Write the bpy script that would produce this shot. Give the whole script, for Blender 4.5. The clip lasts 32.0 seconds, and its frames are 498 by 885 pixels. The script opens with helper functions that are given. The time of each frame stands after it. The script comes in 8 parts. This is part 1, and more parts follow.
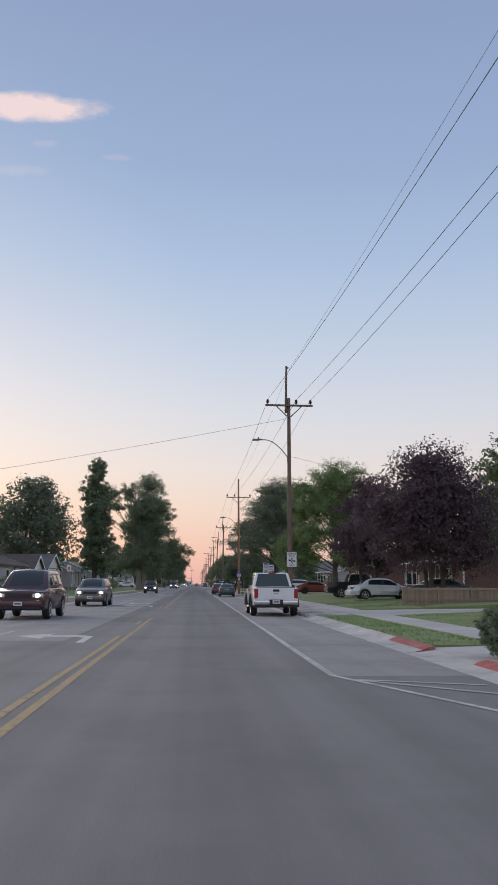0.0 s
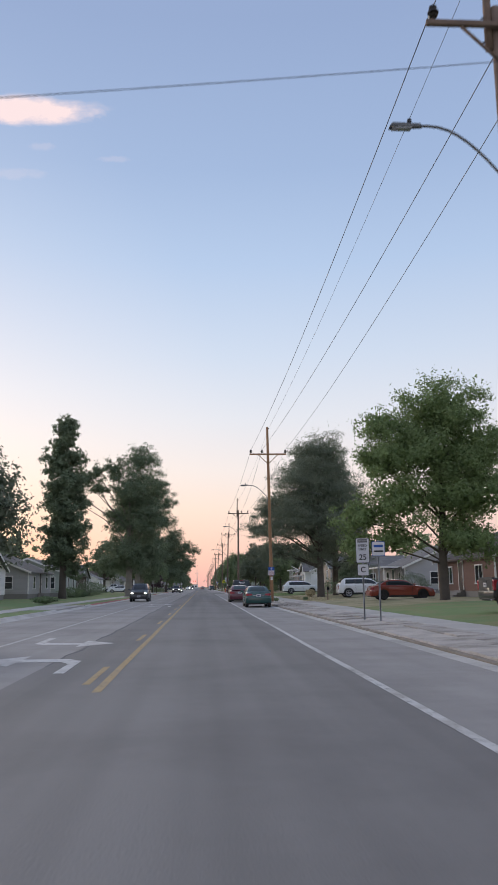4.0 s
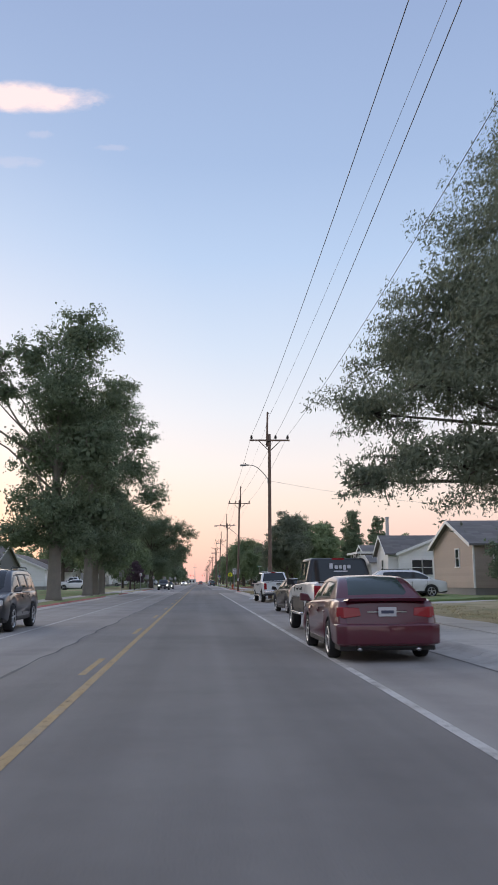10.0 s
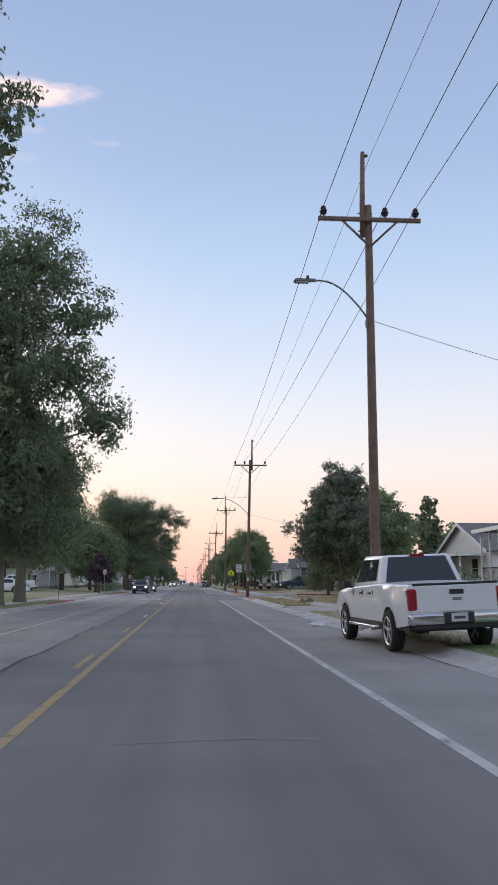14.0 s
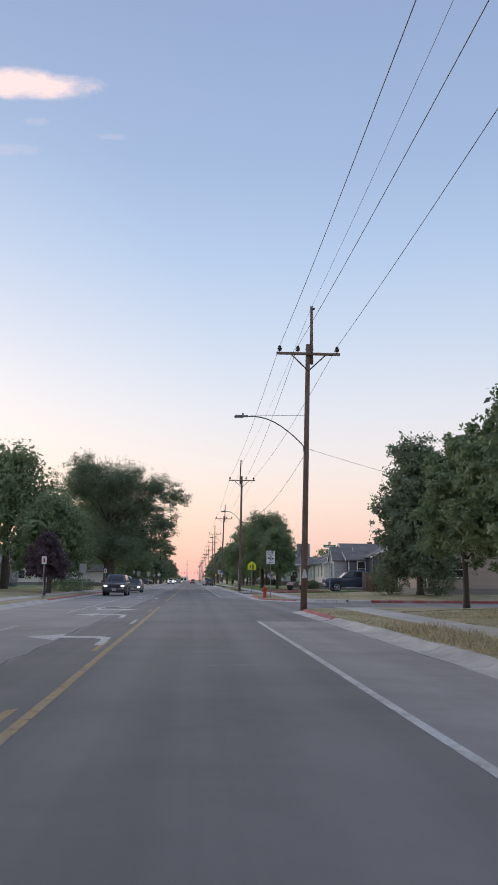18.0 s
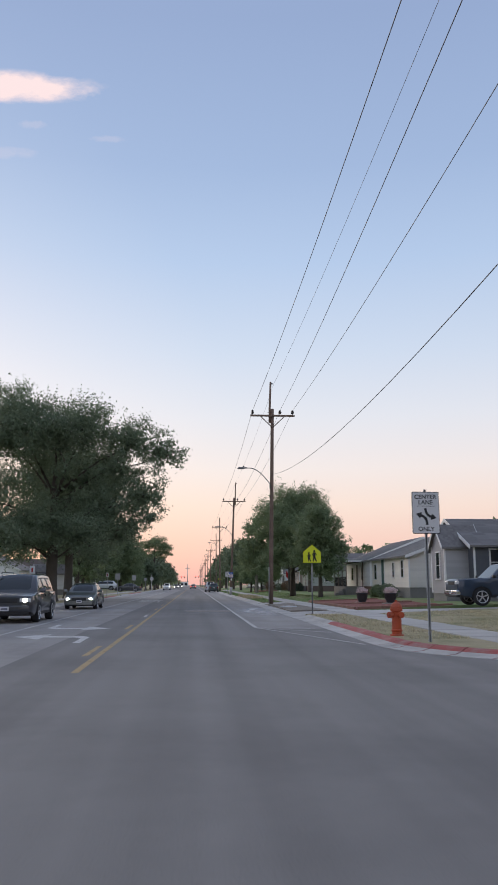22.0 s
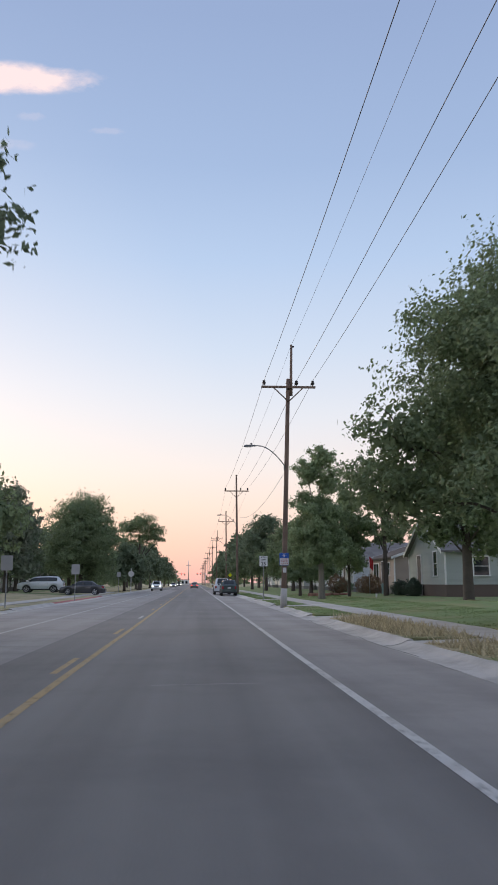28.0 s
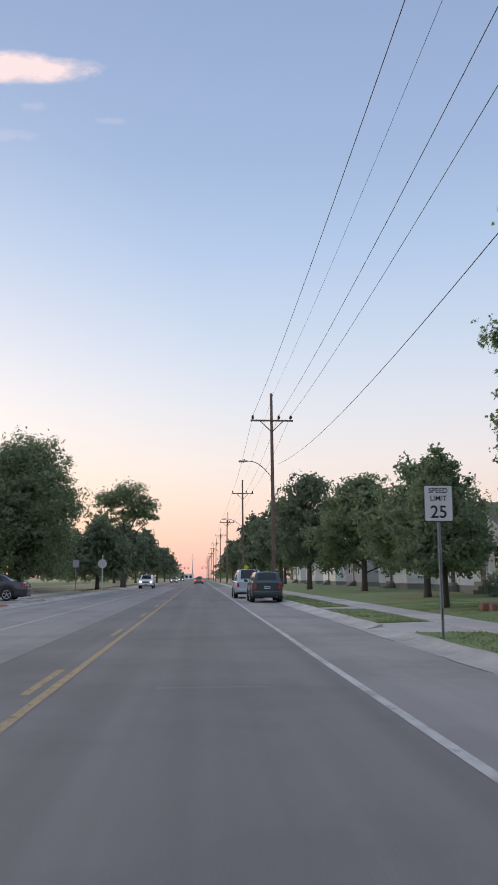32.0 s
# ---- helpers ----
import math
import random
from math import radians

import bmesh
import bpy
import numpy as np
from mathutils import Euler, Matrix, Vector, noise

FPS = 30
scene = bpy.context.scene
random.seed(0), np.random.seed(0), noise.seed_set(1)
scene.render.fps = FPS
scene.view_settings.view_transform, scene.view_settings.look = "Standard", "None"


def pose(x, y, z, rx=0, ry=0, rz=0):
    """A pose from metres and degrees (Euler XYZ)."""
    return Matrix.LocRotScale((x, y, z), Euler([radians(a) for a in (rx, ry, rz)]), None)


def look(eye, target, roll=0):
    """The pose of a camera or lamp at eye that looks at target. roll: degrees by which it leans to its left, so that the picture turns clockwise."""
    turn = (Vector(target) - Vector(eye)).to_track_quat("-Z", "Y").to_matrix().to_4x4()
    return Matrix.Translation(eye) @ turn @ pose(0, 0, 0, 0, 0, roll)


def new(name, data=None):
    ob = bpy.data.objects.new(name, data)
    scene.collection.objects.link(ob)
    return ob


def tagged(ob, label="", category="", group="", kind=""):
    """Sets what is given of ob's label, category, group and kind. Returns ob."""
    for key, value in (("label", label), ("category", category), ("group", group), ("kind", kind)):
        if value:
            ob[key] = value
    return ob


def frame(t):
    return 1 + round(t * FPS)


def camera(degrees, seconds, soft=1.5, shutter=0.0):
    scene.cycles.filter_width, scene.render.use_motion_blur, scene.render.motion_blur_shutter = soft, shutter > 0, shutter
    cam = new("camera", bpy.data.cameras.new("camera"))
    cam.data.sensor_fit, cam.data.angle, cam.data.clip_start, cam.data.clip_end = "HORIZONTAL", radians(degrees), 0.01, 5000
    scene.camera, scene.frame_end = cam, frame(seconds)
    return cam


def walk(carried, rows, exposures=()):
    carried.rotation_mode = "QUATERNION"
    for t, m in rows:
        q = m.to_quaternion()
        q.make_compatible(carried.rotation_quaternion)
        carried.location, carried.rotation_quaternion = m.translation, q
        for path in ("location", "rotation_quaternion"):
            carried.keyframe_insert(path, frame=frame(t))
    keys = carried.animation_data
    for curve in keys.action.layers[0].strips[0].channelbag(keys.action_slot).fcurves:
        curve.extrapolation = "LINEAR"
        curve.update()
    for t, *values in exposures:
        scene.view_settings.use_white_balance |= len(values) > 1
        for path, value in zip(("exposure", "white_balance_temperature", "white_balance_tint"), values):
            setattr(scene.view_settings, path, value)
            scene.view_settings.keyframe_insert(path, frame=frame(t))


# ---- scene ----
cam = camera(34.3, 32.0, soft=1.6, shutter=0.25)
# seconds, x, y, yaw, pitch, roll; the eye is 1.35 m over the road
PATH = [
    (0, 0.073, 0.000, -3.617, 9.953, 0.260),
    (0.5, 0.072, 4.219, -3.360, 9.937, -0.056),
    (1, 0.049, 8.473, -3.005, 9.854, -0.037),
    (1.5, -0.036, 12.874, -2.705, 9.817, -0.057),
    (2, -0.145, 17.355, -2.527, 9.767, -0.105),
    (2.5, -0.218, 21.830, -2.495, 9.839, -0.253),
    (3, -0.293, 26.340, -2.737, 9.924, -0.276),
    (3.5, -0.318, 30.685, -3.087, 10.066, -0.441),
    (5.5, -0.140, 49.400, -4.156, 10.132, -0.920),
    (6, -0.101, 54.026, -4.116, 10.061, -0.555),
    (6.5, -0.079, 58.589, -3.912, 9.964, -0.635),
    (7, -0.089, 63.139, -3.650, 9.872, -0.334),
    (7.5, -0.150, 67.835, -3.486, 9.822, -0.130),
    (8, -0.217, 72.666, -3.433, 9.779, 0.138),
    (8.5, -0.252, 77.542, -3.387, 9.779, 0.006),
    (9, -0.260, 82.478, -3.449, 9.795, -0.029),
    (9.5, -0.242, 87.361, -3.511, 9.759, -0.030),
    (10, -0.187, 92.307, -3.494, 9.771, -0.422),
    (10.5, -0.140, 97.271, -3.463, 9.777, -0.475),
    (11, -0.157, 102.167, -3.461, 9.843, -0.691),
    (11.5, -0.187, 106.981, -3.536, 9.865, -0.541),
    (12, -0.206, 111.665, -3.651, 9.896, -0.259),
    (12.5, -0.188, 116.165, -3.770, 9.892, -0.228),
    (13, -0.164, 120.671, -3.888, 9.868, -0.233),
    (13.5, -0.154, 125.195, -4.068, 9.834, -0.065),
    (14, -0.090, 129.712, -4.054, 9.847, -0.094),
    (14.5, -0.061, 134.178, -3.966, 9.789, -0.251),
    (16.5, -0.065, 151.873, -3.678, 9.822, -0.074),
    (17, -0.073, 156.398, -3.744, 9.779, 0.471),
    (17.5, -0.082, 160.985, -3.817, 9.696, 0.411),
    (18, -0.084, 165.655, -3.875, 9.688, 0.435),
    (18.5, -0.066, 170.278, -3.870, 9.679, 0.411),
    (19, -0.041, 174.893, -3.853, 9.637, 0.409),
    (19.5, -0.010, 179.525, -3.841, 9.598, 0.458),
    (20, 0.008, 184.281, -3.902, 9.633, 0.404),
    (20.5, 0.079, 189.057, -3.929, 9.647, 0.618),
    (21, 0.119, 193.937, -3.915, 9.736, -0.173),
    (21.5, 0.136, 198.912, -3.945, 9.903, -0.512),
    (22, 0.134, 203.898, -3.881, 9.998, -0.038),
    (22.5, 0.142, 208.905, -3.814, 10.085, 0.448),
    (23, 0.159, 213.950, -3.718, 10.083, 0.547),
    (23.5, 0.187, 218.968, -3.674, 9.926, 0.477),
    (24, 0.210, 223.942, -3.652, 9.771, 0.014),
    (24.5, 0.227, 229.007, -3.671, 9.731, -0.354),
    (25, 0.231, 234.174, -3.712, 9.708, -0.442),
    (25.5, 0.211, 239.381, -3.762, 9.725, -0.664),
    (27.5, 0.181, 259.739, -3.846, 9.861, -0.232),
    (28, 0.190, 264.834, -3.801, 9.860, -0.134),
    (28.5, 0.185, 269.919, -3.709, 9.843, -0.152),
    (29, 0.193, 275.008, -3.611, 9.796, -0.051),
    (29.5, 0.199, 280.170, -3.541, 9.763, 0.044),
    (30, 0.156, 285.324, -3.551, 9.759, -0.028),
    (30.5, 0.114, 290.530, -3.598, 9.712, -0.015),
    (31, 0.088, 295.733, -3.594, 9.631, 0.192),
    (31.5, 0.095, 300.890, -3.553, 9.542, 0.016),
    (32, 0.098, 306.097, -3.485, 9.488, -0.108),
]


def eye_pose(x, y, yaw, pitch, roll):
    a, p = radians(yaw), radians(pitch)
    ahead = Vector((-math.sin(a) * math.cos(p), math.cos(a) * math.cos(p), math.sin(p)))
    eye = Vector((x, y, 1.35))
    return look(eye, eye + ahead, roll)


walk(cam, [(t, eye_pose(x, y, yaw, pitch, roll)) for t, x, y, yaw, pitch, roll in PATH],
     exposures=[(0, -0.24), (2, -0.2), (3.5, -0.08), (6, 0.0), (8, 0.02), (10, 0.06), (13, 0.09), (14.5, 0.09), (18, -0.03), (22, -0.05), (25, 0.05), (28, 0.0), (32, -0.05)])


# ---------- light ----------
def lin(r, g, b):
    return tuple((c / 255 / 12.92 if c <= 10 else ((c / 255 + 0.055) / 1.055) ** 2.4) for c in (r, g, b)) + (1.0,)


class Nodes:
    """A small helper to write node trees in one line a node."""

    def __init__(self, tree):
        self.tree = tree
        tree.nodes.clear()

    def add(self, kind, **inputs):
        n = self.tree.nodes.new(kind)
        for k, v in inputs.items():
            k = k.replace("_", " ")
            if k in n.inputs:
                self.set(n.inputs[k], v)
        return n

    def set(self, socket, v):
        if isinstance(v, bpy.types.NodeSocket):
            self.tree.links.new(v, socket)
        else:
            socket.default_value = v

    def math(self, op, a, b=0.0, clamp=False):
        n = self.tree.nodes.new("ShaderNodeMath")
        n.operation, n.use_clamp = op, clamp
        self.set(n.inputs[0], a), self.set(n.inputs[1], b)
        return n.outputs[0]

    def mix(self, f, a, b, blend="MIX"):
        n = self.tree.nodes.new("ShaderNodeMix")
        n.data_type, n.blend_type = "RGBA", blend
        self.set(n.inputs[0], f), self.set(n.inputs[6], a), self.set(n.inputs[7], b)
        return n.outputs[2]

    def ramp(self, f, stops):
        n = self.tree.nodes.new("ShaderNodeValToRGB")
        e = n.color_ramp.elements
        while len(e) < len(stops):
            e.new(0.5)
        for el, (p, c) in zip(e, stops):
            el.position, el.color = p, c if isinstance(c, tuple) else (c, c, c, 1)
        self.set(n.inputs[0], f)
        return n.outputs[0]

    def noise(self, vec, scale, detail=4.0, rough=0.55, out=0):
        n = self.add("ShaderNodeTexNoise", Vector=vec, Scale=scale, Detail=detail, Roughness=rough)
        return n.outputs[out]


SUN_AZ, SUN_EL = -38.0, 4.0  # degrees left of the road's direction, and over the horizon
world = bpy.data.worlds.new("dusk_sky")
scene.world = world
world.use_nodes = True
w = Nodes(world.node_tree)
coord = w.add("ShaderNodeTexCoord")
sep = w.add("ShaderNodeSeparateXYZ", Vector=coord.outputs["Generated"])
elev = w.math("DIVIDE", w.math("ARCSINE", sep.outputs[2]), math.pi / 2, clamp=True)
sky_right = w.ramp(elev, [(0.0, lin(228, 180, 188)), (0.035, lin(239, 201, 200)), (0.06, lin(244, 218, 213)), (0.09, lin(241, 228, 230)), (0.13, lin(228, 228, 239)), (0.18, lin(208, 219, 240)),
                          (0.25, lin(182, 203, 236)), (0.32, lin(163, 185, 223)), (0.42, lin(151, 171, 211)), (1.0, lin(164, 177, 211))])
sky_left = w.ramp(elev, [(0.0, lin(229, 170, 176)), (0.03, lin(241, 192, 185)), (0.055, lin(247, 211, 201)), (0.08, lin(248, 225, 219)), (0.11, lin(246, 232, 233)), (0.15, lin(236, 232, 241)), (0.21, lin(216, 221, 240)),
                         (0.27, lin(194, 209, 236)), (0.34, lin(173, 191, 225)), (0.42, lin(157, 173, 213)), (1.0, lin(164, 177, 211))])
toward = w.math("ADD", w.math("MULTIPLY", sep.outputs[0], math.sin(radians(SUN_AZ))), w.math("MULTIPLY", sep.outputs[1], math.cos(radians(SUN_AZ))))
side = w.ramp(toward, [(0.74, 0.0), (0.96, 1.0)])
sky_back = w.ramp(elev, [(0.0, lin(228, 212, 222)), (0.06, lin(240, 224, 232)), (0.14, lin(234, 229, 240)), (0.25, lin(208, 217, 240)), (0.42, lin(174, 189, 224)), (1.0, lin(164, 177, 211))])
behind = w.ramp(w.math("ADD", w.math("MULTIPLY", sep.outputs[1], 0.5), 0.5), [(0.35, 1.0), (0.75, 0.0)])
grad = w.mix(side, w.mix(behind, sky_right, sky_back), sky_left)
nish = w.add("ShaderNodeTexSky")
nish.sky_type, nish.sun_disc = "NISHITA", False
nish.sun_elevation, nish.sun_rotation = radians(SUN_EL), radians(SUN_AZ)
bg_dusk = w.add("ShaderNodeBackground", Color=grad, Strength=0.92)
bg_sky = w.add("ShaderNodeBackground", Color=nish.outputs[0], Strength=0.05)
both = w.add("ShaderNodeAddShader")
w.set(both.inputs[0], bg_dusk.outputs[0]), w.set(both.inputs[1], bg_sky.outputs[0])
w.set(w.add("ShaderNodeOutputWorld").inputs[0], both.outputs[0])

sun = new("sun", bpy.data.lights.new("sun", "SUN"))
sun.data.energy, sun.data.angle, sun.data.color = 1.6, radians(50), (1.0, 0.87, 0.74)
a, e = radians(SUN_AZ), radians(16)
sun.matrix_world = look((0, 0, 60), (-math.sin(a) * math.cos(e), -math.cos(a) * math.cos(e), 60 - math.sin(e)))


# ---------- materials ----------
MATS = {}


def surface(name, base, rough=0.8, metal=0.0, var=0.25, scale=3.0, fine=60.0, bump=0.3, bump_scale=None, stain=None, stain_scale=0.4,
            random=0.0, coat=0.0, streak=0.0, wear=0.0, soft=False, translucent=0.0, island=0.0, spec=0.5):
    """A procedural surface: base colour, two scales of variation, stains, relief."""
    if name in MATS:
        return MATS[name]
    m = bpy.data.materials.new(name)
    m.use_nodes = True
    n = Nodes(m.node_tree)
    tc = n.add("ShaderNodeTexCoord")
    vec = n.add("ShaderNodeNewGeometry").outputs["Position"] if scale < 0 else tc.outputs["Object"]
    s = abs(scale)
    big = n.noise(vec, s, 5.0)
    small = n.noise(vec, fine, 3.0)
    both = n.math("ADD", n.math("MULTIPLY", big, 0.6), n.math("MULTIPLY", small, 0.4))
    light = n.math("ADD", 1.0 - var, n.math("MULTIPLY", both, 2 * var))
    col = (*base, 1.0)
    if stain:
        f = n.ramp(n.noise(vec, stain_scale, 6.0, 0.65), [(0.46, 0.0), (0.66, 1.0)])
        col = n.mix(f, col, (*stain, 1.0))
    shade = light
    if streak:
        mp = n.add("ShaderNodeMapping", Vector=vec)
        mp.inputs["Scale"].default_value = (1.0, 0.012, 1.0)
        band = n.noise(mp.outputs[0], 1.1, 3.0, 0.5)
        shade = n.math("MULTIPLY", shade, n.math("ADD", 1.0 - streak * 0.5, n.math("MULTIPLY", band, streak)))
    if random:
        r = n.add("ShaderNodeObjectInfo").outputs["Random"]
        shade = n.math("MULTIPLY", shade, n.math("ADD", 1.0 - random, n.math("MULTIPLY", r, 2 * random)))
    if island:
        r = n.add("ShaderNodeNewGeometry").outputs["Random Per Island"]
        shade = n.math("MULTIPLY", shade, n.math("ADD", 1.0 - island, n.math("MULTIPLY", r, 2 * island)))
    hsv = n.add("ShaderNodeHueSaturation", Value=shade, Color=col)
    b = n.add("ShaderNodeBsdfPrincipled", Roughness=rough, Metallic=metal, Base_Color=hsv.outputs[0])
    b.inputs["Specular IOR Level"].default_value = spec
    if coat:
        b.inputs["Coat Weight"].default_value, b.inputs["Coat Roughness"].default_value = coat, 0.06
    if rough > 0.3:
        n.set(b.inputs["Roughness"], n.math("ADD", rough - 0.12, n.math("MULTIPLY", big, 0.24), clamp=True))
    if bump:
        bp = n.add("ShaderNodeBump", Strength=bump, Distance=0.02, Height=n.noise(vec, bump_scale or fine, 5.0))
        n.set(b.inputs["Normal"], bp.outputs[0])
    out = b.outputs[0]
    if translucent:
        t = n.add("ShaderNodeBsdfTranslucent", Color=hsv.outputs[0])
        mx = n.add("ShaderNodeMixShader", Fac=translucent)
        n.set(mx.inputs[1], out), n.set(mx.inputs[2], t.outputs[0])
        out = mx.outputs[0]
    if wear or soft:  # paint worn through, or dust that thins out, over what lies below
        cov = n.ramp(n.noise(vec, 6.0, 8.0, 0.75), [(0.30, 1.0 - wear), (0.47, 1.0)]) if wear else n.ramp(n.noise(vec, 1.6, 7.0, 0.65), [(0.34, 0.0), (0.66, 0.85)])
        if soft:
            far = n.add("ShaderNodeVectorMath")
            far.operation = "DISTANCE"
            n.set(far.inputs[0], n.add("ShaderNodeMapping", Vector=tc.outputs["Generated"], Scale=(1.0, 1.0, 0.0)).outputs[0]), n.set(far.inputs[1], (0.5, 0.5, 0.0))
            cov = n.math("MULTIPLY", cov, n.ramp(far.outputs["Value"], [(0.22, 1.0), (0.56, 0.0)]))
        mx = n.add("ShaderNodeMixShader", Fac=cov)
        n.set(mx.inputs[1], n.add("ShaderNodeBsdfTransparent").outputs[0]), n.set(mx.inputs[2], out)
        out = mx.outputs[0]
    n.set(n.add("ShaderNodeOutputMaterial").inputs[0], out)
    MATS[name] = m
    return m


def glow(name, color, strength):
    m = bpy.data.materials.new(name)
    m.use_nodes = True
    b = m.node_tree.nodes["Principled BSDF"]
    b.inputs["Base Color"].default_value = (*color, 1)
    b.inputs["Emission Color"].default_value = (*color, 1)
    b.inputs["Emission Strength"].default_value = strength
    return m


def glass(name, tint=(0.02, 0.025, 0.03), rough=0.03):
    m = bpy.data.materials.new(name)
    m.use_nodes = True
    b = m.node_tree.nodes["Principled BSDF"]
    b.inputs["Base Color"].default_value = (*tint, 1)
    b.inputs["Roughness"].default_value, b.inputs["IOR"].default_value = rough, 1.5
    b.inputs["Coat Weight"].default_value = 0.15
    return m


ASPHALT = surface("worn_asphalt", (0.205, 0.191, 0.178), 0.85, var=0.22, scale=0.35, fine=45, bump=0.35, stain=(0.166, 0.154, 0.144), stain_scale=0.22, streak=0.9)
ASPHALT_OLD = surface("old_grey_asphalt", (0.315, 0.293, 0.272), 0.88, var=0.25, scale=0.5, fine=40, bump=0.4, stain=(0.248, 0.230, 0.213), stain_scale=0.3, streak=0.6)
TAR = surface("tar_seam", (0.06, 0.06, 0.063), 0.6, var=0.3, scale=2)
CONCRETE = surface("kerb_concrete", (0.50, 0.475, 0.44), 0.9, var=0.28, scale=1.3, fine=35, bump=0.4, stain=(0.32, 0.30, 0.275), stain_scale=0.7, random=0.12)
WALK = surface("sidewalk_concrete", (0.47, 0.445, 0.41), 0.9, var=0.22, scale=1.0, fine=30, bump=0.3, stain=(0.33, 0.31, 0.285), stain_scale=0.5, random=0.1)
RED_KERB = surface("faded_red_kerb_paint", (0.36, 0.085, 0.075), 0.8, var=0.3, scale=2, fine=30, stain=(0.36, 0.24, 0.21), stain_scale=1.4, random=0.12)
WHITE_LINE = surface("worn_white_road_paint", (0.58, 0.56, 0.53), 0.8, var=0.35, scale=1.2, fine=25, stain=(0.38, 0.345, 0.31), stain_scale=1.1, wear=0.8)
WHITE_OLD = surface("faded_white_road_paint", (0.52, 0.50, 0.475), 0.8, var=0.25, scale=1.2, fine=25, stain=(0.37, 0.34, 0.31), stain_scale=1.2, wear=0.5)
YELLOW_LINE = surface("worn_yellow_road_paint", (0.43, 0.30, 0.145), 0.8, var=0.25, scale=1.2, fine=25, stain=(0.37, 0.285, 0.18), stain_scale=1.6, wear=0.8)
GRASS = surface("lawn_turf", (0.168, 0.240, 0.086), 0.95, var=0.35, scale=0.8, fine=30, bump=0.7, bump_scale=40, stain=(0.25, 0.225, 0.105), stain_scale=0.25)
DRY = surface("dry_turf", (0.37, 0.315, 0.19), 0.95, var=0.35, scale=0.9, fine=30, bump=0.7, bump_scale=40, stain=(0.19, 0.20, 0.085), stain_scale=0.4)
DIRT = surface("bare_dirt", (0.27, 0.23, 0.19), 0.95, var=0.45, scale=2.2, fine=24, bump=1.0, bump_scale=18, stain=(0.19, 0.165, 0.125), stain_scale=1.1)
BLADE = surface("grass_blades", (0.21, 0.288, 0.112), 0.8, var=0.2, scale=0.5, fine=4, bump=0, island=0.45, translucent=0.25)
STRAW = surface("dry_grass_blades", (0.50, 0.435, 0.28), 0.85, var=0.2, scale=0.5, fine=4, bump=0, island=0.4, translucent=0.2)
POLE_WOOD = surface("weathered_pole_wood", (0.195, 0.138, 0.105), 0.85, var=0.35, scale=1.5, fine=18, bump=0.5, stain=(0.12, 0.08, 0.06), stain_scale=0.8)
POLE_NEW = surface("fresh_pole_wood", (0.36, 0.205, 0.105), 0.8, var=0.25, scale=1.5, fine=18, bump=0.5, stain=(0.28, 0.16, 0.09), stain_scale=0.8)
GALV = surface("galvanised_steel", (0.42, 0.43, 0.44), 0.45, metal=0.8, var=0.15)
LAMP_GREY = surface("weathered_lamp_metal", (0.16, 0.165, 0.17), 0.6, metal=0.3, var=0.2)
DARK_METAL = surface("dark_metal", (0.05, 0.05, 0.055), 0.5, metal=0.5, var=0.15)
PORCELAIN = surface("brown_porcelain", (0.035, 0.03, 0.03), 0.25, var=0.1, bump=0)
CABLE = surface("black_cable", (0.10, 0.105, 0.13), 0.6, var=0.1, bump=0)
BARK = surface("tree_bark", (0.10, 0.085, 0.07), 0.95, var=0.4, scale=2, fine=14, bump=1.0, bump_scale=12, stain=(0.06, 0.055, 0.045))
BARK_PALE = surface("pale_tree_bark", (0.22, 0.20, 0.17), 0.95, var=0.4, scale=2, fine=14, bump=1.0, bump_scale=12)


def leaves(name, base, island=0.25, trans=0.35):
    return surface(name, base, 0.65, var=0.25, scale=0.35, fine=3, bump=0, island=island, translucent=trans, spec=0.3)


LEAF_DARK = leaves("dark_green_leaves", (0.172, 0.222, 0.138))
LEAF_MID = leaves("green_leaves", (0.205, 0.266, 0.142))
LEAF_MAPLE = leaves("bright_green_maple_leaves", (0.212, 0.288, 0.122))
LEAF_GREY = leaves("grey_green_leaves", (0.188, 0.222, 0.156))
LEAF_PURPLE = leaves("dark_purple_leaves", (0.115, 0.08, 0.095))
LEAF_LIGHT = leaves("light_green_leaves", (0.255, 0.328, 0.175))
LEAF_CONIFER = leaves("dark_conifer_needles", (0.09, 0.125, 0.09))


# ---------- mesh helpers ----------
def link(name, verts, faces, mat, parent=None, label="", smooth=False):
    me = bpy.data.meshes.new(name)
    me.from_pydata(verts, [], faces)
    return finish(name, me, mat, parent, label, smooth)


def finish(name, me, mat, parent=None, label="", smooth=False):
    for m in mat if isinstance(mat, (list, tuple)) else (mat,):
        me.materials.append(m)
    if smooth:
        me.polygons.foreach_set("use_smooth", [True] * len(me.polygons))
    ob = new(name, me)
    if parent:
        ob.parent = parent
    if label:
        ob["label"] = label
    return ob


def part(name, bm, mat, parent=None, label="", smooth=False):
    me = bpy.data.meshes.new(name)
    bm.normal_update()
    bm.to_mesh(me)
    bm.free()
    return finish(name, me, mat, parent, label, smooth)


def thing(name, x, y, z, rz=0.0, label="", category="", group="", kind=""):
    ob = new(name)
    ob.matrix_world = pose(x, y, z, 0, 0, rz)
    return tagged(ob, label, category, group, kind)


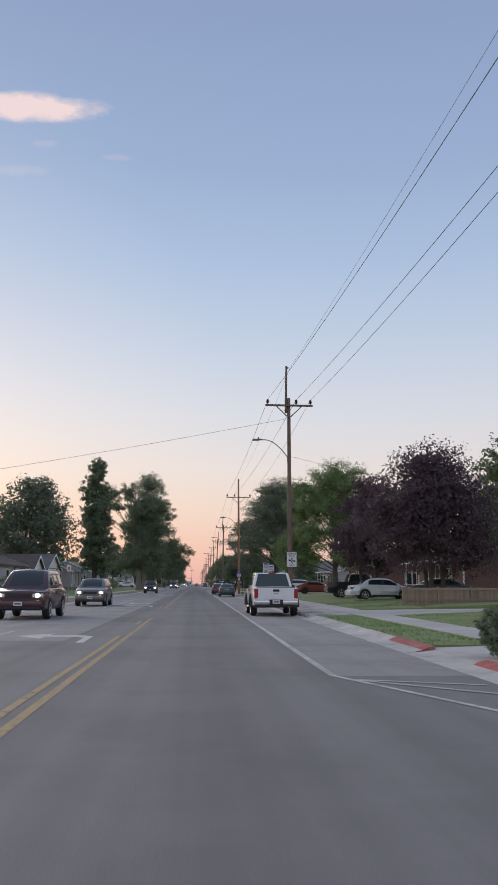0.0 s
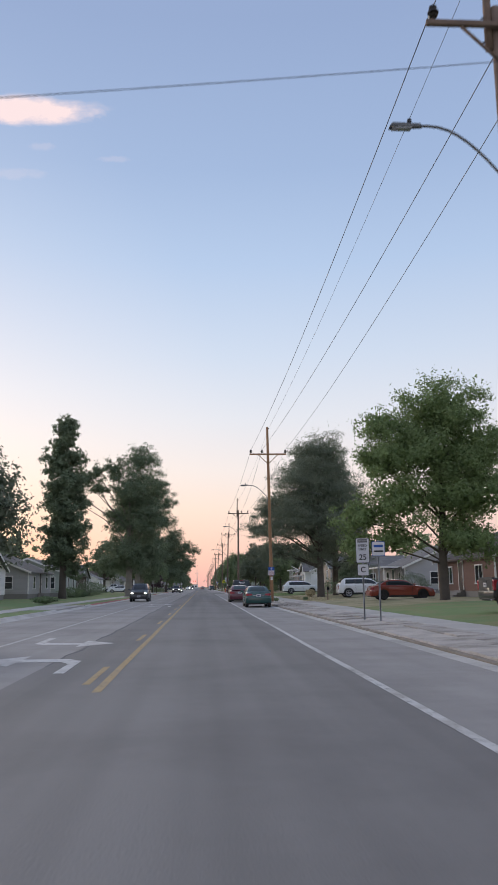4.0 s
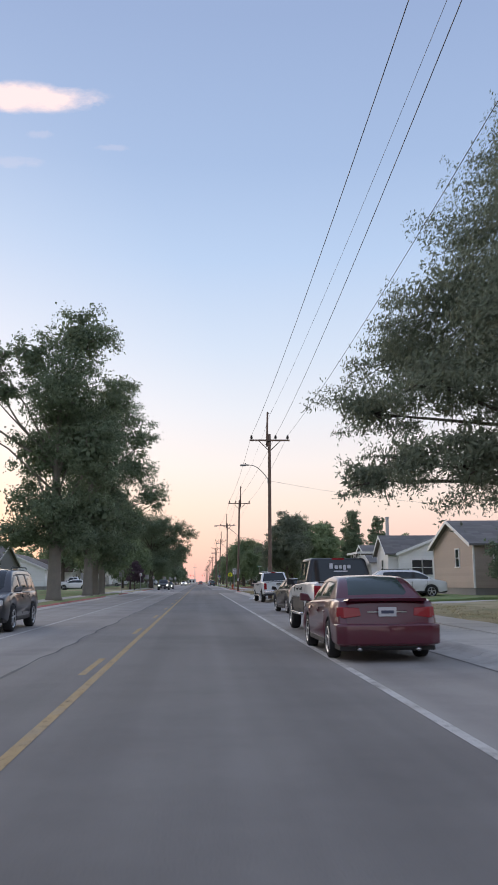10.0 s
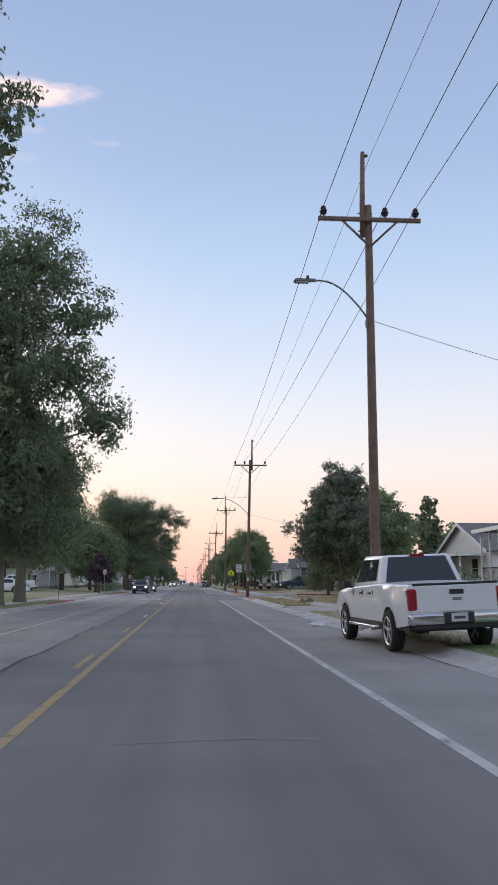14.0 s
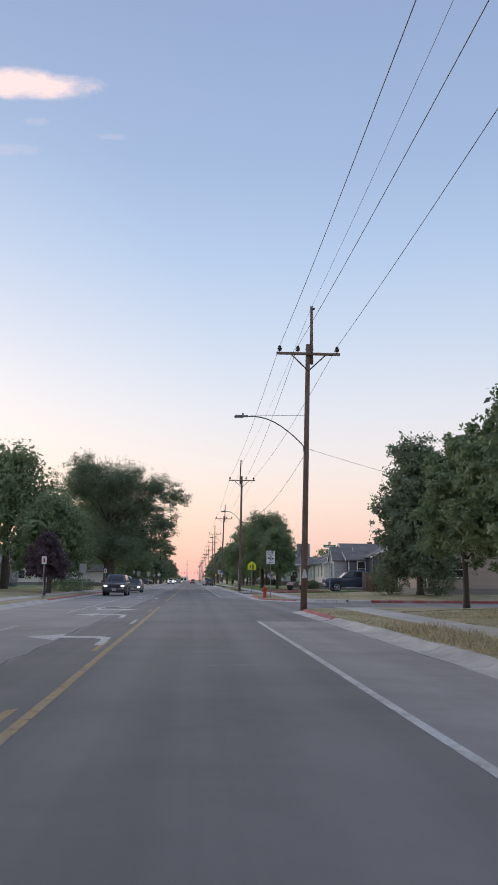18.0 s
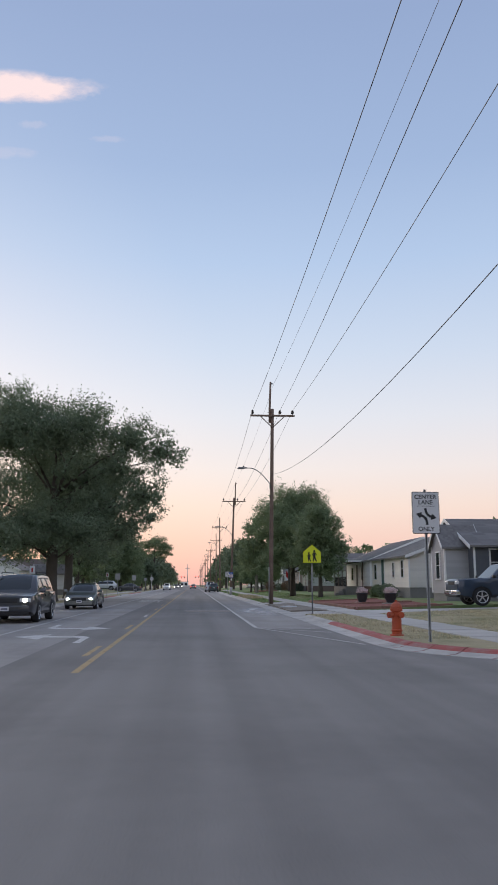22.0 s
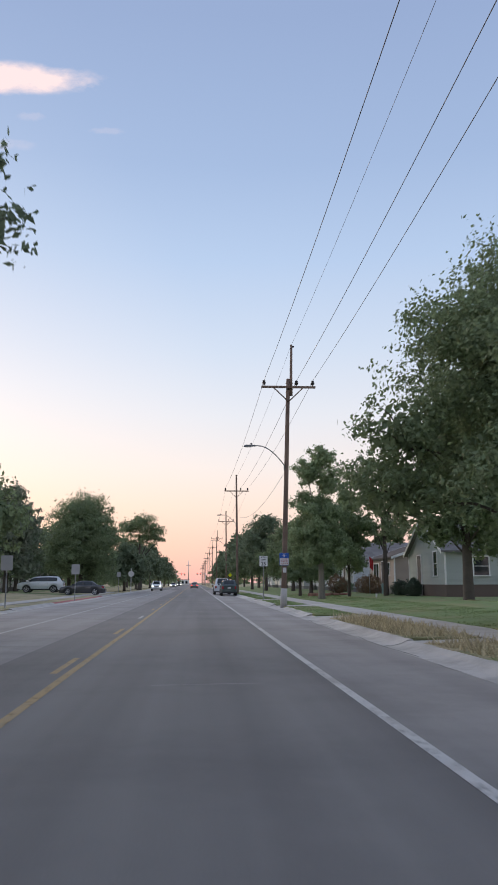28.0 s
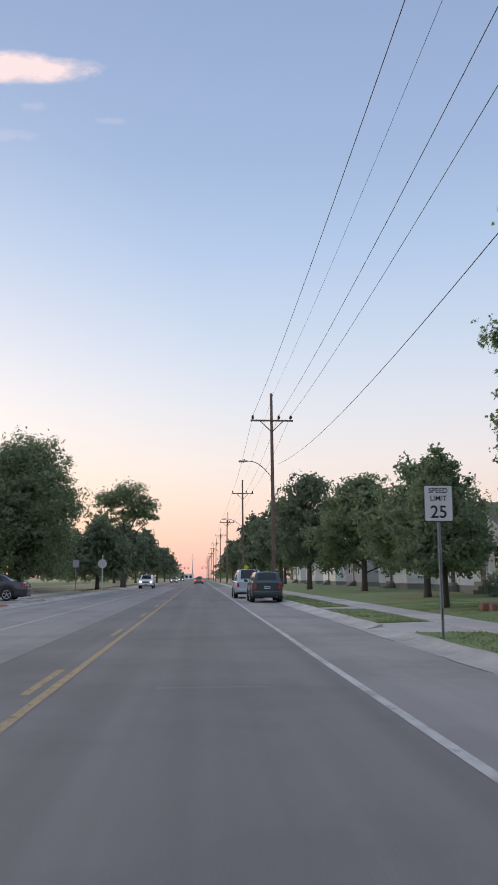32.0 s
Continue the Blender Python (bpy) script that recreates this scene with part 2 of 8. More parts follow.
def add_box(bm, x0, x1, y0, y1, z0, z1, bevel=0.0, seg=1, m=None):
    r = bmesh.ops.create_cube(bm, size=1.0)["verts"]
    for v in r:
        v.co = Vector((x0 + (v.co.x + 0.5) * (x1 - x0), y0 + (v.co.y + 0.5) * (y1 - y0), z0 + (v.co.z + 0.5) * (z1 - z0)))
    out = r
    if bevel:
        edges = list({e for v in r for e in v.link_edges})
        g = bmesh.ops.bevel(bm, geom=edges, offset=bevel, segments=seg, affect="EDGES", profile=0.5)
        out = list({v for f in g["faces"] for v in f.verts} | {v for v in r if v.is_valid})
    if m is not None:
        bmesh.ops.transform(bm, matrix=m, verts=out)
    return out


def box(name, x0, x1, y0, y1, z0, z1, mat, parent=None, label="", bevel=0.0, seg=1):
    bm = bmesh.new()
    add_box(bm, x0, x1, y0, y1, z0, z1, bevel, seg)
    return part(name, bm, mat, parent, label)


def add_hull(bm, bottom, top, bevel=0.0, seg=2):
    """A closed form from two rings of equally many points."""
    a = [bm.verts.new(p) for p in bottom]
    b = [bm.verts.new(p) for p in top]
    fs = [bm.faces.new(a[::-1]), bm.faces.new(b)]
    for i in range(len(a)):
        j = (i + 1) % len(a)
        fs.append(bm.faces.new((a[i], a[j], b[j], b[i])))
    bmesh.ops.recalc_face_normals(bm, faces=fs)
    if bevel:
        bmesh.ops.bevel(bm, geom=list({e for f in fs for e in f.edges}), offset=bevel, segments=seg, affect="EDGES", profile=0.5)


def add_tube(bm, pts, radii, sides=8, cap=True):
    """A round tube along points."""
    rings = []
    up = Vector((0, 0, 1))
    for i, p in enumerate(pts):
        d = (Vector(pts[min(i + 1, len(pts) - 1)]) - Vector(pts[max(i - 1, 0)])).normalized()
        u = d.cross(up if abs(d.z) < 0.95 else Vector((1, 0, 0))).normalized()
        v = d.cross(u)
        r = radii[i] if isinstance(radii, (list, tuple)) else radii
        rings.append([bm.verts.new(Vector(p) + r * (math.cos(2 * math.pi * k / sides) * u + math.sin(2 * math.pi * k / sides) * v)) for k in range(sides)])
    for a, b in zip(rings, rings[1:]):
        for k in range(sides):
            bm.faces.new((a[k], a[(k + 1) % sides], b[(k + 1) % sides], b[k]))
    if cap:
        bm.faces.new(rings[0][::-1]), bm.faces.new(rings[-1])


def tube(name, pts, radii, mat, parent=None, label="", sides=8):
    bm = bmesh.new()
    add_tube(bm, pts, radii, sides)
    return part(name, bm, mat, parent, label, smooth=True)


def add_lathe(bm, prof, axis="x", n=20, at=(0, 0, 0), cap=True):
    """Turns a profile of (along, radius) about an axis."""
    rings = []
    for s, r in prof:
        ring = []
        for k in range(n):
            c, q = r * math.cos(2 * math.pi * k / n), r * math.sin(2 * math.pi * k / n)
            p = (s, c, q) if axis == "x" else (c, q, s)
            ring.append(bm.verts.new(Vector(p) + Vector(at)))
        rings.append(ring)
    fs = []
    for a, b in zip(rings, rings[1:]):
        for k in range(n):
            fs.append(bm.faces.new((a[k], a[(k + 1) % n], b[(k + 1) % n], b[k])))
    if cap:
        fs.append(bm.faces.new(rings[0])), fs.append(bm.faces.new(rings[-1]))
    bmesh.ops.recalc_face_normals(bm, faces=fs)


def sheet(name, x0, x1, y0, y1, z, mat, step=1.0, rise=0.0, rough=0.0, kind="structure", label="", category="", nx=None):
    """A ground sheet with a gentle rise across x and a small unevenness."""
    nx = nx or max(2, int(abs(x1 - x0) / step) + 1)
    ny = max(2, int((y1 - y0) / step) + 1)
    xs, ys = np.linspace(x0, x1, nx), np.linspace(y0, y1, ny)
    v = [(x, y, z + rise * i / (nx - 1) + (rough * noise.noise((x * 0.7, y * 0.7, z)) if rough else 0)) for y in ys for i, x in enumerate(xs)]
    f = [(j * nx + i, j * nx + i + 1, (j + 1) * nx + i + 1, (j + 1) * nx + i) for j in range(ny - 1) for i in range(nx - 1)]
    if 0.05 < z < 1 and kind == "structure":  # upright edges all round
        rim = [i for i in range(nx)] + [j * nx + nx - 1 for j in range(1, ny)] + [(ny - 1) * nx + i for i in range(nx - 2, -1, -1)] + [j * nx for j in range(ny - 2, 0, -1)]
        o = len(v)
        v += [v[i] for i in rim] + [(v[i][0], v[i][1], -0.06) for i in rim]
        k = len(rim)
        f += [(o + i, o + k + i, o + k + (i + 1) % k, o + (i + 1) % k) for i in range(k)]
    ob = link(name, v, f, mat, smooth=True)
    return tagged(ob, label, category, "", kind)


# ---------- ground and street ----------
KERB_R, KERB_L = 4.25, -8.3
sheet("ground", -3000, 3000, -400, 4600, -0.07, DRY, step=400, label="flat dry grass land reaching the horizon", category="ground")
def strip(name, x0, x1, y0, y1, mat, label):
    tagged(link(name, [(x0, y0, 0), (x1, y0, 0), (x1, y1, 0), (x0, y1, 0)], [(0, 1, 2, 3)], mat), label, "road", kind="structure")


strip("road", -3.05, 2.13, -60, 1600, ASPHALT, "worn grey asphalt street with patches and cracks")
for y0, y1, mat in [(-60, 12.4, ASPHALT), (12.4, 193, ASPHALT_OLD), (193, 229.6, ASPHALT), (229.6, 420, ASPHALT_OLD), (420, 1600, ASPHALT)]:
    strip("road_parking_lane", 2.13, KERB_R, y0, y1, mat, "paler dusty asphalt along the kerb")
for y0, y1, mat in [(-60, 20, ASPHALT), (20, 420, ASPHALT_OLD), (420, 1600, ASPHALT)]:
    strip("road_far_lane", KERB_L, -3.05, y0, y1, mat, "older asphalt of the far lane")
sheet("road_side_street", KERB_R, 70, 199, 223.5, -0.004, ASPHALT, step=4, label="worn asphalt side street joining the main street", category="road")
sheet("road_side_street", KERB_R, 60, -4, 12.5, -0.004, ASPHALT, step=4, label="asphalt side street at the corner", category="road")

KERB_SECTION = [(0.0, -0.1), (0.0, 0.004), (0.24, 0.018), (0.40, 0.055), (0.50, 0.105), (0.58, 0.126), (0.66, 0.13), (0.66, -0.1)]
DIP_SECTION = [(0.0, -0.1), (0.0, 0.004), (0.24, 0.014), (0.40, 0.028), (0.50, 0.042), (0.58, 0.052), (0.66, 0.062), (0.66, -0.1)]
kerb_meshes = {}


def kerb_mesh(length, dip, mat):
    key = (round(length, 2), dip, mat.name)
    if key not in kerb_meshes:
        sec = DIP_SECTION if dip else KERB_SECTION
        n = len(sec)
        g = 0.008
        v = [(x, g, z) for x, z in sec] + [(x, length - g, z) for x, z in sec]
        f = [(i, (i + 1) % n, n + (i + 1) % n, n + i) for i in range(n)] + [tuple(range(n))[::-1], tuple(range(n, 2 * n))]
        me = bpy.data.meshes.new("kerb_stone")
        me.from_pydata(v, [], f)
        me.materials.append(mat), me.materials.append(CONCRETE)
        me.polygons.foreach_set("material_index", [1 if i in (0, 1, 2) else 0 for i in range(len(f))])
        kerb_meshes[key] = me
    return kerb_meshes[key]


def kerb(name, x, y0, y1, flip, dips, reds, label):
    """A row of kerb pieces along y."""
    owner = tagged(new(name), label, "kerb", kind="structure")
    y = y0
    while y < y1 - 0.1:
        ln = 3.0
        ln = min(ln, y1 - y)
        mid = y + ln / 2
        dip = any(a < mid < b for a, b in dips)
        mat = RED_KERB if any(a < mid < b for a, b in reds) else CONCRETE
        ob = new("kerb_stone", kerb_mesh(ln, dip, mat))
        ob.parent = owner
        heave = 4.0 if 140 < y < 192 or 276 < y < 300 else 1.0  # frost-heaved stretches
        tilt = 0.25 * noise.noise((x, y, 3.0)) * heave
        ob.matrix_world = pose(x, y, 0, 0.12 * (heave - 1) * noise.noise((y, 2.0, x)), tilt, 0.10 * (heave - 1) * noise.noise((y, x, 7.0))) if not flip else pose(x, y + ln, 0, 0, tilt, 180)
        y += ln


def kerb_arc(name, cx, cy, r, a0, a1, mat, label):
    """A curved kerb round a corner, in pieces."""
    owner = tagged(new(name), label, "kerb", kind="structure")
    n = 5
    for k in range(n):
        vs = []
        for j in range(4):
            a = radians(a0 + (a1 - a0) * (k + (0.02 + 0.96 * j / 3)) / n)
            for s, z in KERB_SECTION:
                vs.append((cx + (r - s) * math.cos(a), cy + (r - s) * math.sin(a), z))
        m = len(KERB_SECTION)
        f = [(j * m + i, j * m + (i + 1) % m, (j + 1) * m + (i + 1) % m, (j + 1) * m + i) for j in range(3) for i in range(m)]
        ob = link("kerb_stone", vs, f + [tuple(range(m)), tuple(range(3 * m, 4 * m))], [mat, CONCRETE], owner)
        ob.data.polygons.foreach_set("material_index", [1 if q < 3 * m and q % m in (0, 1, 2) else 0 for q in range(len(f) + 2)])


DIPS_R = [(13.7, 15.6), (33, 101), (127, 136), (165, 174), (238.5, 263), (281, 283.5), (293.5, 296.5), (307.8, 311.6), (324.5, 329), (338, 341)]
kerb("kerb_right_near", KERB_R, 13.5 - 3.0, 201.0, False, DIPS_R, [(9, 13.7), (15.6, 19.0), (192, 201)], "weathered concrete kerb with faded red stretches")
kerb("kerb_right_far", KERB_R, 222.5, 480, False, DIPS_R, [(222, 232)], "weathered concrete kerb with faded red stretches")
kerb("kerb_left", KERB_L, -12, 480, True, [(10, 44), (84, 96), (191, 199), (246, 252), (300, 306), (348.5, 355)],
     [(44, 67), (100, 168), (180, 191), (216, 246), (268, 300), (318, 346)], "concrete kerb painted faded red in stretches")
kerb_arc("kerb_corner_near", KERB_R + 2.2, 201.0, 2.2, 180, 90, RED_KERB, "curved corner kerb with worn red paint")
kerb_arc("kerb_corner_far", KERB_R + 5.5, 222.5, 5.5, 180, 232, RED_KERB, "curved corner kerb painted red")
kerb_arc("kerb_corner_ramp", KERB_R + 5.5, 222.5, 5.5, 232, 270, CONCRETE, "bare concrete corner kerb at the sidewalk ramp")
kerb_arc("kerb_corner_first", KERB_R + 1.0, 10.5, 1.0, 180, 270, RED_KERB, "curved corner kerb painted red")


# verges, sidewalks, lawns
def verge(y0, y1, mat, x0=KERB_R + 0.62, x1=6.6):
    sheet("verge", x0, x1, y0, y1, 0.125, mat, step=0.3 if mat == DIRT else 0.7, rough=0.09 if mat == DIRT else 0.03, label="rough grass strip between kerb and sidewalk", category="verge")


for y0, y1, mat in [(17, 33, GRASS), (125, 127, DRY), (136, 146, GRASS), (146, 165, DRY), (174, 201, DRY), (222.5, 238.5, DRY), (243.3, 258, DIRT), (263, 278, GRASS), (278, 281.6, DRY),
                    (283, 293.5, DRY), (296.4, 307.8, GRASS), (311.6, 324.5, GRASS), (329, 338, GRASS), (341, 480, GRASS)]:
    verge(y0, y1, mat)
for y0, y1 in [(13, 17), (101, 125), (127, 136), (165, 174), (238.5, 243.3), (258, 263), (281.6, 283), (293.5, 296.4), (307.8, 311.6), (324.5, 329), (338, 341)]:
    sheet("driveway", KERB_R + 0.64, 6.6, y0, y1, 0.065, WALK, step=1.5, rise=0.05, label="cracked concrete driveway apron", category="driveway")
sheet("driveway", 8.0, 24, 33, 40, 0.125, WALK, step=1.5, rise=0.22, label="cracked concrete driveway", category="driveway")
sheet("driveway", 8.0, 22, 131, 135.5, 0.125, WALK, step=1.5, rise=0.3, label="concrete driveway beside a lawn", category="driveway")
sheet("driveway", 8.0, 26, 238.8, 243.7, 0.125, WALK, step=1.5, rise=0.3, label="concrete driveway beside a house", category="driveway")
for y0, y1, mat in [(10.5, 33, GRASS), (40, 54, GRASS), (54, 80, GRASS), (80, 131, DRY), (135.5, 160, GRASS), (160, 198, DRY), (222, 238.8, DRY), (243.7, 262, GRASS), (262, 480, GRASS)]:
    sheet("lawn", 8.0, 15, y0, y1, 0.135, mat, step=0.8, rise=0.28, rough=0.05, label="mown front lawn with dry patches", category="lawn")
    sheet("lawn", 15, 75, y0, y1, 0.415, mat, step=6, label="lawn round the houses", category="lawn")
for y0, y1, a, b in [(198, 203, 1, 0), (218.3, 222, 0, 1)]:  # banks down to the side street
    vs = [(x, y0 + (y1 - y0) * k / 5, 0.15 + ((0.28 * min(1, (x - 8) / 7)) * (a + (b - a) * k / 5)) + 0.03 * noise.noise((x, k, 0))) for k in range(6) for x in (8, 9.5, 11, 13, 15, 22, 34, 75)]
    ob = link("lawn", vs, [(k * 8 + i, k * 8 + i + 1, k * 8 + 9 + i, k * 8 + 8 + i) for k in range(5) for i in range(7)], DRY, smooth=True)
    tagged(ob, "dry lawn sloping to the side street", "lawn", kind="structure")
box("kerb_side_street", 6.45, 75, 202.85, 203.2, -0.1, 0.16, CONCRETE, bevel=0.03)
box("kerb_side_street", 11.2, 75, 216.8, 217.15, -0.1, 0.16, RED_KERB, bevel=0.03)
box("kerb_side_street", 9.77, 11.18, 216.8, 217.15, -0.1, 0.15, CONCRETE, bevel=0.03)
for k in ("kerb_side_street", "kerb_side_street.001", "kerb_side_street.002"):
    tagged(bpy.data.objects[k], "low concrete kerb along the side street", "kerb", kind="structure")
sheet("sidewalk_corner", 6.6, 8.0, 201, 202.85, 0.146, WALK, step=1.5, label="concrete corner sidewalk", category="sidewalk")


def corner_fill(cx, cy, r, a0, a1, mat, label, category):
    """A quarter-round piece of ground inside a corner kerb."""
    n = 9
    arc = [(cx + r * math.cos(radians(a0 + (a1 - a0) * k / n)), cy + r * math.sin(radians(a0 + (a1 - a0) * k / n))) for k in range(n + 1)]
    v = [(cx, cy, 0.138)] + [(x, y, 0.13) for x, y in arc] + [(x, y, -0.06) for x, y in arc]
    f = [(0, k + 1, k + 2) for k in range(n)] + [(k + 1, n + 2 + k, n + 3 + k, k + 2) for k in range(n)]
    tagged(link(category, v, f, mat), label, category, kind="structure")


corner_fill(KERB_R + 2.2, 201.0, 1.58, 180, 90, DRY, "worn dry grass at the street corner", "verge")
corner_fill(KERB_R + 5.5, 222.5, 4.88, 180, 270, DRY, "mown dry grass at the street corner", "verge")
corner_fill(KERB_R + 1.0, 10.5, 0.38, 180, 270, DRY, "worn dry grass at the street corner", "verge")
arc = [(KERB_R + 5.5 + 4.9 * math.cos(radians(a)), 222.5 + 4.9 * math.sin(radians(a))) for a in range(222, 271, 6)]
vs = [(x, y, 0.150) for x, y in arc + [(9.8, 217.17), (11.2, 217.17)]] + [(x, max(219.5, y + 0.3), 0.152) for x, y in arc + [(9.8, 217.2), (11.2, 217.2)]]
n = len(vs) // 2
tagged(link("sidewalk_corner", vs, [(k, k + 1, n + k + 1, n + k) for k in range(n - 1)], WALK), "pale concrete ramp at the street corner", "sidewalk", kind="structure")
sheet("verge", 11.2, 75, 217.16, 218.35, 0.148, DRY, step=1.2, label="dry grass edge along the side street", category="verge")
for y0, y1, mat in [(-12, 20, GRASS), (20, 48, WALK), (48, 84, GRASS), (84, 96, WALK), (96, 191, GRASS), (191, 199, WALK), (199, 246, DRY), (246, 252, WALK), (252, 348.5, DRY), (348.5, 355, WALK), (355, 480, DRY)]:
    sheet("verge", KERB_L - 0.62, -10.4, y0, y1, 0.125, mat, step=0.9, rough=0.03 if mat != WALK else 0, label="grass strip along the far kerb", category="verge")
    sheet("lawn", -11.9, -18, y0, y1, 0.135, mat if mat != WALK else GRASS, step=1.0, rise=0.25, rough=0.05, label="lawn in front of the houses", category="lawn")
sheet("lawn", -18, -75, -12, 480, 0.385, GRASS, step=6, label="lawn round the houses", category="lawn")

BROKEN = surface("broken_concrete", (0.47, 0.425, 0.38), 0.95, var=0.32, scale=-1.1, fine=28, bump=0.8, stain=(0.27, 0.245, 0.215), stain_scale=0.8, random=0.16)
sheet("apron_bed", KERB_R + 0.3, 8.05, 33, 101, 0.052, DIRT, step=0.8, rise=0.04, rough=0.02, label="bare dirt under broken concrete slabs", category="apron")
apron = tagged(new("apron"), "broken and heaved concrete apron beside the street", "apron", kind="structure")
gr = random.Random(12)
ROWS = [KERB_R + 0.42, 5.75, 6.58]
y = 33.1
while y < 100.5:
    ln = gr.uniform(1.5, 3.2)
    for i in range(2):
        cuts = [0.0, 1.0] if gr.random() < 0.45 else [0.0, gr.uniform(0.3, 0.7), 1.0]
        for c0, c1 in zip(cuts, cuts[1:]):
            g = 0.022
            x0, x1 = ROWS[i] + g, ROWS[i + 1] - g
            y0, y1 = y + ln * c0 + g, min(100.9, y + ln * c1 - g)
            if y1 - y0 < 0.3:
                continue
            j = [gr.uniform(-0.10, 0.10) for _ in range(10)]
            ring = [(x0, y0 + j[0]), ((x0 + x1) / 2 + j[1], y0 + j[2]), (x1, y0 + j[3]), (x1 + j[4] * 0.2, (y0 + y1) / 2), (x1, y1 - abs(j[5])), ((x0 + x1) / 2 + j[6], y1 - abs(j[7])), (x0, y1 - abs(j[8])), (x0 + j[9] * 0.3, (y0 + y1) / 2)]
            lift, tx, ty = gr.uniform(-0.01, 0.028), gr.uniform(-0.018, 0.018), gr.uniform(-0.014, 0.014)
            mx_, my_ = (x0 + x1) / 2, (y0 + y1) / 2
            top = [(px - mx_, py - my_, 0.088 + 0.028 * (px - 4.67) + lift + tx * (px - mx_) + ty * (py - my_)) for px, py in ring]
            vv = [(px * 0.985, py * 0.985, pz) for px, py, pz in top] + [(px, py, pz - 0.02) for px, py, pz in top] + [(px, py, -0.02) for px, py, pz in top]
            ff = [tuple(range(8))] + [(b0 + k, b0 + 8 + k, b0 + 8 + (k + 1) % 8, b0 + (k + 1) % 8) for b0 in (0, 8) for k in range(8)]
            ob = link("apron_slab", vv, ff, BROKEN, apron)
            ob.location = (mx_, my_, 0)
    y += ln
rub_v, rub_f = [], []
for k in range(150):  # crumbled concrete where a slab has gone to pieces
    cx_, cy_, q = gr.uniform(5.0, 6.5), gr.gauss(89.6, 1.1), gr.uniform(0.04, 0.13)
    o = len(rub_v)
    zt = 0.125 + gr.uniform(0.0, 0.03)
    sp = [q * gr.uniform(0.7, 1.2) for _ in range(6)]
    rub_v += [(cx_ + sp[i] * math.cos(i * 1.05), cy_ + sp[i] * math.sin(i * 1.05), 0.06) for i in range(6)] + [(cx_ + 0.7 * sp[i] * math.cos(i * 1.05), cy_ + 0.7 * sp[i] * math.sin(i * 1.05), zt + 0.012 * (i % 2)) for i in range(6)]
    rub_f += [(o + i, o + (i + 1) % 6, o + 6 + (i + 1) % 6, o + 6 + i) for i in range(6)] + [tuple(o + 6 + i for i in range(6))]
tagged(link("rubble", rub_v, rub_f, BROKEN), "crumbled pieces of broken concrete on the apron", "rubble", kind="stuff")
slab_meshes = []
for k in range(3):
    bm = bmesh.new()
    add_box(bm, 0.006, 1.394, 0.006, 1.494, -0.1, 0.0, 0.012)
    me = bpy.data.meshes.new("sidewalk_slab")
    bm.to_mesh(me), bm.free()
    me.materials.append(WALK)
    slab_meshes.append(me)


def sidewalk(name, x, y0, y1, label):
    owner = tagged(new(name), label, "sidewalk", kind="structure")
    y, k = y0, 0
    while y < y1:
        ob = new("sidewalk_slab", slab_meshes[k % 3])
        ob.parent = owner
        ob.matrix_world = pose(x, y, 0.15 + 0.012 * noise.noise((x, y * 0.9, 1)), 0.4 * noise.noise((y, 1, 1)), 0.4 * noise.noise((y, 5, 1)), 0)
        y, k = y + 1.5, k + 1


sidewalk("sidewalk_right_near", 6.6, 16, 201, "old concrete sidewalk slabs, uneven and stained")
sidewalk("sidewalk_right_far", 6.6, 220, 400, "old concrete sidewalk slabs beside lawns")
sidewalk("sidewalk_left", -11.85, 40, 380, "old concrete sidewalk slabs on the far side")


# markings
def mark(name, pts, mat, z=0.004, label="", category="road marking"):
    ob = link(name, [(x, y, z) for x, y in pts], [tuple(range(len(pts)))], mat)
    return tagged(ob, label, category, kind="structure")


def stripe(x, y0, y1, wd, mat, label, step=6.0):
    n = max(1, int((y1 - y0) / step))
    ys = np.linspace(y0, y1, n + 1)
    v = []
    for y in ys:
        o = 0.025 * noise.noise((x * 3, y * 0.15, 2.0))
        v += [(x + o - wd / 2, y, 0.004), (x + o + wd / 2, y, 0.004)]
    ob = link("lane_line", v, [(2 * i, 2 * i + 1, 2 * i + 3, 2 * i + 2) for i in range(n)], mat)
    tagged(ob, label, "road marking", kind="structure")


for y0, y1 in [(12.4, 193), (230, 900)]:
    stripe(2.13, y0, y1, 0.12, WHITE_LINE, "worn white edge line")
for y0, y1 in [(-20, 33), (46.3, 207), (217, 900)]:
    stripe(-1.69, y0, y1, 0.12, YELLOW_LINE, "worn solid yellow line")
stripe(-1.93, -20, 22, 0.11, YELLOW_LINE, "worn second yellow line")
y = 28.0
while y < 420:
    if not (32 < y < 44 or 204 < y < 216):
        stripe(-1.94, y, y + 2.6, 0.11, YELLOW_LINE if noise.noise((y, 0, 0)) > -0.1 else WHITE_OLD, "worn yellow lane dash", step=2)
    y += 9.6
for y0, y1 in [(-20, 24), (46, 190), (199, 246), (252, 900)]:
    stripe(-5.1, y0, y1, 0.10, WHITE_OLD, "faded line along the centre turn lane")
for k, (a, b) in enumerate([((2.13, 12.4), (4.0, 7.2)), ((2.3, 11.9), (4.05, 11.2)), ((2.3, 11.9), (4.1, 10.1)), ((2.13, 230.0), (4.05, 222.6)), ((2.2, 230.0), (4.1, 229.15)), ((2.25, 229.7), (4.1, 227.3)),
                            ((2.0, 193.1), (4.05, 193.1))]):
    d = (Vector(b) - Vector(a)).normalized()
    o = Vector((-d.y, d.x)) * 0.05
    mark("corner_line", [Vector(a) + o, Vector(a) - o, Vector(b) - o, Vector(b) + o], WHITE_OLD if k else WHITE_LINE, z=0.007 + 0.0007 * k, label="thin white corner marking")


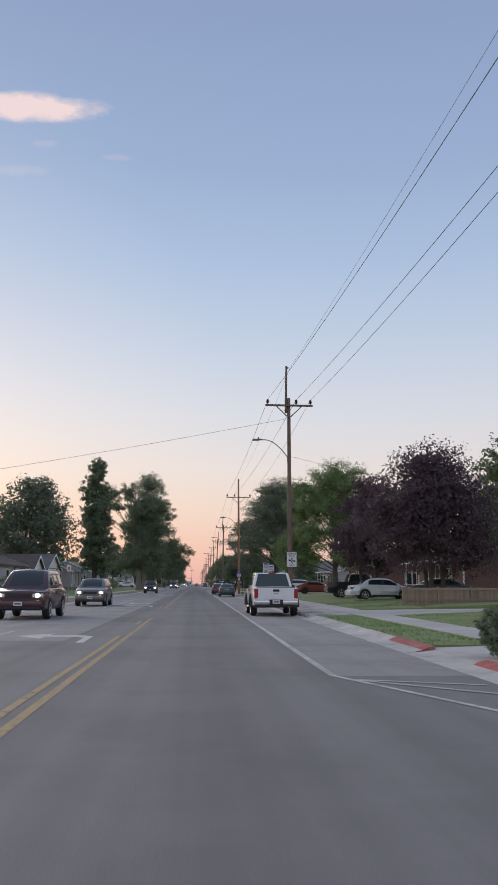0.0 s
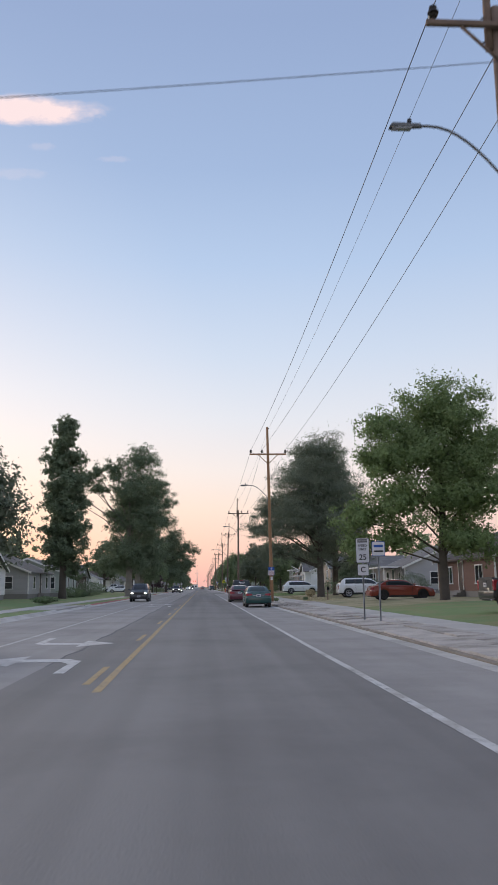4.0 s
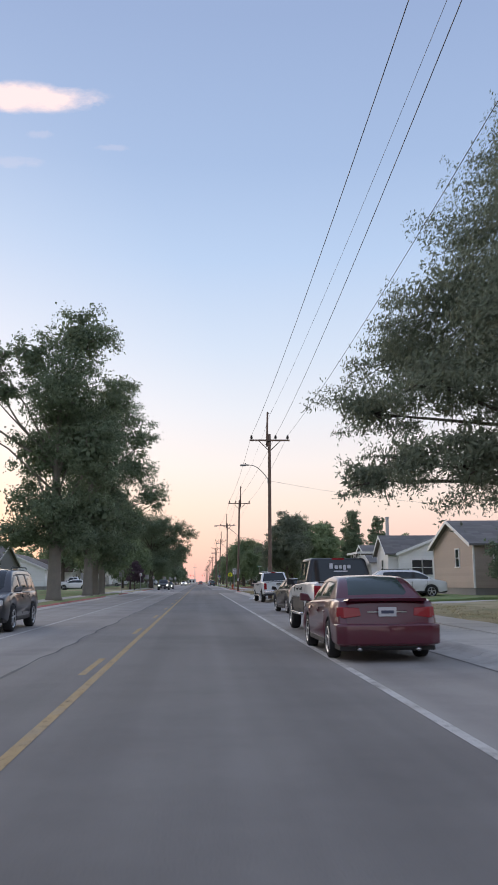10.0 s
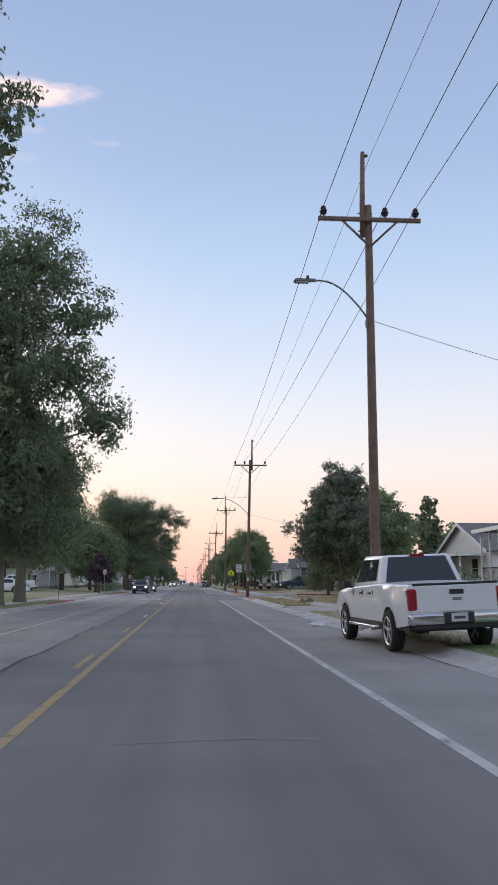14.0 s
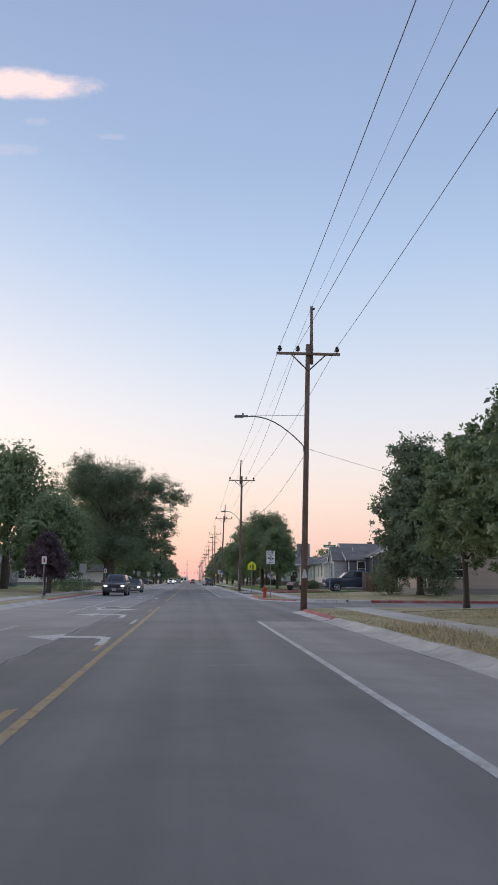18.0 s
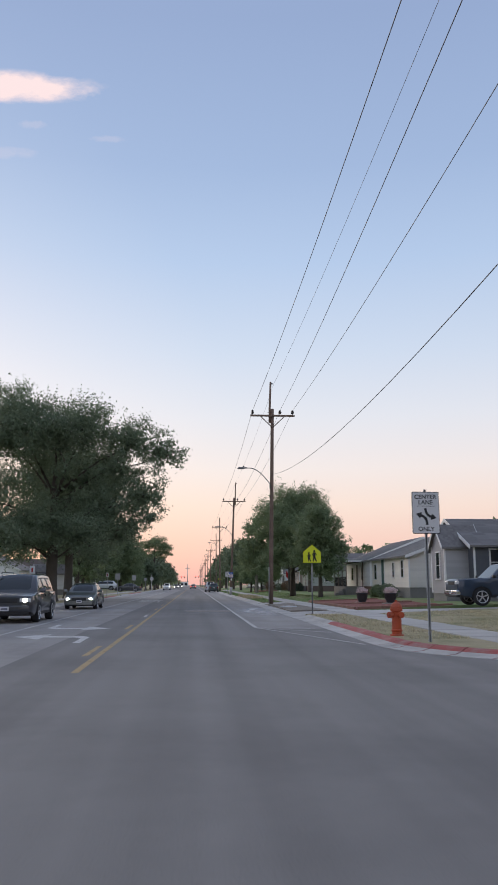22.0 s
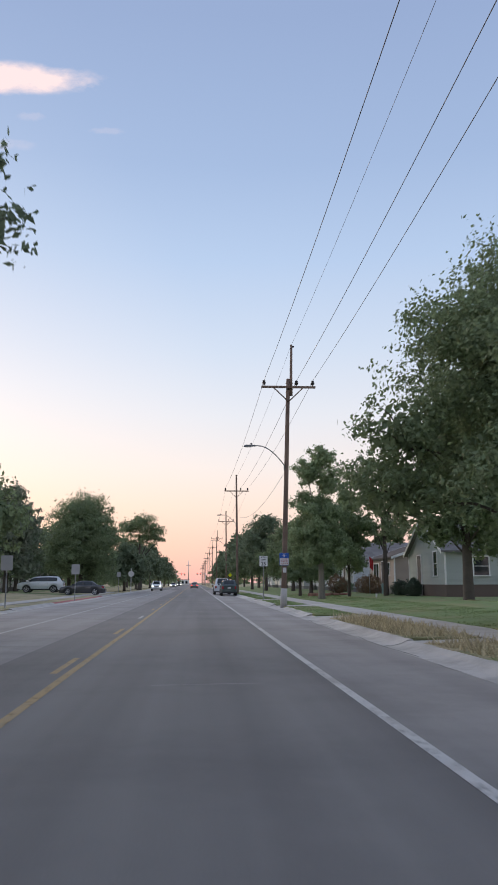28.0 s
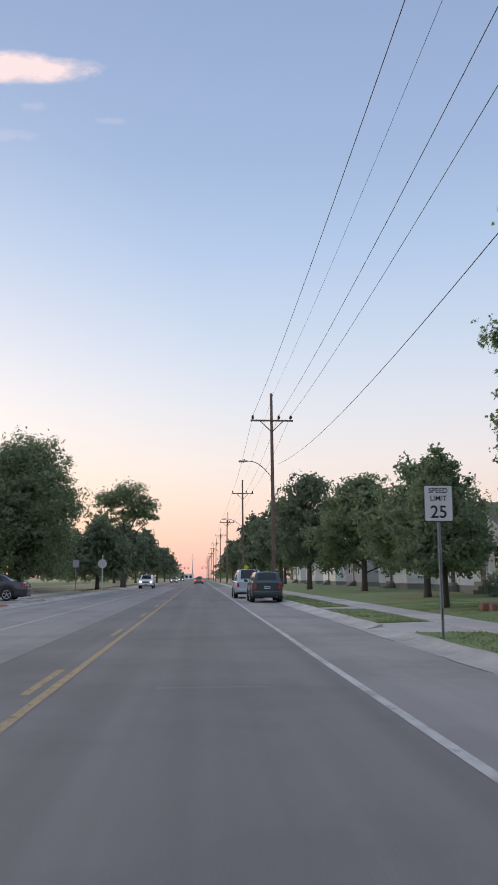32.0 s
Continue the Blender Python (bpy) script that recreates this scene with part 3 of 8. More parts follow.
ARROW_PAINT = surface("turn_arrow_paint", (0.62, 0.60, 0.57), 0.8, var=0.25, scale=1.2, fine=25, stain=(0.46, 0.43, 0.40), stain_scale=1.2, wear=0.55)


def turn_arrow(x, y, turn):
    """A turn arrow of the centre lane: a stem that bends into a head."""
    s = 1 if turn > 0 else -1
    stem = [(-0.08, -2.2), (0.10, -2.2), (0.12, -0.55), (0.32, -0.16), (1.15, -0.08), (1.15, 0.52), (0.25, 0.50), (-0.04, 0.0)]
    head = [(1.15, -0.85), (1.95, 0.22), (1.15, 1.30)]
    for pts in (stem, head):
        p = [(x - s * (a - 0.9), y + s * b) for a, b in pts]
        p = p[::-1]
        mark("turn_arrow", p, ARROW_PAINT, 0.006, "faded white turn arrow")


for y, t in [(21.5, 1), (51.0, 1), (56.1, -1), (95.6, 1), (100.5, -1), (185.2, 1), (197.5, 1), (203.1, -1), (225.8, 1), (230.3, -1), (271, 1), (276, -1)]:
    turn_arrow(-2.9 if y == 185.2 else -3.5, y, t)

rng = random.Random(4)
FAINT_MARK = surface("worn_cross_mark", (0.36, 0.34, 0.32), 0.85, var=0.3, scale=2.0, fine=25, wear=0.9)


def crack(x0, y0, x1, y1, wd, mat, label, z=None):
    n = max(3, int(math.hypot(x1 - x0, y1 - y0) / 1.2))
    v, f = [], []
    for i in range(n + 1):
        s = i / n
        dx, dy = (y1 - y0), -(x1 - x0)
        ln = math.hypot(dx, dy)
        j = rng.uniform(-0.07, 0.07)
        x, y = x0 + (x1 - x0) * s + dx / ln * j, y0 + (y1 - y0) * s + dy / ln * j
        h = wd / 2 * rng.uniform(0.5, 1.2)
        v += [(a, b, 0.0055 if z is None else z(a)) for a, b in ((x - dx / ln * h, y - dy / ln * h), (x + dx / ln * h, y + dy / ln * h))]
    f = [(2 * i, 2 * i + 1, 2 * i + 3, 2 * i + 2) for i in range(n)]
    tagged(link("asphalt_crack", v, f, mat), label, "crack", kind="structure")


crack(-3.0, 50, -3.1, 205, 0.07, TAR, "long tar-sealed seam")
for y in [14, 38, 61, 73, 88, 97, 118, 128, 149, 176, 187, 189, 236, 268, 283, 297, 316]:
    crack(-3.1, y, -8.0, y + rng.uniform(-0.6, 0.6), 0.035, TAR, "thin cross crack")
for y in [124, 137, 179, 181.5, 185, 243.5, 276, 298, 304, 316.5]:
    x = rng.uniform(-1.4, 0.4)
    crack(x, y, x + rng.uniform(0.8, 1.9), y + rng.uniform(-0.15, 0.15), 0.035, FAINT_MARK, "faint pale cross mark")
for y in [104, 108.5, 112, 117, 121, 129, 133, 169, 236, 241, 244.5]:
    crack(4.75, y, 6.5, y + rng.uniform(-0.8, 0.8), 0.035, TAR, "dark crack across the concrete apron", z=lambda a: 0.073 + 0.05 * (a - 4.67) / 1.93)
for y0, y1 in [(20, 33), (101, 127), (136, 165), (174, 192), (233, 300), (300, 380)]:
    crack(4.26, y0, 4.26, y1, 0.03, TAR, "dark seam between asphalt and gutter")
# cut patch with chalky dust
PX0, PX1, PY0, PY1 = -0.21, 2.07, 245.1, 248.0
mark("asphalt_patch", [(PX0, PY0), (PX1, PY0), (PX1, PY1), (PX0, PY1)], surface("fresh_patch", (0.235, 0.205, 0.18), 0.85, var=0.3, scale=1, stain=(0.29, 0.25, 0.215), stain_scale=0.9), 0.0045, label="square cut asphalt patch")
DUST = surface("cement_dust", (0.70, 0.68, 0.66), 0.95, var=0.2, scale=0.9, soft=True)
mark("chalk_dust", [(PX0 - 0.1, PY1 - 0.05), (PX1 + 0.15, PY1), (PX1 + 0.15, PY1 + 0.34), (PX0 - 0.1, PY1 + 0.28)], WHITE_LINE, 0.0085, label="pale cement dust at the patch edge")
for dx0, dx1, dy0, dy1, z in [(PX0 - 0.3, PX1 + 0.4, PY0 - 0.55, PY0 + 0.15, 0.0095), (2.4, 4.24, PY0 - 2.6, PY1 + 2.2, 0.0105), (2.9, 4.24, PY0 - 5.5, PY1 - 0.5, 0.0115), (3.0, 4.1, PY1 - 1.0, PY1 + 4.5, 0.0125)]:
    mark("chalk_dust", [(dx0, dy0), (dx1, dy0), (dx1, dy1), (dx0, dy1)], DUST, z, label="pale cement dust spread over the asphalt")


# ---------- poles and wires ----------
def pole(x, xt, y, arm, top, mat, lamp=None, offs=(-1.35, 0.45, 1.35), bracket=0, label="", lamp_long=False):
    p = thing("utility_pole", x, y, 0.1, 0, label or "weathered wooden power pole with crossarm beside the kerb", "power pole", "power poles along the street")
    t = top - 0.1
    lean = (xt - x) / t

    def at(z):
        return lean * z
    z = arm - 0.1
    end = z + 0.5 if bracket else t
    tube("shaft", [(at(q), 0, q - 0.2 if q == 0 else q) for q in (0, 2.5, 5, 7.5, 10, end)], [0.155, 0.142, 0.131, 0.122, 0.114, 0.105 if bracket else 0.095], mat, p, sides=12)
    c = at(z)
    box("crossarm", c - 1.5, c + 1.5, -0.22, -0.12, z - 0.06, z + 0.06, mat, p, bevel=0.01)
    for s in (-1, 1):
        tube("brace", [(c + s * 0.80, -0.17, z - 0.05), (c + s * 0.04, -0.14, z - 0.78)], 0.034, mat, p, sides=6)
    for o in offs:
        bm = bmesh.new()
        add_lathe(bm, [(0.06, 0.025), (0.13, 0.025), (0.13, 0.08), (0.16, 0.10), (0.18, 0.06), (0.20, 0.06), (0.21, 0.115), (0.25, 0.11), (0.27, 0.06), (0.31, 0.085), (0.36, 0.075), (0.38, 0.02)], "z", 10, (c + o, -0.17, z))
        part("insulator", bm, PORCELAIN, p)
    bm = bmesh.new()
    add_lathe(bm, [(-0.06, 0.03), (-0.03, 0.05), (0.03, 0.05), (0.06, 0.03)], "x", 8, (at(t) + 0.14 * bracket + 0.09, -0.02, t - 0.12))
    part("top_insulator", bm, PORCELAIN, p)
    if bracket:
        ox = 0.17 * bracket
        tube("pole_extension", [(c + ox, 0, z - 0.45), (c + ox, 0, z + 0.5), (at(t) + ox * 0.8, 0, t)], [0.085, 0.08, 0.065], mat, p, sides=10)
        for dz in (-0.3, 0.25):
            box("through_bolt", min(c, c + ox) - 0.14, max(c, c + ox) + 0.11, -0.012, 0.012, z + dz, z + dz + 0.025, DARK_METAL, p)
    if lamp:
        lx, lz = lamp[0] - x, lamp[1] - 0.1
        base = lz - (1.25 if not lamp_long else 1.5)
        px = at(base)
        n = 9
        pts = [(px + (lx + 0.30 - px) * (k / n), -0.05, base + (lz - base) * math.sin(math.pi / 2 * min(1, (k / n) * 1.12)) ** 0.9) for k in range(n + 1)]
        tube("lamp_arm", pts, 0.028, LAMP_GREY, p, sides=8)
        box("arm_plate", px - 0.15, px - 0.1, -0.10, 0.02, base - 0.10, base + 0.12, LAMP_GREY, p)
        bm = bmesh.new()
        add_hull(bm, [(lx - 0.32, -0.15, lz - 0.055), (lx + 0.36, -0.09, lz - 0.035), (lx + 0.36, 0.01, lz - 0.035), (lx - 0.32, 0.06, lz - 0.055)],
                 [(lx - 0.25, -0.11, lz + 0.055), (lx + 0.34, -0.075, lz + 0.06), (lx + 0.34, -0.005, lz + 0.06), (lx - 0.25, 0.02, lz + 0.055)], 0.03)
        head = part("lamp_head", bm, LAMP_GREY, p, "grey cobra-head street lamp, unlit")
        box("lens", lx - 0.26, lx + 0.12, -0.11, 0.02, lz - 0.08, lz - 0.05, glass("lamp_lens", (0.3, 0.3, 0.3)), head)
        bm = bmesh.new()
        add_lathe(bm, [(0.07, 0.045), (0.13, 0.045), (0.15, 0.03)], "z", 8, (lx + 0.1, -0.05, lz))
        part("photocell", bm, DARK_METAL, head)
        if lamp_long:
            tube("stay_wire", [(at(lz + 0.1), -0.05, lz + 0.1), (lx + 0.5, -0.05, lz + 0.06)], 0.012, GALV, p, sides=5)
    return p


POLES = [  # base x, top x, y, crossarm z, top z, lamp (x, z), new wood, bracket, insulator offsets, long lamp arm
    (8.0, 8.1, -6.0, 11.4, 15.4, None, 0, 1, (-1.35, 0.35, 0.65), 0),
    (5.77, 5.70, 49.6, 12.45, 15.05, (3.70, 10.25), 0, -1, (-1.35, 0.45, 1.35), 0),
    (5.30, 5.13, 100.8, 12.05, 14.35, (3.16, 9.5), 1, 0, (-1.42, -0.5, 1.42), 0),
    (4.87, 4.97, 151.5, 11.7, 13.9, (3.04, 9.85), 0, -1, (-1.35, 0.45, 1.35), 0),
    (4.88, 5.18, 202.1, 11.82, 14.2, (1.99, 8.8), 0, 1, (-1.35, -0.5, 1.35), 1),
    (5.15, 5.34, 257.0, 12.55, 14.92, (3.27, 9.0), 0, -1, (-1.35, 0.5, 1.35), 0),
    (4.88, 5.31, 308.1, 11.98, 14.45, (3.08, 8.7), 0, 1, (-1.35, 0.45, 1.35), 0),
    (5.25, 5.10, 362.2, 12.3, 14.3, (3.07, 9.4), 0, 0, (-1.35, 0.5, 1.35), 0),
    (6.0, 5.9, 416.5, 12.7, 14.6, (3.4, 9.2), 0, 0, (-1.35, 0.5, 1.35), 0),
]
POLES += [(5.6 + 0.1 * (k % 2), 5.6, 470.0 + 55 * k, 12.3 + 0.1 * (k % 3), 14.4, (3.2, 9.0) if k % 2 else None, 0, 1, (-1.35, 0.5, 1.35), 0) for k in range(9)]
for bx, tx, y, arm, top, lamp, fresh, br, offs, long in POLES:
    ob = pole(bx, tx, y, arm, top, POLE_NEW if fresh else POLE_WOOD, lamp, offs, br, "fresh tan wooden power pole with crossarm beside the kerb" if fresh else "", bool(long))
    if y == 257.0:
        tube("conduit", [(-0.13, -0.13, 0.0), (-0.12, -0.125, 2.4)], 0.025, GALV, ob, "grey conduit pipe up the pole")
    if y == 308.1:
        tube("base_wrap", [(0.0, 0, -0.1), (0.01, 0, 0.5), (0.03, 0, 0.95)], [0.185, 0.18, 0.172], surface("pale_base_wrap", (0.5, 0.49, 0.47), 0.9, var=0.3, stain=(0.3, 0.29, 0.27)), ob, "pale grey wrap round the foot", sides=12)


def wire(p, q, sag, r, name="power_line", label="black overhead power line between poles", group="power lines"):
    n = 20
    pts = [tuple(Vector(p).lerp(Vector(q), k / n) - Vector((0, 0, sag * 4 * (k / n) * (1 - k / n)))) for k in range(n + 1)]
    ob = tube(name, pts, r, CABLE, sides=5)
    tagged(ob, label, "cable", group)


for P, Q in zip(POLES, POLES[1:]):
    xa = P[0] + (P[1] - P[0]) * P[3] / P[4]
    xb = Q[0] + (Q[1] - Q[0]) * Q[3] / Q[4]
    for a, b in zip(P[8], Q[8]):
        wire((xa + a, P[2] - 0.17, P[3] + 0.36), (xb + b, Q[2] - 0.17, Q[3] + 0.36), 0.55, 0.0115)
    wire((P[1] + 0.1, P[2], P[4] - 0.1), (Q[1] + 0.1, Q[2], Q[4] - 0.1), 0.5, 0.007, label="thin grey overhead line between pole tops")
wire((5.1, 202.1, 7.3), (5.35, 257.0, 8.6), 1.3, 0.011, "telephone_cable", "black telephone cable between two poles", "telephone cables")
wire((5.2, 308.1, 7.6), (5.5, 362.2, 9.2), 1.0, 0.011, "telephone_cable", "black telephone cable between two poles", "telephone cables")
for p, q in [((5.6, 49.4, 11.6), (-23.2, 43.8, 5.26)), ((5.8, 49.4, 9.2), (19, 58, 8.3)), ((5.0, 151.4, 8.66), (20, 158.5, 7.6)), ((4.95, 201.9, 7.35), (20, 213, 5.9)), ((5.2, 100.8, 9.8), (19, 92, 5.5))]:
    wire(p, q, 0.2, 0.009, "service_drop", "thin black service cable from pole to house", "service cables")


# ---------- trees ----------
def leaf_mesh(pos, nrm, size, rs, droop=0.0, slim=1.0):
    """One small pointed leaf a row: a lozenge that faces roughly along its normal."""
    m = len(pos)
    u = np.cross(nrm, rs.normal(size=(m, 3)))
    u[:, 2] -= 0.25 + droop
    u /= np.linalg.norm(u, axis=1, keepdims=True) + 1e-9
    v = np.cross(u, nrm)
    v /= np.linalg.norm(v, axis=1, keepdims=True) + 1e-9
    s = size[:, None]
    wd = (0.20 + 0.12 * rs.rand(m))[:, None] * s * slim
    sk = rs.uniform(0.3, 0.5, m)[:, None]
    quad = np.stack([pos - 0.5 * u * s, pos + wd * v + (sk - 0.5) * u * s, pos + 0.5 * u * s, pos - wd * v + (sk - 0.5) * u * s], 1).reshape(-1, 3)
    me = bpy.data.meshes.new("crown")
    me.vertices.add(4 * m), me.loops.add(4 * m), me.polygons.add(m)
    me.vertices.foreach_set("co", quad.ravel())
    me.loops.foreach_set("vertex_index", np.arange(4 * m))
    me.polygons.foreach_set("loop_start", np.arange(0, 4 * m, 4))
    me.update(calc_edges=True)
    return me


def unit(a):
    return a / (np.linalg.norm(a, axis=1, keepdims=True) + 1e-9)


def crown_lobes(h, r, base, rs, count, squash, lean):
    """The billows of a crown: across, along, height, half width, half height."""
    ch = h - base
    count = max(count, int(3.2 * ch / r))
    out = [(lean, 0.0, h - 0.34 * min(r, ch * 0.5), 0.46 * r, 0.34 * min(r, ch * 0.5))]
    for k in range(count):
        f = (k + 0.5) / count
        prof = math.sin(math.pi * (0.12 + 0.82 * f) ** (0.75 / squash)) ** 0.7
        a = k * 2.4 + rs.uniform(-0.5, 0.5)
        q = r * rs.uniform(0.40, 0.56) * (0.62 + 0.42 * prof)
        d = max(0.0, r * (0.35 + 0.68 * prof) * rs.uniform(0.84, 1.04) - q)
        if ch > 2.6 * r:  # a column: billows that run into one another
            q, d = q * 1.2, d * 0.8
        qz = min(q * rs.uniform(0.75, 0.95) * (1.25 if ch > 2.6 * r else 1.0), 0.32 * ch)
        z = base + qz * 0.6 + (ch - 1.6 * qz) * f
        out.append((d * math.cos(a) + lean * (z - base) / ch, d * math.sin(a), min(z, h - qz), q, qz))
    out.append((lean * 0.5, 0.0, base + 0.45 * ch, 0.62 * r, 0.36 * ch))
    return out


def tree(x, y, h, r, base, leaf, label, n=7000, size=0.30, trunk=0.28, bark=None, seed=1, lobes=16, squash=1.0, stems=1, category="tree", lean=0.0, droop=0.0, z0=0.2, open_=0.12, flat=0.8, name="tree", forms=None):
    """A tapered trunk whose limbs carry billows of leaf clumps; forms gives the billows as (across, along, height, half width, half height)."""
    rs = np.random.RandomState(seed)
    owner = thing(name, x, y, z0, 0, label, category, "street trees")
    ch = h - base
    near = abs(x) < 17 and y < 385
    cen = forms or crown_lobes(h, r, base, rs, max(7, int(lobes * 0.75)), squash, lean)
    bm = bmesh.new()
    for s in range(stems):
        ox, oy = (0, 0) if stems == 1 else (0.8 * math.cos(s * 2.1), 0.8 * math.sin(s * 2.1))
        top = min(h * 0.72, base + ch * 0.6)
        pts = [(ox * 0.35, oy * 0.35, -0.3), (ox * 0.4, oy * 0.4, 0.25), (ox * 0.7, oy * 0.7, base * 0.6), (ox + lean * 0.2, oy, base + 0.1 * ch), (ox * 1.2 + lean * 0.5 + rs.uniform(-0.2, 0.2), oy * 1.2, base + 0.35 * ch), (ox + lean * 0.7, oy, top)]
        add_tube(bm, pts, [trunk * 1.45, trunk * 1.08, trunk * 0.92, trunk * 0.8, trunk * 0.5, trunk * 0.15], 9)
    puff, axis, home = [], [], []
    for k, (a, b, c, q, qz) in enumerate(cen):
        zs = base * 0.75 + (c - base) * rs.uniform(0.40, 0.62)
        p0, p2 = Vector((lean * 0.2, 0, max(zs, base * 0.7))), Vector((a, b, c - 0.2 * qz))
        p1 = p0.lerp(p2, 0.5) + Vector((rs.uniform(-0.12, 0.12) * r, rs.uniform(-0.12, 0.12) * r, 0.035 * ch))
        th = trunk * rs.uniform(0.17, 0.31)
        add_tube(bm, [p0, p0.lerp(p1, 0.6), p1, p1.lerp(p2, 0.6), p2], [th, th * 0.8, th * 0.62, th * 0.45, th * 0.22], 6)
        m = int(np.clip(34 * q / 2.2, 16, 60))
        for j in range(m):
            e = Vector((rs.normal(), rs.normal(), rs.normal() * 0.9 + 0.12)).normalized()
            if rs.rand() < open_:
                continue
            t = rs.uniform(0.50, 1.0)
            pr = max(0.28, q * rs.uniform(0.17, 0.30))
            t = min(t, 1.0 - 0.5 * pr / q) if flat > 0.6 else t
            o = Vector((a + e.x * q * t, b + e.y * q * t, c + e.z * qz * t - droop * 0.35 * q * math.hypot(e.x, e.y) ** 2))
            puff.append((*o, pr)), axis.append(e), home.append(k)
            if j % (3 if near else 8) == 0:
                s0 = p2 + (o - p2) * 0.1
                add_tube(bm, [s0, s0.lerp(o, 0.55) + Vector((0, 0, 0.08 * q)), o], [th * 0.24 + 0.008, th * 0.15 + 0.005, 0.006], 4, cap=False)
    part("trunk", bm, bark or BARK, owner, smooth=True)
    cen, puff, axis = np.array(cen), np.array(puff), np.array(axis)
    n, size = (int(n * 2.9), size * 0.80) if near else (int(n * 1.4), size * 1.15)
    n1, n2, n3 = int(n * 0.76), int(n * 0.09), int(n * 0.15)
    # leaves of the clumps, facing outwards from each
    wgt = puff[:, 3] ** 2
    wh = rs.choice(len(puff), n1, p=wgt / wgt.sum())
    d = unit(rs.normal(size=(n1, 3)) + 0.35 * axis[wh])
    wide = 1.1 if flat > 0.6 else 1.45
    pa = puff[wh, :3] + d * (puff[wh, 3] * rs.rand(n1) ** 0.55)[:, None] * np.array([wide, wide, flat])
    na = unit(0.8 * d + 0.35 * axis[wh] + np.array([0, 0, 0.35]) + 0.52 * rs.normal(size=(n1, 3)))
    # sprigs that stick out of the clumps
    wh = rs.choice(len(puff), n2, p=wgt / wgt.sum())
    sprig = rs.randint(0, 5, n2)
    sd = unit(axis[wh] + 0.8 * np.sin(np.stack([wh * 1.3 + sprig * 2.1, wh * 2.9 + sprig * 1.7, wh * 0.7 + sprig * 3.3], 1)) - np.array([0, 0, 0.5 * droop]))
    pb = puff[wh, :3] + sd * (puff[wh, 3] * (0.8 + 0.75 * rs.rand(n2)))[:, None] + rs.normal(size=(n2, 3)) * 0.05
    nb = unit(sd + 0.9 * rs.normal(size=(n2, 3)))
    # larger inner leaves
    wgt = cen[:, 3] ** 2
    wh = rs.choice(len(cen), n3, p=wgt / wgt.sum())
    d = unit(rs.normal(size=(n3, 3)))
    pc = cen[wh, :3] + d * (0.15 + 0.5 * rs.rand(n3))[:, None] * cen[wh][:, [3, 3, 4]]
    pos = np.concatenate([pa, pb, pc])
    nrm = np.concatenate([na, nb, unit(d + 0.6 * rs.normal(size=d.shape))])
    sz = size * (0.6 + 0.8 * rs.rand(len(pos)))
    sz[n1 + n2:] *= 2.1
    keep = pos[:, 2] > max(1.1, base * 0.5)
    pos, nrm, sz = pos[keep], nrm[keep], sz[keep]
    finish("crown", leaf_mesh(pos, nrm, sz, rs, droop, 0.6 if droop else 1.0), leaf, owner)
    return owner


def conifer(x, y, h, r, seed=1):
    rs = np.random.RandomState(seed)
    owner = thing("conifer", x, y, 0.3, 0, "dark pointed spruce behind the houses", "tree", "street trees")
    tube("trunk", [(0, 0, -0.2), (0, 0, h * 0.95)], [0.2, 0.03], BARK, owner)
    m = 5000
    f = rs.rand(m) ** 0.8
    a = rs.rand(m) * 6.283
    tier = 0.75 + 0.25 * np.sin(f * 40)
    d = r * (1 - f) * tier * (0.35 + 0.65 * rs.rand(m))
    pos = np.stack([d * np.cos(a), d * np.sin(a), 0.8 + f * (h - 0.8)], 1)
    u = np.stack([np.cos(a), np.sin(a), -0.4 + 0.3 * rs.normal(size=m)], 1)
    v = np.stack([-np.sin(a), np.cos(a), 0.3 * rs.normal(size=m)], 1)
    q = np.stack([pos, pos + 0.2 * u + 0.09 * v, pos + 0.42 * u, pos + 0.2 * u - 0.09 * v], 1).reshape(-1, 3)
    link("crown", q.tolist(), np.arange(4 * m).reshape(-1, 4).tolist(), LEAF_CONIFER, owner)


big = "tall leafy deciduous tree with dense dark green crown"
# far side
tree(-22.6, 112, 16.2, 7.6, 3.0, LEAF_GREY, "broad grey-green tree beside a house", 10000, 0.33, 0.35, seed=2)
tree(-29, 104, 14.5, 6.0, 3.5, LEAF_GREY, "broad grey-green tree beside a house", 7000, 0.33, 0.35, seed=3)
tree(-15.4, 125, 20.3, 3.4, 1.8, LEAF_DARK, "tall narrow cottonwood with dark green crown", 11500, 0.33, 0.42, seed=4, lobes=20, squash=0.95)
tree(-10.6, 151.5, 22.2, 7.5, 3.4, LEAF_DARK, "tall cottonwood with a long bare limb and dark green crown", 24000, 0.25, 0.50, BARK_PALE, seed=5, open_=0.16,
     forms=[(1.4, 0, 19.2, 3.0, 2.8), (3.9, 1.5, 14.9, 2.0, 2.2), (0.3, -1, 15.0, 3.6, 3.0), (-2.2, 0.5, 17.8, 2.2, 2.2), (-6.2, 0, 16.6, 2.0, 1.9), (-8.0, 0.8, 14.9, 1.5, 1.6), (-4.6, -1, 17.6, 1.5, 1.4), (-4.3, 0, 15.2, 1.7, 1.4), (-7.0, 0.4, 13.2, 1.6, 1.3),
            (-1.3, 1, 10.6, 2.9, 2.8), (2.4, -1, 10.4, 3.2, 3.0), (-0.6, -0.5, 6.3, 3.2, 2.3), (2.6, 1, 6.4, 2.6, 2.0), (0.5, 2.5, 12.4, 3.3, 3.0), (-2.4, 0.5, 4.6, 2.2, 1.4), (1.6, 0.5, 4.5, 3.0, 1.5)])
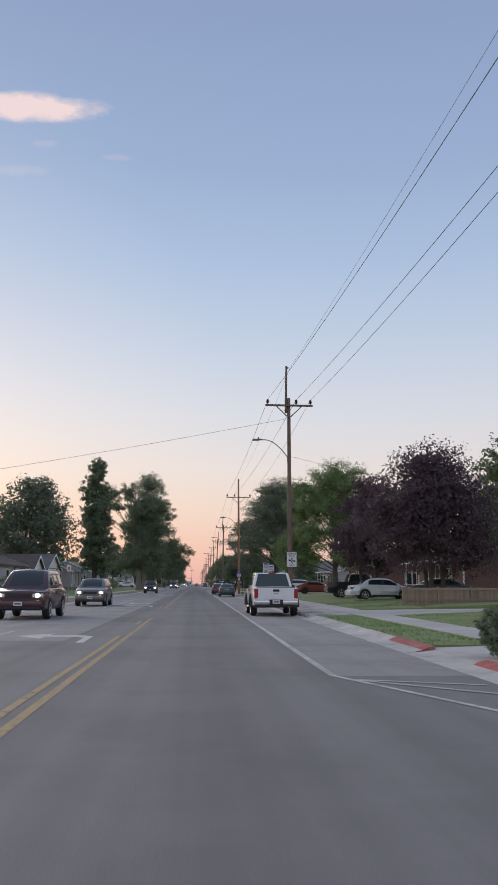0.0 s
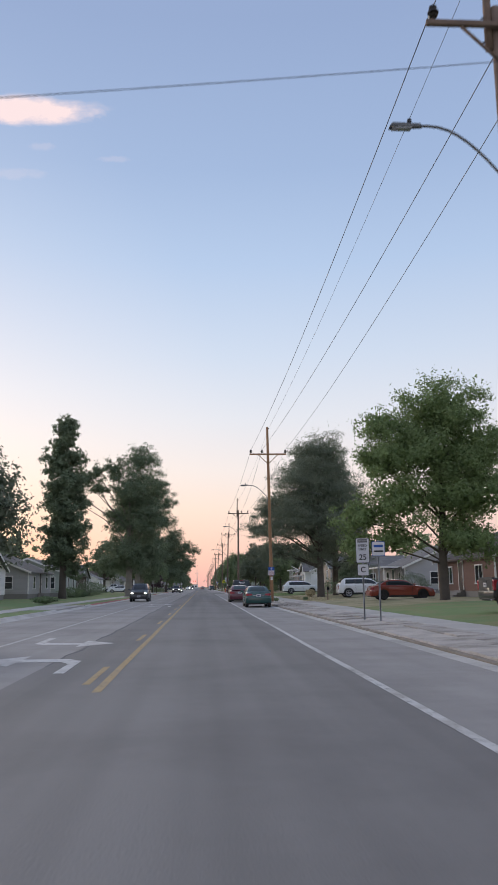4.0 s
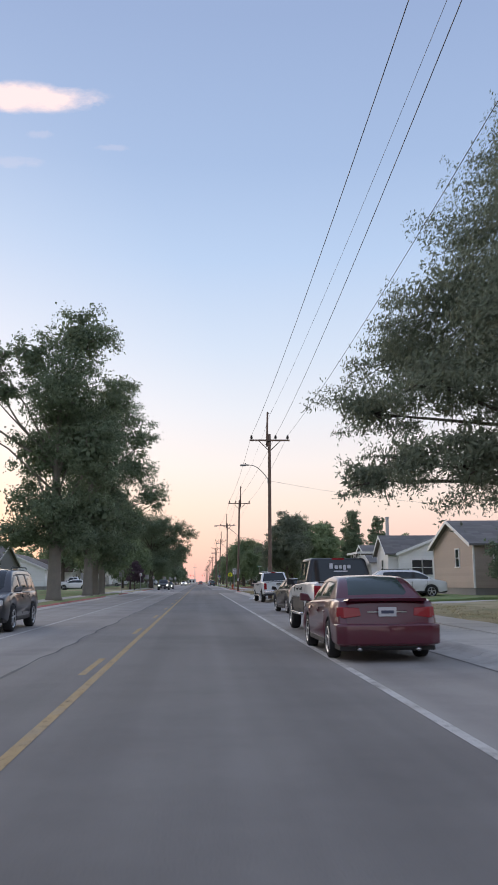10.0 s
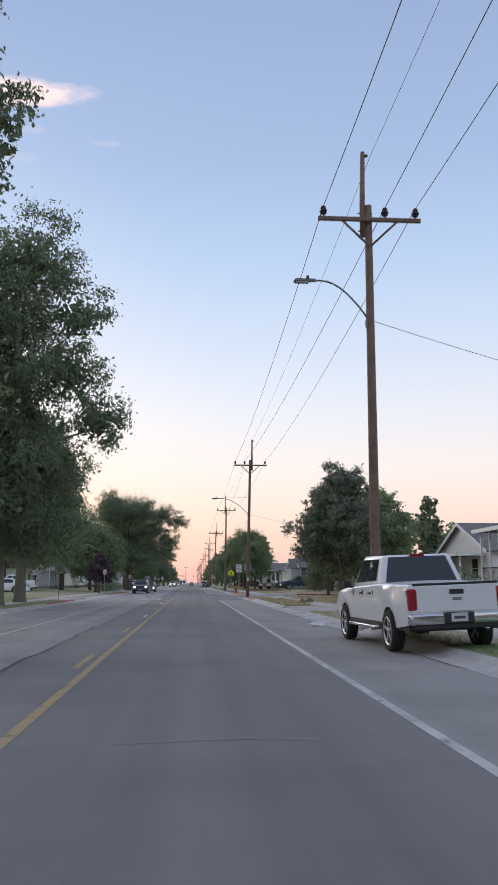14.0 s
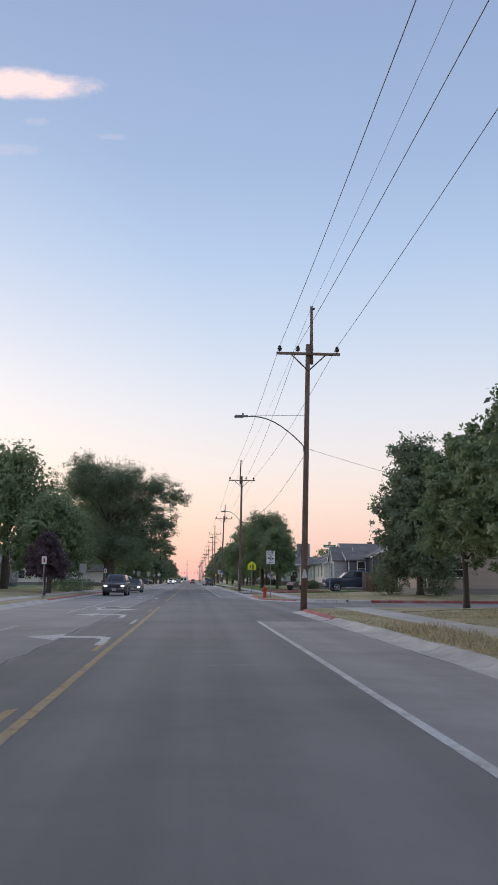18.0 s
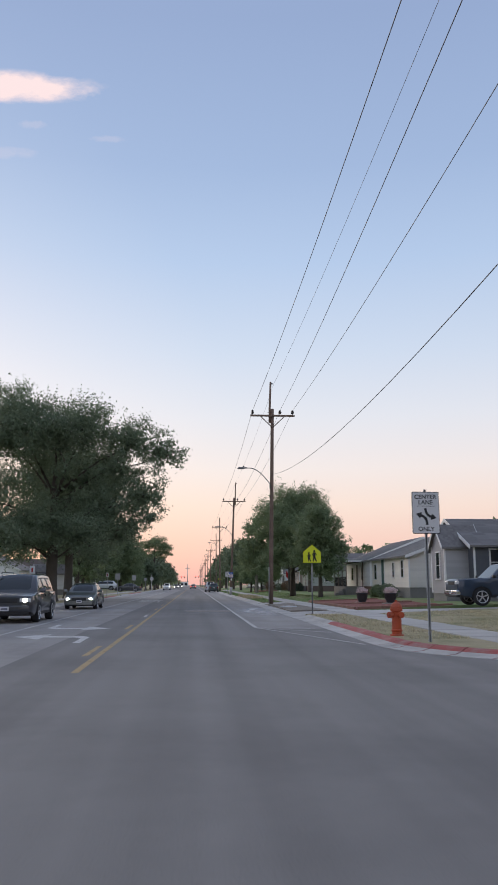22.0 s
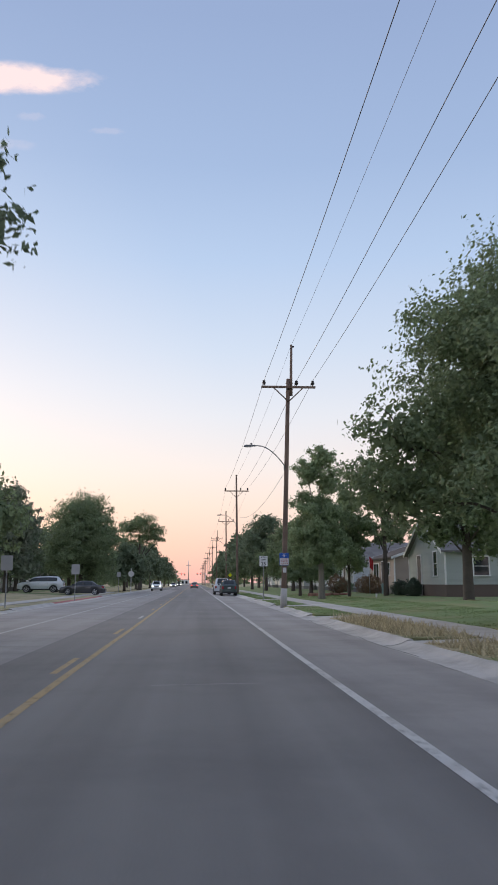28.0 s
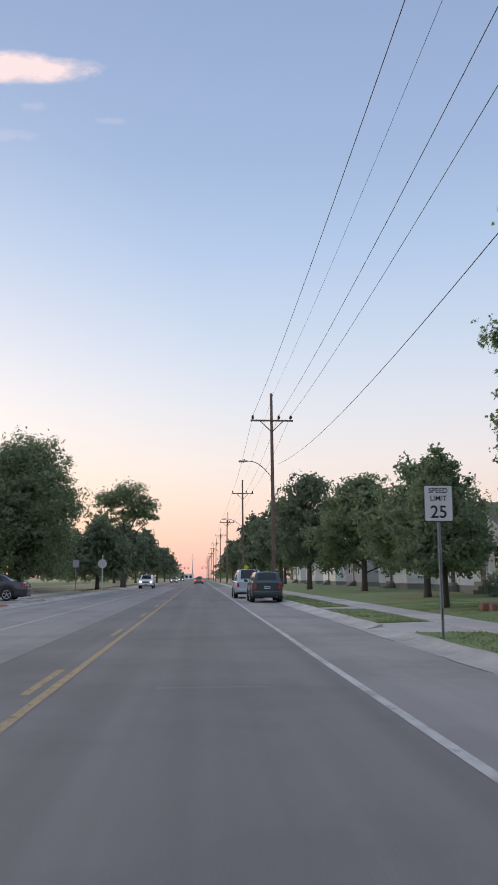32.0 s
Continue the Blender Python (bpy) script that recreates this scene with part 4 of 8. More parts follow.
tree(-10.9, 171.2, 21.0, 7.5, 3.4, LEAF_DARK, "tall cottonwood leaning over the street with dark green crown", 26000, 0.21, 0.45, BARK_PALE, seed=6, open_=0.16,
     forms=[(2.0, 0, 18.0, 3.2, 3.0), (4.6, 0.5, 15.0, 2.3, 2.4), (4.3, 0.5, 12.0, 2.3, 2.1), (5.9, 0, 9.4, 2.2, 1.8), (0.9, -0.5, 12.6, 3.8, 3.3), (-2.6, 1, 13.2, 3.0, 3.0), (2.8, 0, 7.2, 3.0, 2.1), (-2.0, 0, 7.6, 3.0, 2.4), (-1.0, 0, 16.5, 2.8, 2.6), (0.0, 0.5, 15.2, 3.6, 2.8), (1.2, 0, 4.8, 3.2, 1.6), (-2.0, 0.5, 4.7, 2.4, 1.5)])
tree(-10.8, 176, 14.6, 5.4, 2.6, LEAF_DARK, big, 10000, 0.28, 0.36, BARK_PALE, seed=7, lobes=16)
tree(-11.0, 183, 13.0, 5.2, 2.4, LEAF_MID, big, 11000, 0.25, 0.36, BARK_PALE, seed=8, lobes=16)
tree(-12.8, 192, 11.4, 4.4, 1.9, LEAF_MID, big, 7000, 0.28, 0.3, seed=9, lobes=14)
tree(-18.2, 246, 14.6, 7.8, 3.0, LEAF_MID, big, 9000, 0.33, 0.38, seed=10)
tree(-24, 236, 13.0, 5.0, 3.0, LEAF_DARK, big, 5000, 0.33, 0.36, seed=11)
tree(-10.5, 266, 17.0, 9.0, 2.6, LEAF_DARK, "wide old street tree with limbs hanging over the lanes", 38000, 0.20, 0.48, seed=112, open_=0.15,
     forms=[(0, 0, 12.4, 5.0, 3.2), (-3.2, 0, 14.4, 3.0, 2.1), (4.3, 0, 10.2, 2.6, 2.0), (5.6, 0.5, 12.3, 2.8, 2.2), (8.1, 0, 11.2, 2.1, 1.8), (6.9, -1, 8.0, 2.3, 2.0), (5.7, 1, 5.7, 1.6, 1.4), (1.6, 1, 8.6, 3.9, 3.0), (-3.6, -1, 12.2, 3.8, 3.0), (-5.0, 1, 8.2, 3.4, 2.8), (-0.5, 0, 5.6, 3.4, 2.0), (2.4, -1, 13.2, 2.8, 1.9),
            (1.6, -1.5, 4.9, 3.6, 1.8), (-3.0, 0.5, 4.6, 3.8, 1.8), (3.8, 0, 6.8, 2.8, 2.0), (-6.0, 0, 5.4, 2.8, 2.0)])
tree(-11.2, 279, 15.5, 7.2, 3.4, LEAF_DARK, "big dense street tree with a limb reaching over the lane", 17000, 0.23, 0.4, seed=13, open_=0.15,
     forms=[(0, 0, 12.0, 4.6, 3.2), (-3.4, 0.5, 10.6, 3.2, 2.8), (3.6, 0, 10.4, 3.0, 2.6), (6.0, 0.5, 8.6, 2.4, 1.8), (7.2, -0.5, 7.2, 1.5, 1.1), (2.0, 1, 7.0, 3.6, 2.4), (-2.6, -1, 6.6, 3.6, 2.6), (0.5, 0, 9.2, 4.4, 3.2), (4.4, 0.8, 5.8, 2.2, 1.5), (-0.6, 0.5, 4.6, 3.2, 1.5)])
tree(-13.0, 291, 15.5, 6.6, 3.4, LEAF_DARK, big, 10000, 0.33, 0.4, seed=14, lobes=18)
tree(-12.4, 237, 8.8, 4.4, 1.3, LEAF_MID, "low dense green tree near the kerb", 9000, 0.27, 0.2, seed=211)
tree(-15.5, 256, 10.5, 4.8, 1.5, LEAF_DARK, "dense dark tree between street trees", 8000, 0.3, 0.26, seed=212)
tree(-10.8, 226, 4.6, 2.0, 1.0, LEAF_PURPLE, "small dark purple tree by the far sidewalk", 4000, 0.2, 0.09, seed=213)
tree(-17, 326, 11.5, 5.0, 1.6, LEAF_MID, big, 7000, 0.33, 0.32, seed=15)
tree(-19.6, 352, 11.7, 4.6, 1.6, LEAF_GREY, "tall grey-green tree in a yard across the street", 12000, 0.27, 0.32, seed=16)
tree(-15.0, 375, 13.4, 6.9, 1.1, LEAF_MID, big, 24000, 0.27, 0.34, seed=17, lobes=20)
tree(-18.5, 388, 11.4, 6.0, 1.3, LEAF_DARK, big, 10000, 0.36, 0.32, seed=18)
tree(-21.5, 366, 11.0, 4.8, 1.4, LEAF_DARK, big, 8000, 0.33, 0.3, seed=217)
tree(-11.0, 396, 7.6, 4.2, 1.0, LEAF_DARK, "low dense green tree near the kerb", 8000, 0.3, 0.22, seed=218)
tree(-9.6, 411, 13.8, 4.2, 3.6, LEAF_MID, "open-crowned tree with bare limbs against the evening sky", 6500, 0.24, 0.35, seed=19, open_=0.4,
     forms=[(0, 0, 11.8, 3.3, 1.8), (-2.2, 0.5, 10.8, 2.6, 1.6), (2.2, 0, 10.4, 2.4, 1.6), (3.2, -0.5, 8.8, 1.6, 1.2), (-3.0, 0, 8.6, 2.0, 1.3), (0.4, 1, 9.2, 2.8, 1.5), (-2.0, 0, 5.6, 2.8, 1.8)])
# near side
tree(15.2, 51.5, 10.6, 5.6, 1.7, LEAF_PURPLE, "wide purple-leaved plum tree behind a fence", 14000, 0.22, 0.16, seed=21, stems=4, lobes=24)
tree(13.0, 61.5, 9.6, 3.4, 1.6, LEAF_PURPLE, "purple-leaved plum tree beside a larger one", 7500, 0.22, 0.13, seed=22, stems=2)
tree(24, 60, 12.5, 4.5, 3.0, LEAF_MID, "green tree behind the purple one", 6000, 0.3, 0.3, seed=23)
tree(14.5, 84.5, 14.4, 4.6, 2.2, LEAF_MAPLE, "bright green maple on a front lawn", 26000, 0.21, 0.30, seed=24, open_=0.15,
     forms=[(0.4, 0, 11.9, 3.2, 2.2), (-3.6, 0, 11.0, 1.7, 1.3), (-3.5, 0, 8.6, 2.4, 1.5), (-0.4, 0.5, 9.6, 3.8, 2.6), (-5.0, 0.3, 5.3, 1.9, 1.4), (-5.2, 0, 3.4, 1.6, 1.2), (-2.5, -0.6, 6.2, 2.6, 1.6), (1.6, 0, 6.5, 3.4, 2.2), (-2.9, 0.5, 3.9, 2.0, 1.3), (2.8, 0, 9.4, 3.0, 2.5), (1.5, -0.5, 3.8, 2.6, 1.4)])
tree(11.2, 114, 16.4, 7.0, 2.4, LEAF_GREY, "large feathery grey-green elm with drooping sprays", 62000, 0.165, 0.36, seed=25, droop=0.5, flat=0.5, open_=0.22,
     forms=[(-0.8, 0, 12.4, 3.4, 2.6), (-3.4, 0.8, 9.3, 2.7, 1.9), (-4.6, 0.5, 6.9, 2.0, 1.2), (-5.8, 4.2, 4.5, 1.6, 0.8), (-5.6, 4.6, 6.9, 1.9, 1.1), (-4.4, 4.2, 8.6, 2.2, 1.1), (-2.0, -1, 7.2, 3.2, 1.8), (0.6, 0, 14.2, 3.2, 2.4), (1.6, 1, 10.2, 3.8, 2.6), (-1.0, 1, 14.0, 2.0, 1.5), (1.5, -1, 6.8, 3.0, 1.6), (-3.6, 0, 4.6, 2.4, 1.5), (0.2, 0.8, 4.4, 2.6, 1.5), (-5.4, 0.5, 4.6, 1.4, 0.9), (-1.0, 0, 9.8, 4.6, 3.4)])
tree(13.4, 118.5, 15.4, 5.2, 2.4, LEAF_GREY, "large feathery elm beside its twin", 32000, 0.18, 0.32, seed=26, lobes=16, droop=0.5, flat=0.5, open_=0.2)
tree(18.9, 138.4, 5.2, 2.8, 0.8, LEAF_DARK, "low dense dark tree in front of a tan house", 9000, 0.17, 0.16, seed=226)
tree(10.6, 187.5, 7.4, 2.8, 1.5, LEAF_MID, "small dense round tree by the sidewalk", 8000, 0.25, 0.16, seed=27)
tree(14.8, 192, 8.4, 3.2, 1.7, LEAF_LIGHT, "light green tree on a lawn", 8000, 0.25, 0.16, seed=28)
tree(9.2, 180, 8.7, 3.4, 1.8, LEAF_GREY, "tall young tree on a dry lawn", 17000, 0.18, 0.15, seed=29)
tree(11.8, 193.8, 8.4, 3.0, 1.9, LEAF_MID, "young round tree on a dry lawn", 8000, 0.25, 0.15, seed=30)
tree(11.9, 200.9, 8.0, 2.7, 1.9, LEAF_MID, "young round tree near the corner", 8000, 0.22, 0.14, seed=31)
tree(15.9, 222.4, 11.4, 4.3, 0.5, LEAF_DARK, "dense dark tree in the corner yard", 16000, 0.235, 0.26, seed=131, lobes=24, z0=0.4)
tree(26.4, 262, 13.4, 3.6, 5.0, LEAF_DARK, "slim dark poplar behind the houses", 9000, 0.22, 0.2, seed=32, squash=1.3)
tree(33, 268, 16.6, 4.0, 2.0, LEAF_DARK, "tall dark poplar behind the houses", 9000, 0.32, 0.24, seed=133, squash=1.1)
tree(31.5, 236, 12.6, 2.8, 2.0, LEAF_DARK, "slim dark poplar behind the houses", 4000, 0.32, 0.2, seed=33, squash=1.3)
tree(11.3, 275.5, 8.6, 3.3, 1.7, LEAF_MID, "smaller round green tree beside a larger one", 12000, 0.18, 0.2, seed=34, lobes=18)
tree(10.3, 287.5, 11.8, 6.2, 2.0, LEAF_MID, "big broad dense green tree on a lawn", 30000, 0.18, 0.3, seed=35, open_=0.1,
     forms=[(0.2, 0, 9.6, 3.0, 2.1), (-2.2, 0, 8.5, 2.3, 2.0), (-4.0, -0.3, 5.3, 2.0, 1.6), (-4.0, 0.5, 3.8, 2.0, 1.5), (2.0, 0, 8.8, 2.6, 2.1), (3.4, 0.5, 6.0, 2.0, 1.9), (0, -2.6, 6.8, 3.2, 2.6), (0, 2.6, 6.8, 3.2, 2.6),
            (-1.8, -2.8, 4.2, 2.6, 1.7), (2.0, -2.6, 4.2, 2.6, 1.7), (3.4, 0, 3.8, 2.0, 1.4), (-0.6, 0, 7, 3.7, 3)])
tree(15.2, 309, 11.5, 3.6, 2.5, LEAF_MID, "dense green tree on a lawn", 9000, 0.28, 0.3, seed=36)
tree(9.4, 324, 11.5, 2.2, 1.9, LEAF_LIGHT, "light green columnar tree with a whitish trunk", 17000, 0.18, 0.24, BARK_PALE, seed=37, open_=0.18,
     forms=[(0.2, 0, 10.2, 1.3, 1.3), (-0.9, 0, 9.2, 1.4, 1.2), (0.7, 0.2, 8.4, 1.5, 1.3), (-0.6, 0.3, 6.6, 1.8, 1.2), (0.6, 0, 6.1, 1.9, 1.3), (-0.4, -0.3, 4.8, 2.0, 1.3), (0.7, 0, 3.7, 2.0, 1.2), (-0.7, 0.2, 3.0, 1.8, 1.0)])
tree(12.0, 327, 8.4, 1.9, 1.6, LEAF_LIGHT, "slim light green tree close to a taller one", 8000, 0.18, 0.12, seed=137)
tree(9.5, 337, 6.3, 2.2, 1.2, LEAF_MID, "small pointed green tree on a lawn", 9000, 0.19, 0.14, seed=38,
     forms=[(0, 0, 5.6, 0.6, 0.9), (0.1, 0, 4.6, 1.1, 1.0), (-0.2, 0.2, 3.6, 1.6, 1.1), (0.5, -0.3, 2.8, 1.7, 1.0), (-0.7, 0.3, 2.5, 1.5, 0.9), (0.1, 0, 2.0, 1.9, 0.8)])
tree(14.3, 324.6, 11.0, 2.7, 2.2, LEAF_MID, "airy tree with an open forked crown", 8000, 0.19, 0.2, seed=42, open_=0.3,
     forms=[(-0.9, 0, 10.0, 1.0, 1.0), (-1.6, 0.2, 8.6, 1.1, 0.9), (0.4, 0, 9.2, 1.0, 0.8), (1.7, 0, 9.0, 1.0, 0.9), (2.3, 0.2, 7.8, 0.9, 0.7), (-0.6, 0, 7.2, 1.2, 0.9), (1.0, 0, 6.8, 1.3, 0.9), (-1.4, 0, 5.4, 1.4, 0.9), (0.6, 0.2, 4.8, 1.6, 1.0)])
tree(12.2, 349, 7.8, 4.0, 1.3, LEAF_MID, "leafy green tree on a lawn", 7000, 0.27, 0.2, seed=39)
tree(12.5, 367, 9.3, 4.6, 1.3, LEAF_MID, "leafy green tree on a lawn", 7000, 0.3, 0.24, seed=40)
tree(10.5, 383, 11.5, 4.8, 1.3, LEAF_DARK, big, 6000, 0.34, 0.26, seed=41)
for k in range(9):
    tree(10 + 3 * (k % 2), 405 + 24 * k, 10.5 + (k * 7 % 4), 4.6, 2.2, LEAF_MID if k % 2 else LEAF_DARK, "distant leafy street tree", 2600, 0.55, 0.26, seed=50 + k)
    tree(-12 - 4 * (k % 2), 436 + 26 * k, 10.0 + (k * 5 % 4), 4.6, 2.2, LEAF_DARK, "distant leafy street tree", 2400, 0.55, 0.26, seed=70 + k)


def woods(name, x0, x1, y0, y1, step, h0, h1, seed, label):
    """A far belt of trees, one mesh of many leaf clumps."""
    rs = np.random.RandomState(seed)
    pos, nrm = [], []
    for y in np.arange(y0, y1, step):
        h = rs.uniform(h0, h1)
        cx, cy = rs.uniform(x0, x1), y + rs.uniform(-0.4, 0.4) * step
        for _ in range(11):
            c = np.array([cx + rs.normal() * 2.4, cy + rs.normal() * 2.6, h * rs.uniform(0.10, 0.88)])
            d = unit(rs.normal(size=(85, 3)))
            pos.append(c + d * rs.uniform(0.9, 1.7) * rs.rand(85, 1) ** 0.5 * np.array([1, 1, 0.75]))
            nrm.append(d)
    pos, nrm = np.concatenate(pos), np.concatenate(nrm)
    me = leaf_mesh(pos, unit(nrm + 0.7 * rs.normal(size=nrm.shape)), rs.uniform(0.4, 0.85, len(pos)), rs)
    tagged(finish(name, me, LEAF_MID), label, "trees", kind="stuff")


woods("far_trees", -33, -20, 384, 660, 9, 8, 12, 14, "belt of leafy trees along the far side")
woods("far_trees", 36, 48, 40, 700, 9, 7, 12, 3, "belt of leafy trees behind the near houses")
woods("far_trees", -50, -37, 40, 700, 9, 8, 13, 4, "belt of leafy trees behind the far houses")
woods("far_trees", 13, 34, 640, 1100, 16, 7, 11, 5, "distant trees along the street")
woods("far_trees", -34, -14, 660, 1100, 16, 7, 11, 6, "distant trees along the street")
conifer(-38, 205, 13, 2.6, 5)
conifer(-42, 214, 11, 2.4, 6)


# ---------- vehicles ----------
def paint(name, base, rough=0.28, metal=0.0):
    return surface("paint_" + name, base, rough, metal=metal, var=0.06, scale=1.2, fine=20, bump=0, coat=0.8)


WHITE_P = paint("white", (0.78, 0.79, 0.80))
PALE_P = paint("pale_silver", (0.68, 0.74, 0.78), metal=0.1)
SILVER_P = paint("silver", (0.56, 0.60, 0.63), metal=0.2)
GREEN_P = paint("teal_green", (0.006, 0.062, 0.056))
MAROON_P = paint("maroon", (0.10, 0.013, 0.027))
BLACK_P = surface("paint_black", (0.012, 0.012, 0.014), 0.34, var=0.1, scale=1.2, fine=20, bump=0, coat=0.3)
RED_P = paint("orange_red", (0.24, 0.035, 0.018))
BLUE_P = paint("dark_blue", (0.022, 0.04, 0.075))
DGREEN_P = paint("dark_green_grey", (0.035, 0.06, 0.06))
GREY_P = paint("warm_grey", (0.15, 0.14, 0.13), metal=0.4)
SAGE_P = paint("grey_green", (0.13, 0.14, 0.135), metal=0.4)
CHARCOAL_P = paint("charcoal", (0.05, 0.053, 0.06), metal=0.3)
DMAROON_P = paint("dark_maroon", (0.05, 0.012, 0.02))
TYRE = surface("tyre_rubber", (0.022, 0.022, 0.023), 0.85, var=0.3, bump=0.3)
ALLOY = surface("wheel_alloy", (0.55, 0.56, 0.58), 0.3, metal=0.85, var=0.1, bump=0)
CHROME = surface("chrome", (0.62, 0.63, 0.65), 0.18, metal=0.95, var=0.06, bump=0)
PLASTIC = surface("black_plastic", (0.025, 0.025, 0.027), 0.6, var=0.2)
GLASS = glass("car_glass", (0.025, 0.032, 0.036))
GLASS_PALE = glass("pale_car_glass", (0.045, 0.065, 0.062))
TAIL = surface("red_tail_lens", (0.30, 0.008, 0.016), 0.25, var=0.15, bump=0, coat=0.4)
CLEAR = surface("clear_lamp_lens", (0.62, 0.63, 0.64), 0.15, var=0.1, bump=0, coat=0.8)
HEAD_ON = glow("lit_headlight", (1.0, 0.90, 0.68), 34.0)
LAMP_PALE = surface("clear_tail_lens", (0.46, 0.44, 0.44), 0.2, var=0.25, scale=6, bump=0, coat=0.7)
TAIL_ON = glow("lit_tail_light", (1.0, 0.05, 0.04), 3.0)
PLATE = surface("plate_white", (0.62, 0.62, 0.64), 0.5, var=0.05, bump=0)
PLATE_INK = surface("plate_ink", (0.06, 0.07, 0.12), 0.5, var=0.05, bump=0)

wheel_meshes = {}


def wheel_parts(r, width, rim_mat):
    key = (r, rim_mat.name)
    if key not in wheel_meshes:
        bm = bmesh.new()
        h = width / 2
        add_lathe(bm, [(-h * 0.75, r * 0.62), (-h * 0.95, r * 0.72), (-h, r * 0.85), (-h * 0.85, r * 0.96), (-h * 0.5, r), (h * 0.5, r), (h * 0.85, r * 0.96), (h, r * 0.85), (h * 0.95, r * 0.72), (h * 0.75, r * 0.62)], "x", 28)
        tyre = bpy.data.meshes.new("tyre")
        bm.to_mesh(tyre), bm.free()
        tyre.materials.append(TYRE)
        tyre.polygons.foreach_set("use_smooth", [True] * len(tyre.polygons))
        bm = bmesh.new()
        for s in (-1, 1):
            add_lathe(bm, [(s * h * 0.50, r * 0.64), (s * h * 0.90, r * 0.72), (s * h * 0.96, r * 0.68), (s * h * 0.82, r * 0.62)], "x", 18, cap=False)
            add_lathe(bm, [(s * h * 0.25, r * 0.16), (s * h * 0.78, r * 0.16), (s * h * 0.84, r * 0.10)], "x", 12)
            for k in range(5):
                a = 2 * math.pi * k / 5
                m = Matrix.Rotation(a, 4, "X")
                add_box(bm, min(s * h * 0.55, s * h * 0.8), max(s * h * 0.55, s * h * 0.8), -r * 0.07, r * 0.07, r * 0.12, r * 0.66, 0.008, 1, m)
        rim = bpy.data.meshes.new("rim")
        bm.to_mesh(rim), bm.free()
        rim.materials.append(rim_mat)
        bm = bmesh.new()
        add_lathe(bm, [(-h * 0.4, r * 0.58), (h * 0.4, r * 0.58)], "x", 20)
        drum = bpy.data.meshes.new("brake_drum")
        bm.to_mesh(drum), bm.free()
        drum.materials.append(PLASTIC)
        wheel_meshes[key] = (tyre, rim, drum)
    return wheel_meshes[key]


def smooth_by_angle(ob, deg=32):
    ob.data.polygons.foreach_set("use_smooth", [True] * len(ob.data.polygons))
    ob.data.set_sharp_from_angle(angle=radians(deg))


def car(name, x, y, rz, mat, label, category="car", z=0.0, L=4.6, W=1.78, H=1.45, wb=2.7, axle=0.0, r=0.32, belt=0.92, nose=0.70, cowl=0.95, deck=0.98, tail=0.95,
        cab=(0.95, 0.15, -1.0, -1.75), roof_w=0.74, sill=0.24, panes=2, bed=False, lit=False, lower=None, bumper=None, flare=None, rim=None, glass_mat=None,
        tail_size=(0.28, 0.18), tail_z=None, spoiler=False, rack=False, group="parked cars", lean=0.0, roll=0.0, cap=None, blunt=0.14):
    """A vehicle: a lofted lower body with wheel arches, a cabin with panes, wheels, lamps and trim. Forward is +y."""
    rim = rim or ALLOY
    gm = glass_mat or GLASS
    o = thing(name, x, y, z, rz, label, category, group)
    if roll:
        o.matrix_world = pose(x, y, z, 0, roll, rz)
    half, hw = L / 2, W / 2
    yf, yr = wb / 2 + axle, -wb / 2 + axle
    ra = r + 0.075
    ys = {-half, -half + 0.06, -half + 0.16, half, half - 0.06, half - 0.16, half - 0.4, cab[0], cab[3], (cab[0] + half) / 2}
    for c in (yf, yr):
        for q in (-1.0, -0.97, -0.85, -0.6, -0.3, 0, 0.3, 0.6, 0.85, 0.97, 1.0):
            ys.add(c + q * ra)
    if bed:
        ys |= {-half + 0.09, -half + 0.10, cab[3] - 0.06, cab[3] - 0.05}
    ys = sorted(v for v in ys if -half <= v <= half)
    rings = []
    for q in ys:
        end = min(1.0, (half - abs(q)) / 0.42)
        w = hw * (1 - blunt * (1 - math.sqrt(max(0.0, 1 - (1 - end) ** 2))))
        zb = sill + ((0.03 if lean else 0.10) * (1 - end) if abs(q) > half - 0.4 else 0)
        for c in (yf, yr):
            if abs(q - c) < ra:
                zb = max(zb, r + math.sqrt(ra * ra - (q - c) ** 2))
        if q > cab[0]:
            f = (q - cab[0]) / (half - cab[0])
            zt = cowl + (nose - cowl) * f ** 1.6
        elif q < cab[3]:
            f = (cab[3] - q) / max(0.01, half + cab[3])
            zt = deck + (tail - deck) * f
        else:
            f = (q - cab[3]) / (cab[0] - cab[3])
            zt = deck + (cowl - deck) * f
        if half - abs(q) < 0.05:
            zt -= 0.05
        zb = min(zb, zt - 0.08)
        dep = bed and -half + 0.095 < q < cab[3] - 0.055
        hgt = zt - zb
        pts = [(w * (0.965 + 0.035 * math.sin(math.pi * min(1.0, fr * 1.1))) - 0.05 * w * max(0, fr - 0.75) / 0.25 * 0.6, zb + fr * hgt) for fr in (0.0, 0.14, 0.30, 0.42, 0.47, 0.62, 0.80)] + [(w * 0.955, zt - 0.035), (w * 0.92, zt - 0.004)]
        pts += [(w * 0.86, zt), (w * 0.855, zt - 0.42), (0, zt - 0.42)] if dep else [(w * 0.80, zt + 0.008), (w * 0.45, zt + 0.022), (0, zt + 0.028)]
        near_end = max(0.0, 1 - (half - abs(q)) / 0.42)
        ey = [-math.copysign(near_end * ((0.035 if b > 0.6 else 0.0) + lean * max(0.0, b - 0.6)) if lean else 0.0, q) for a, b in pts]
        rings.append([(a, q + k, b) for (a, b), k in zip(pts, ey)] + [(-a, q + k, b) for (a, b), k in zip(pts[-2::-1], ey[-2::-1])])
    n = len(rings[0])
    v = [p for ring in rings for p in ring]
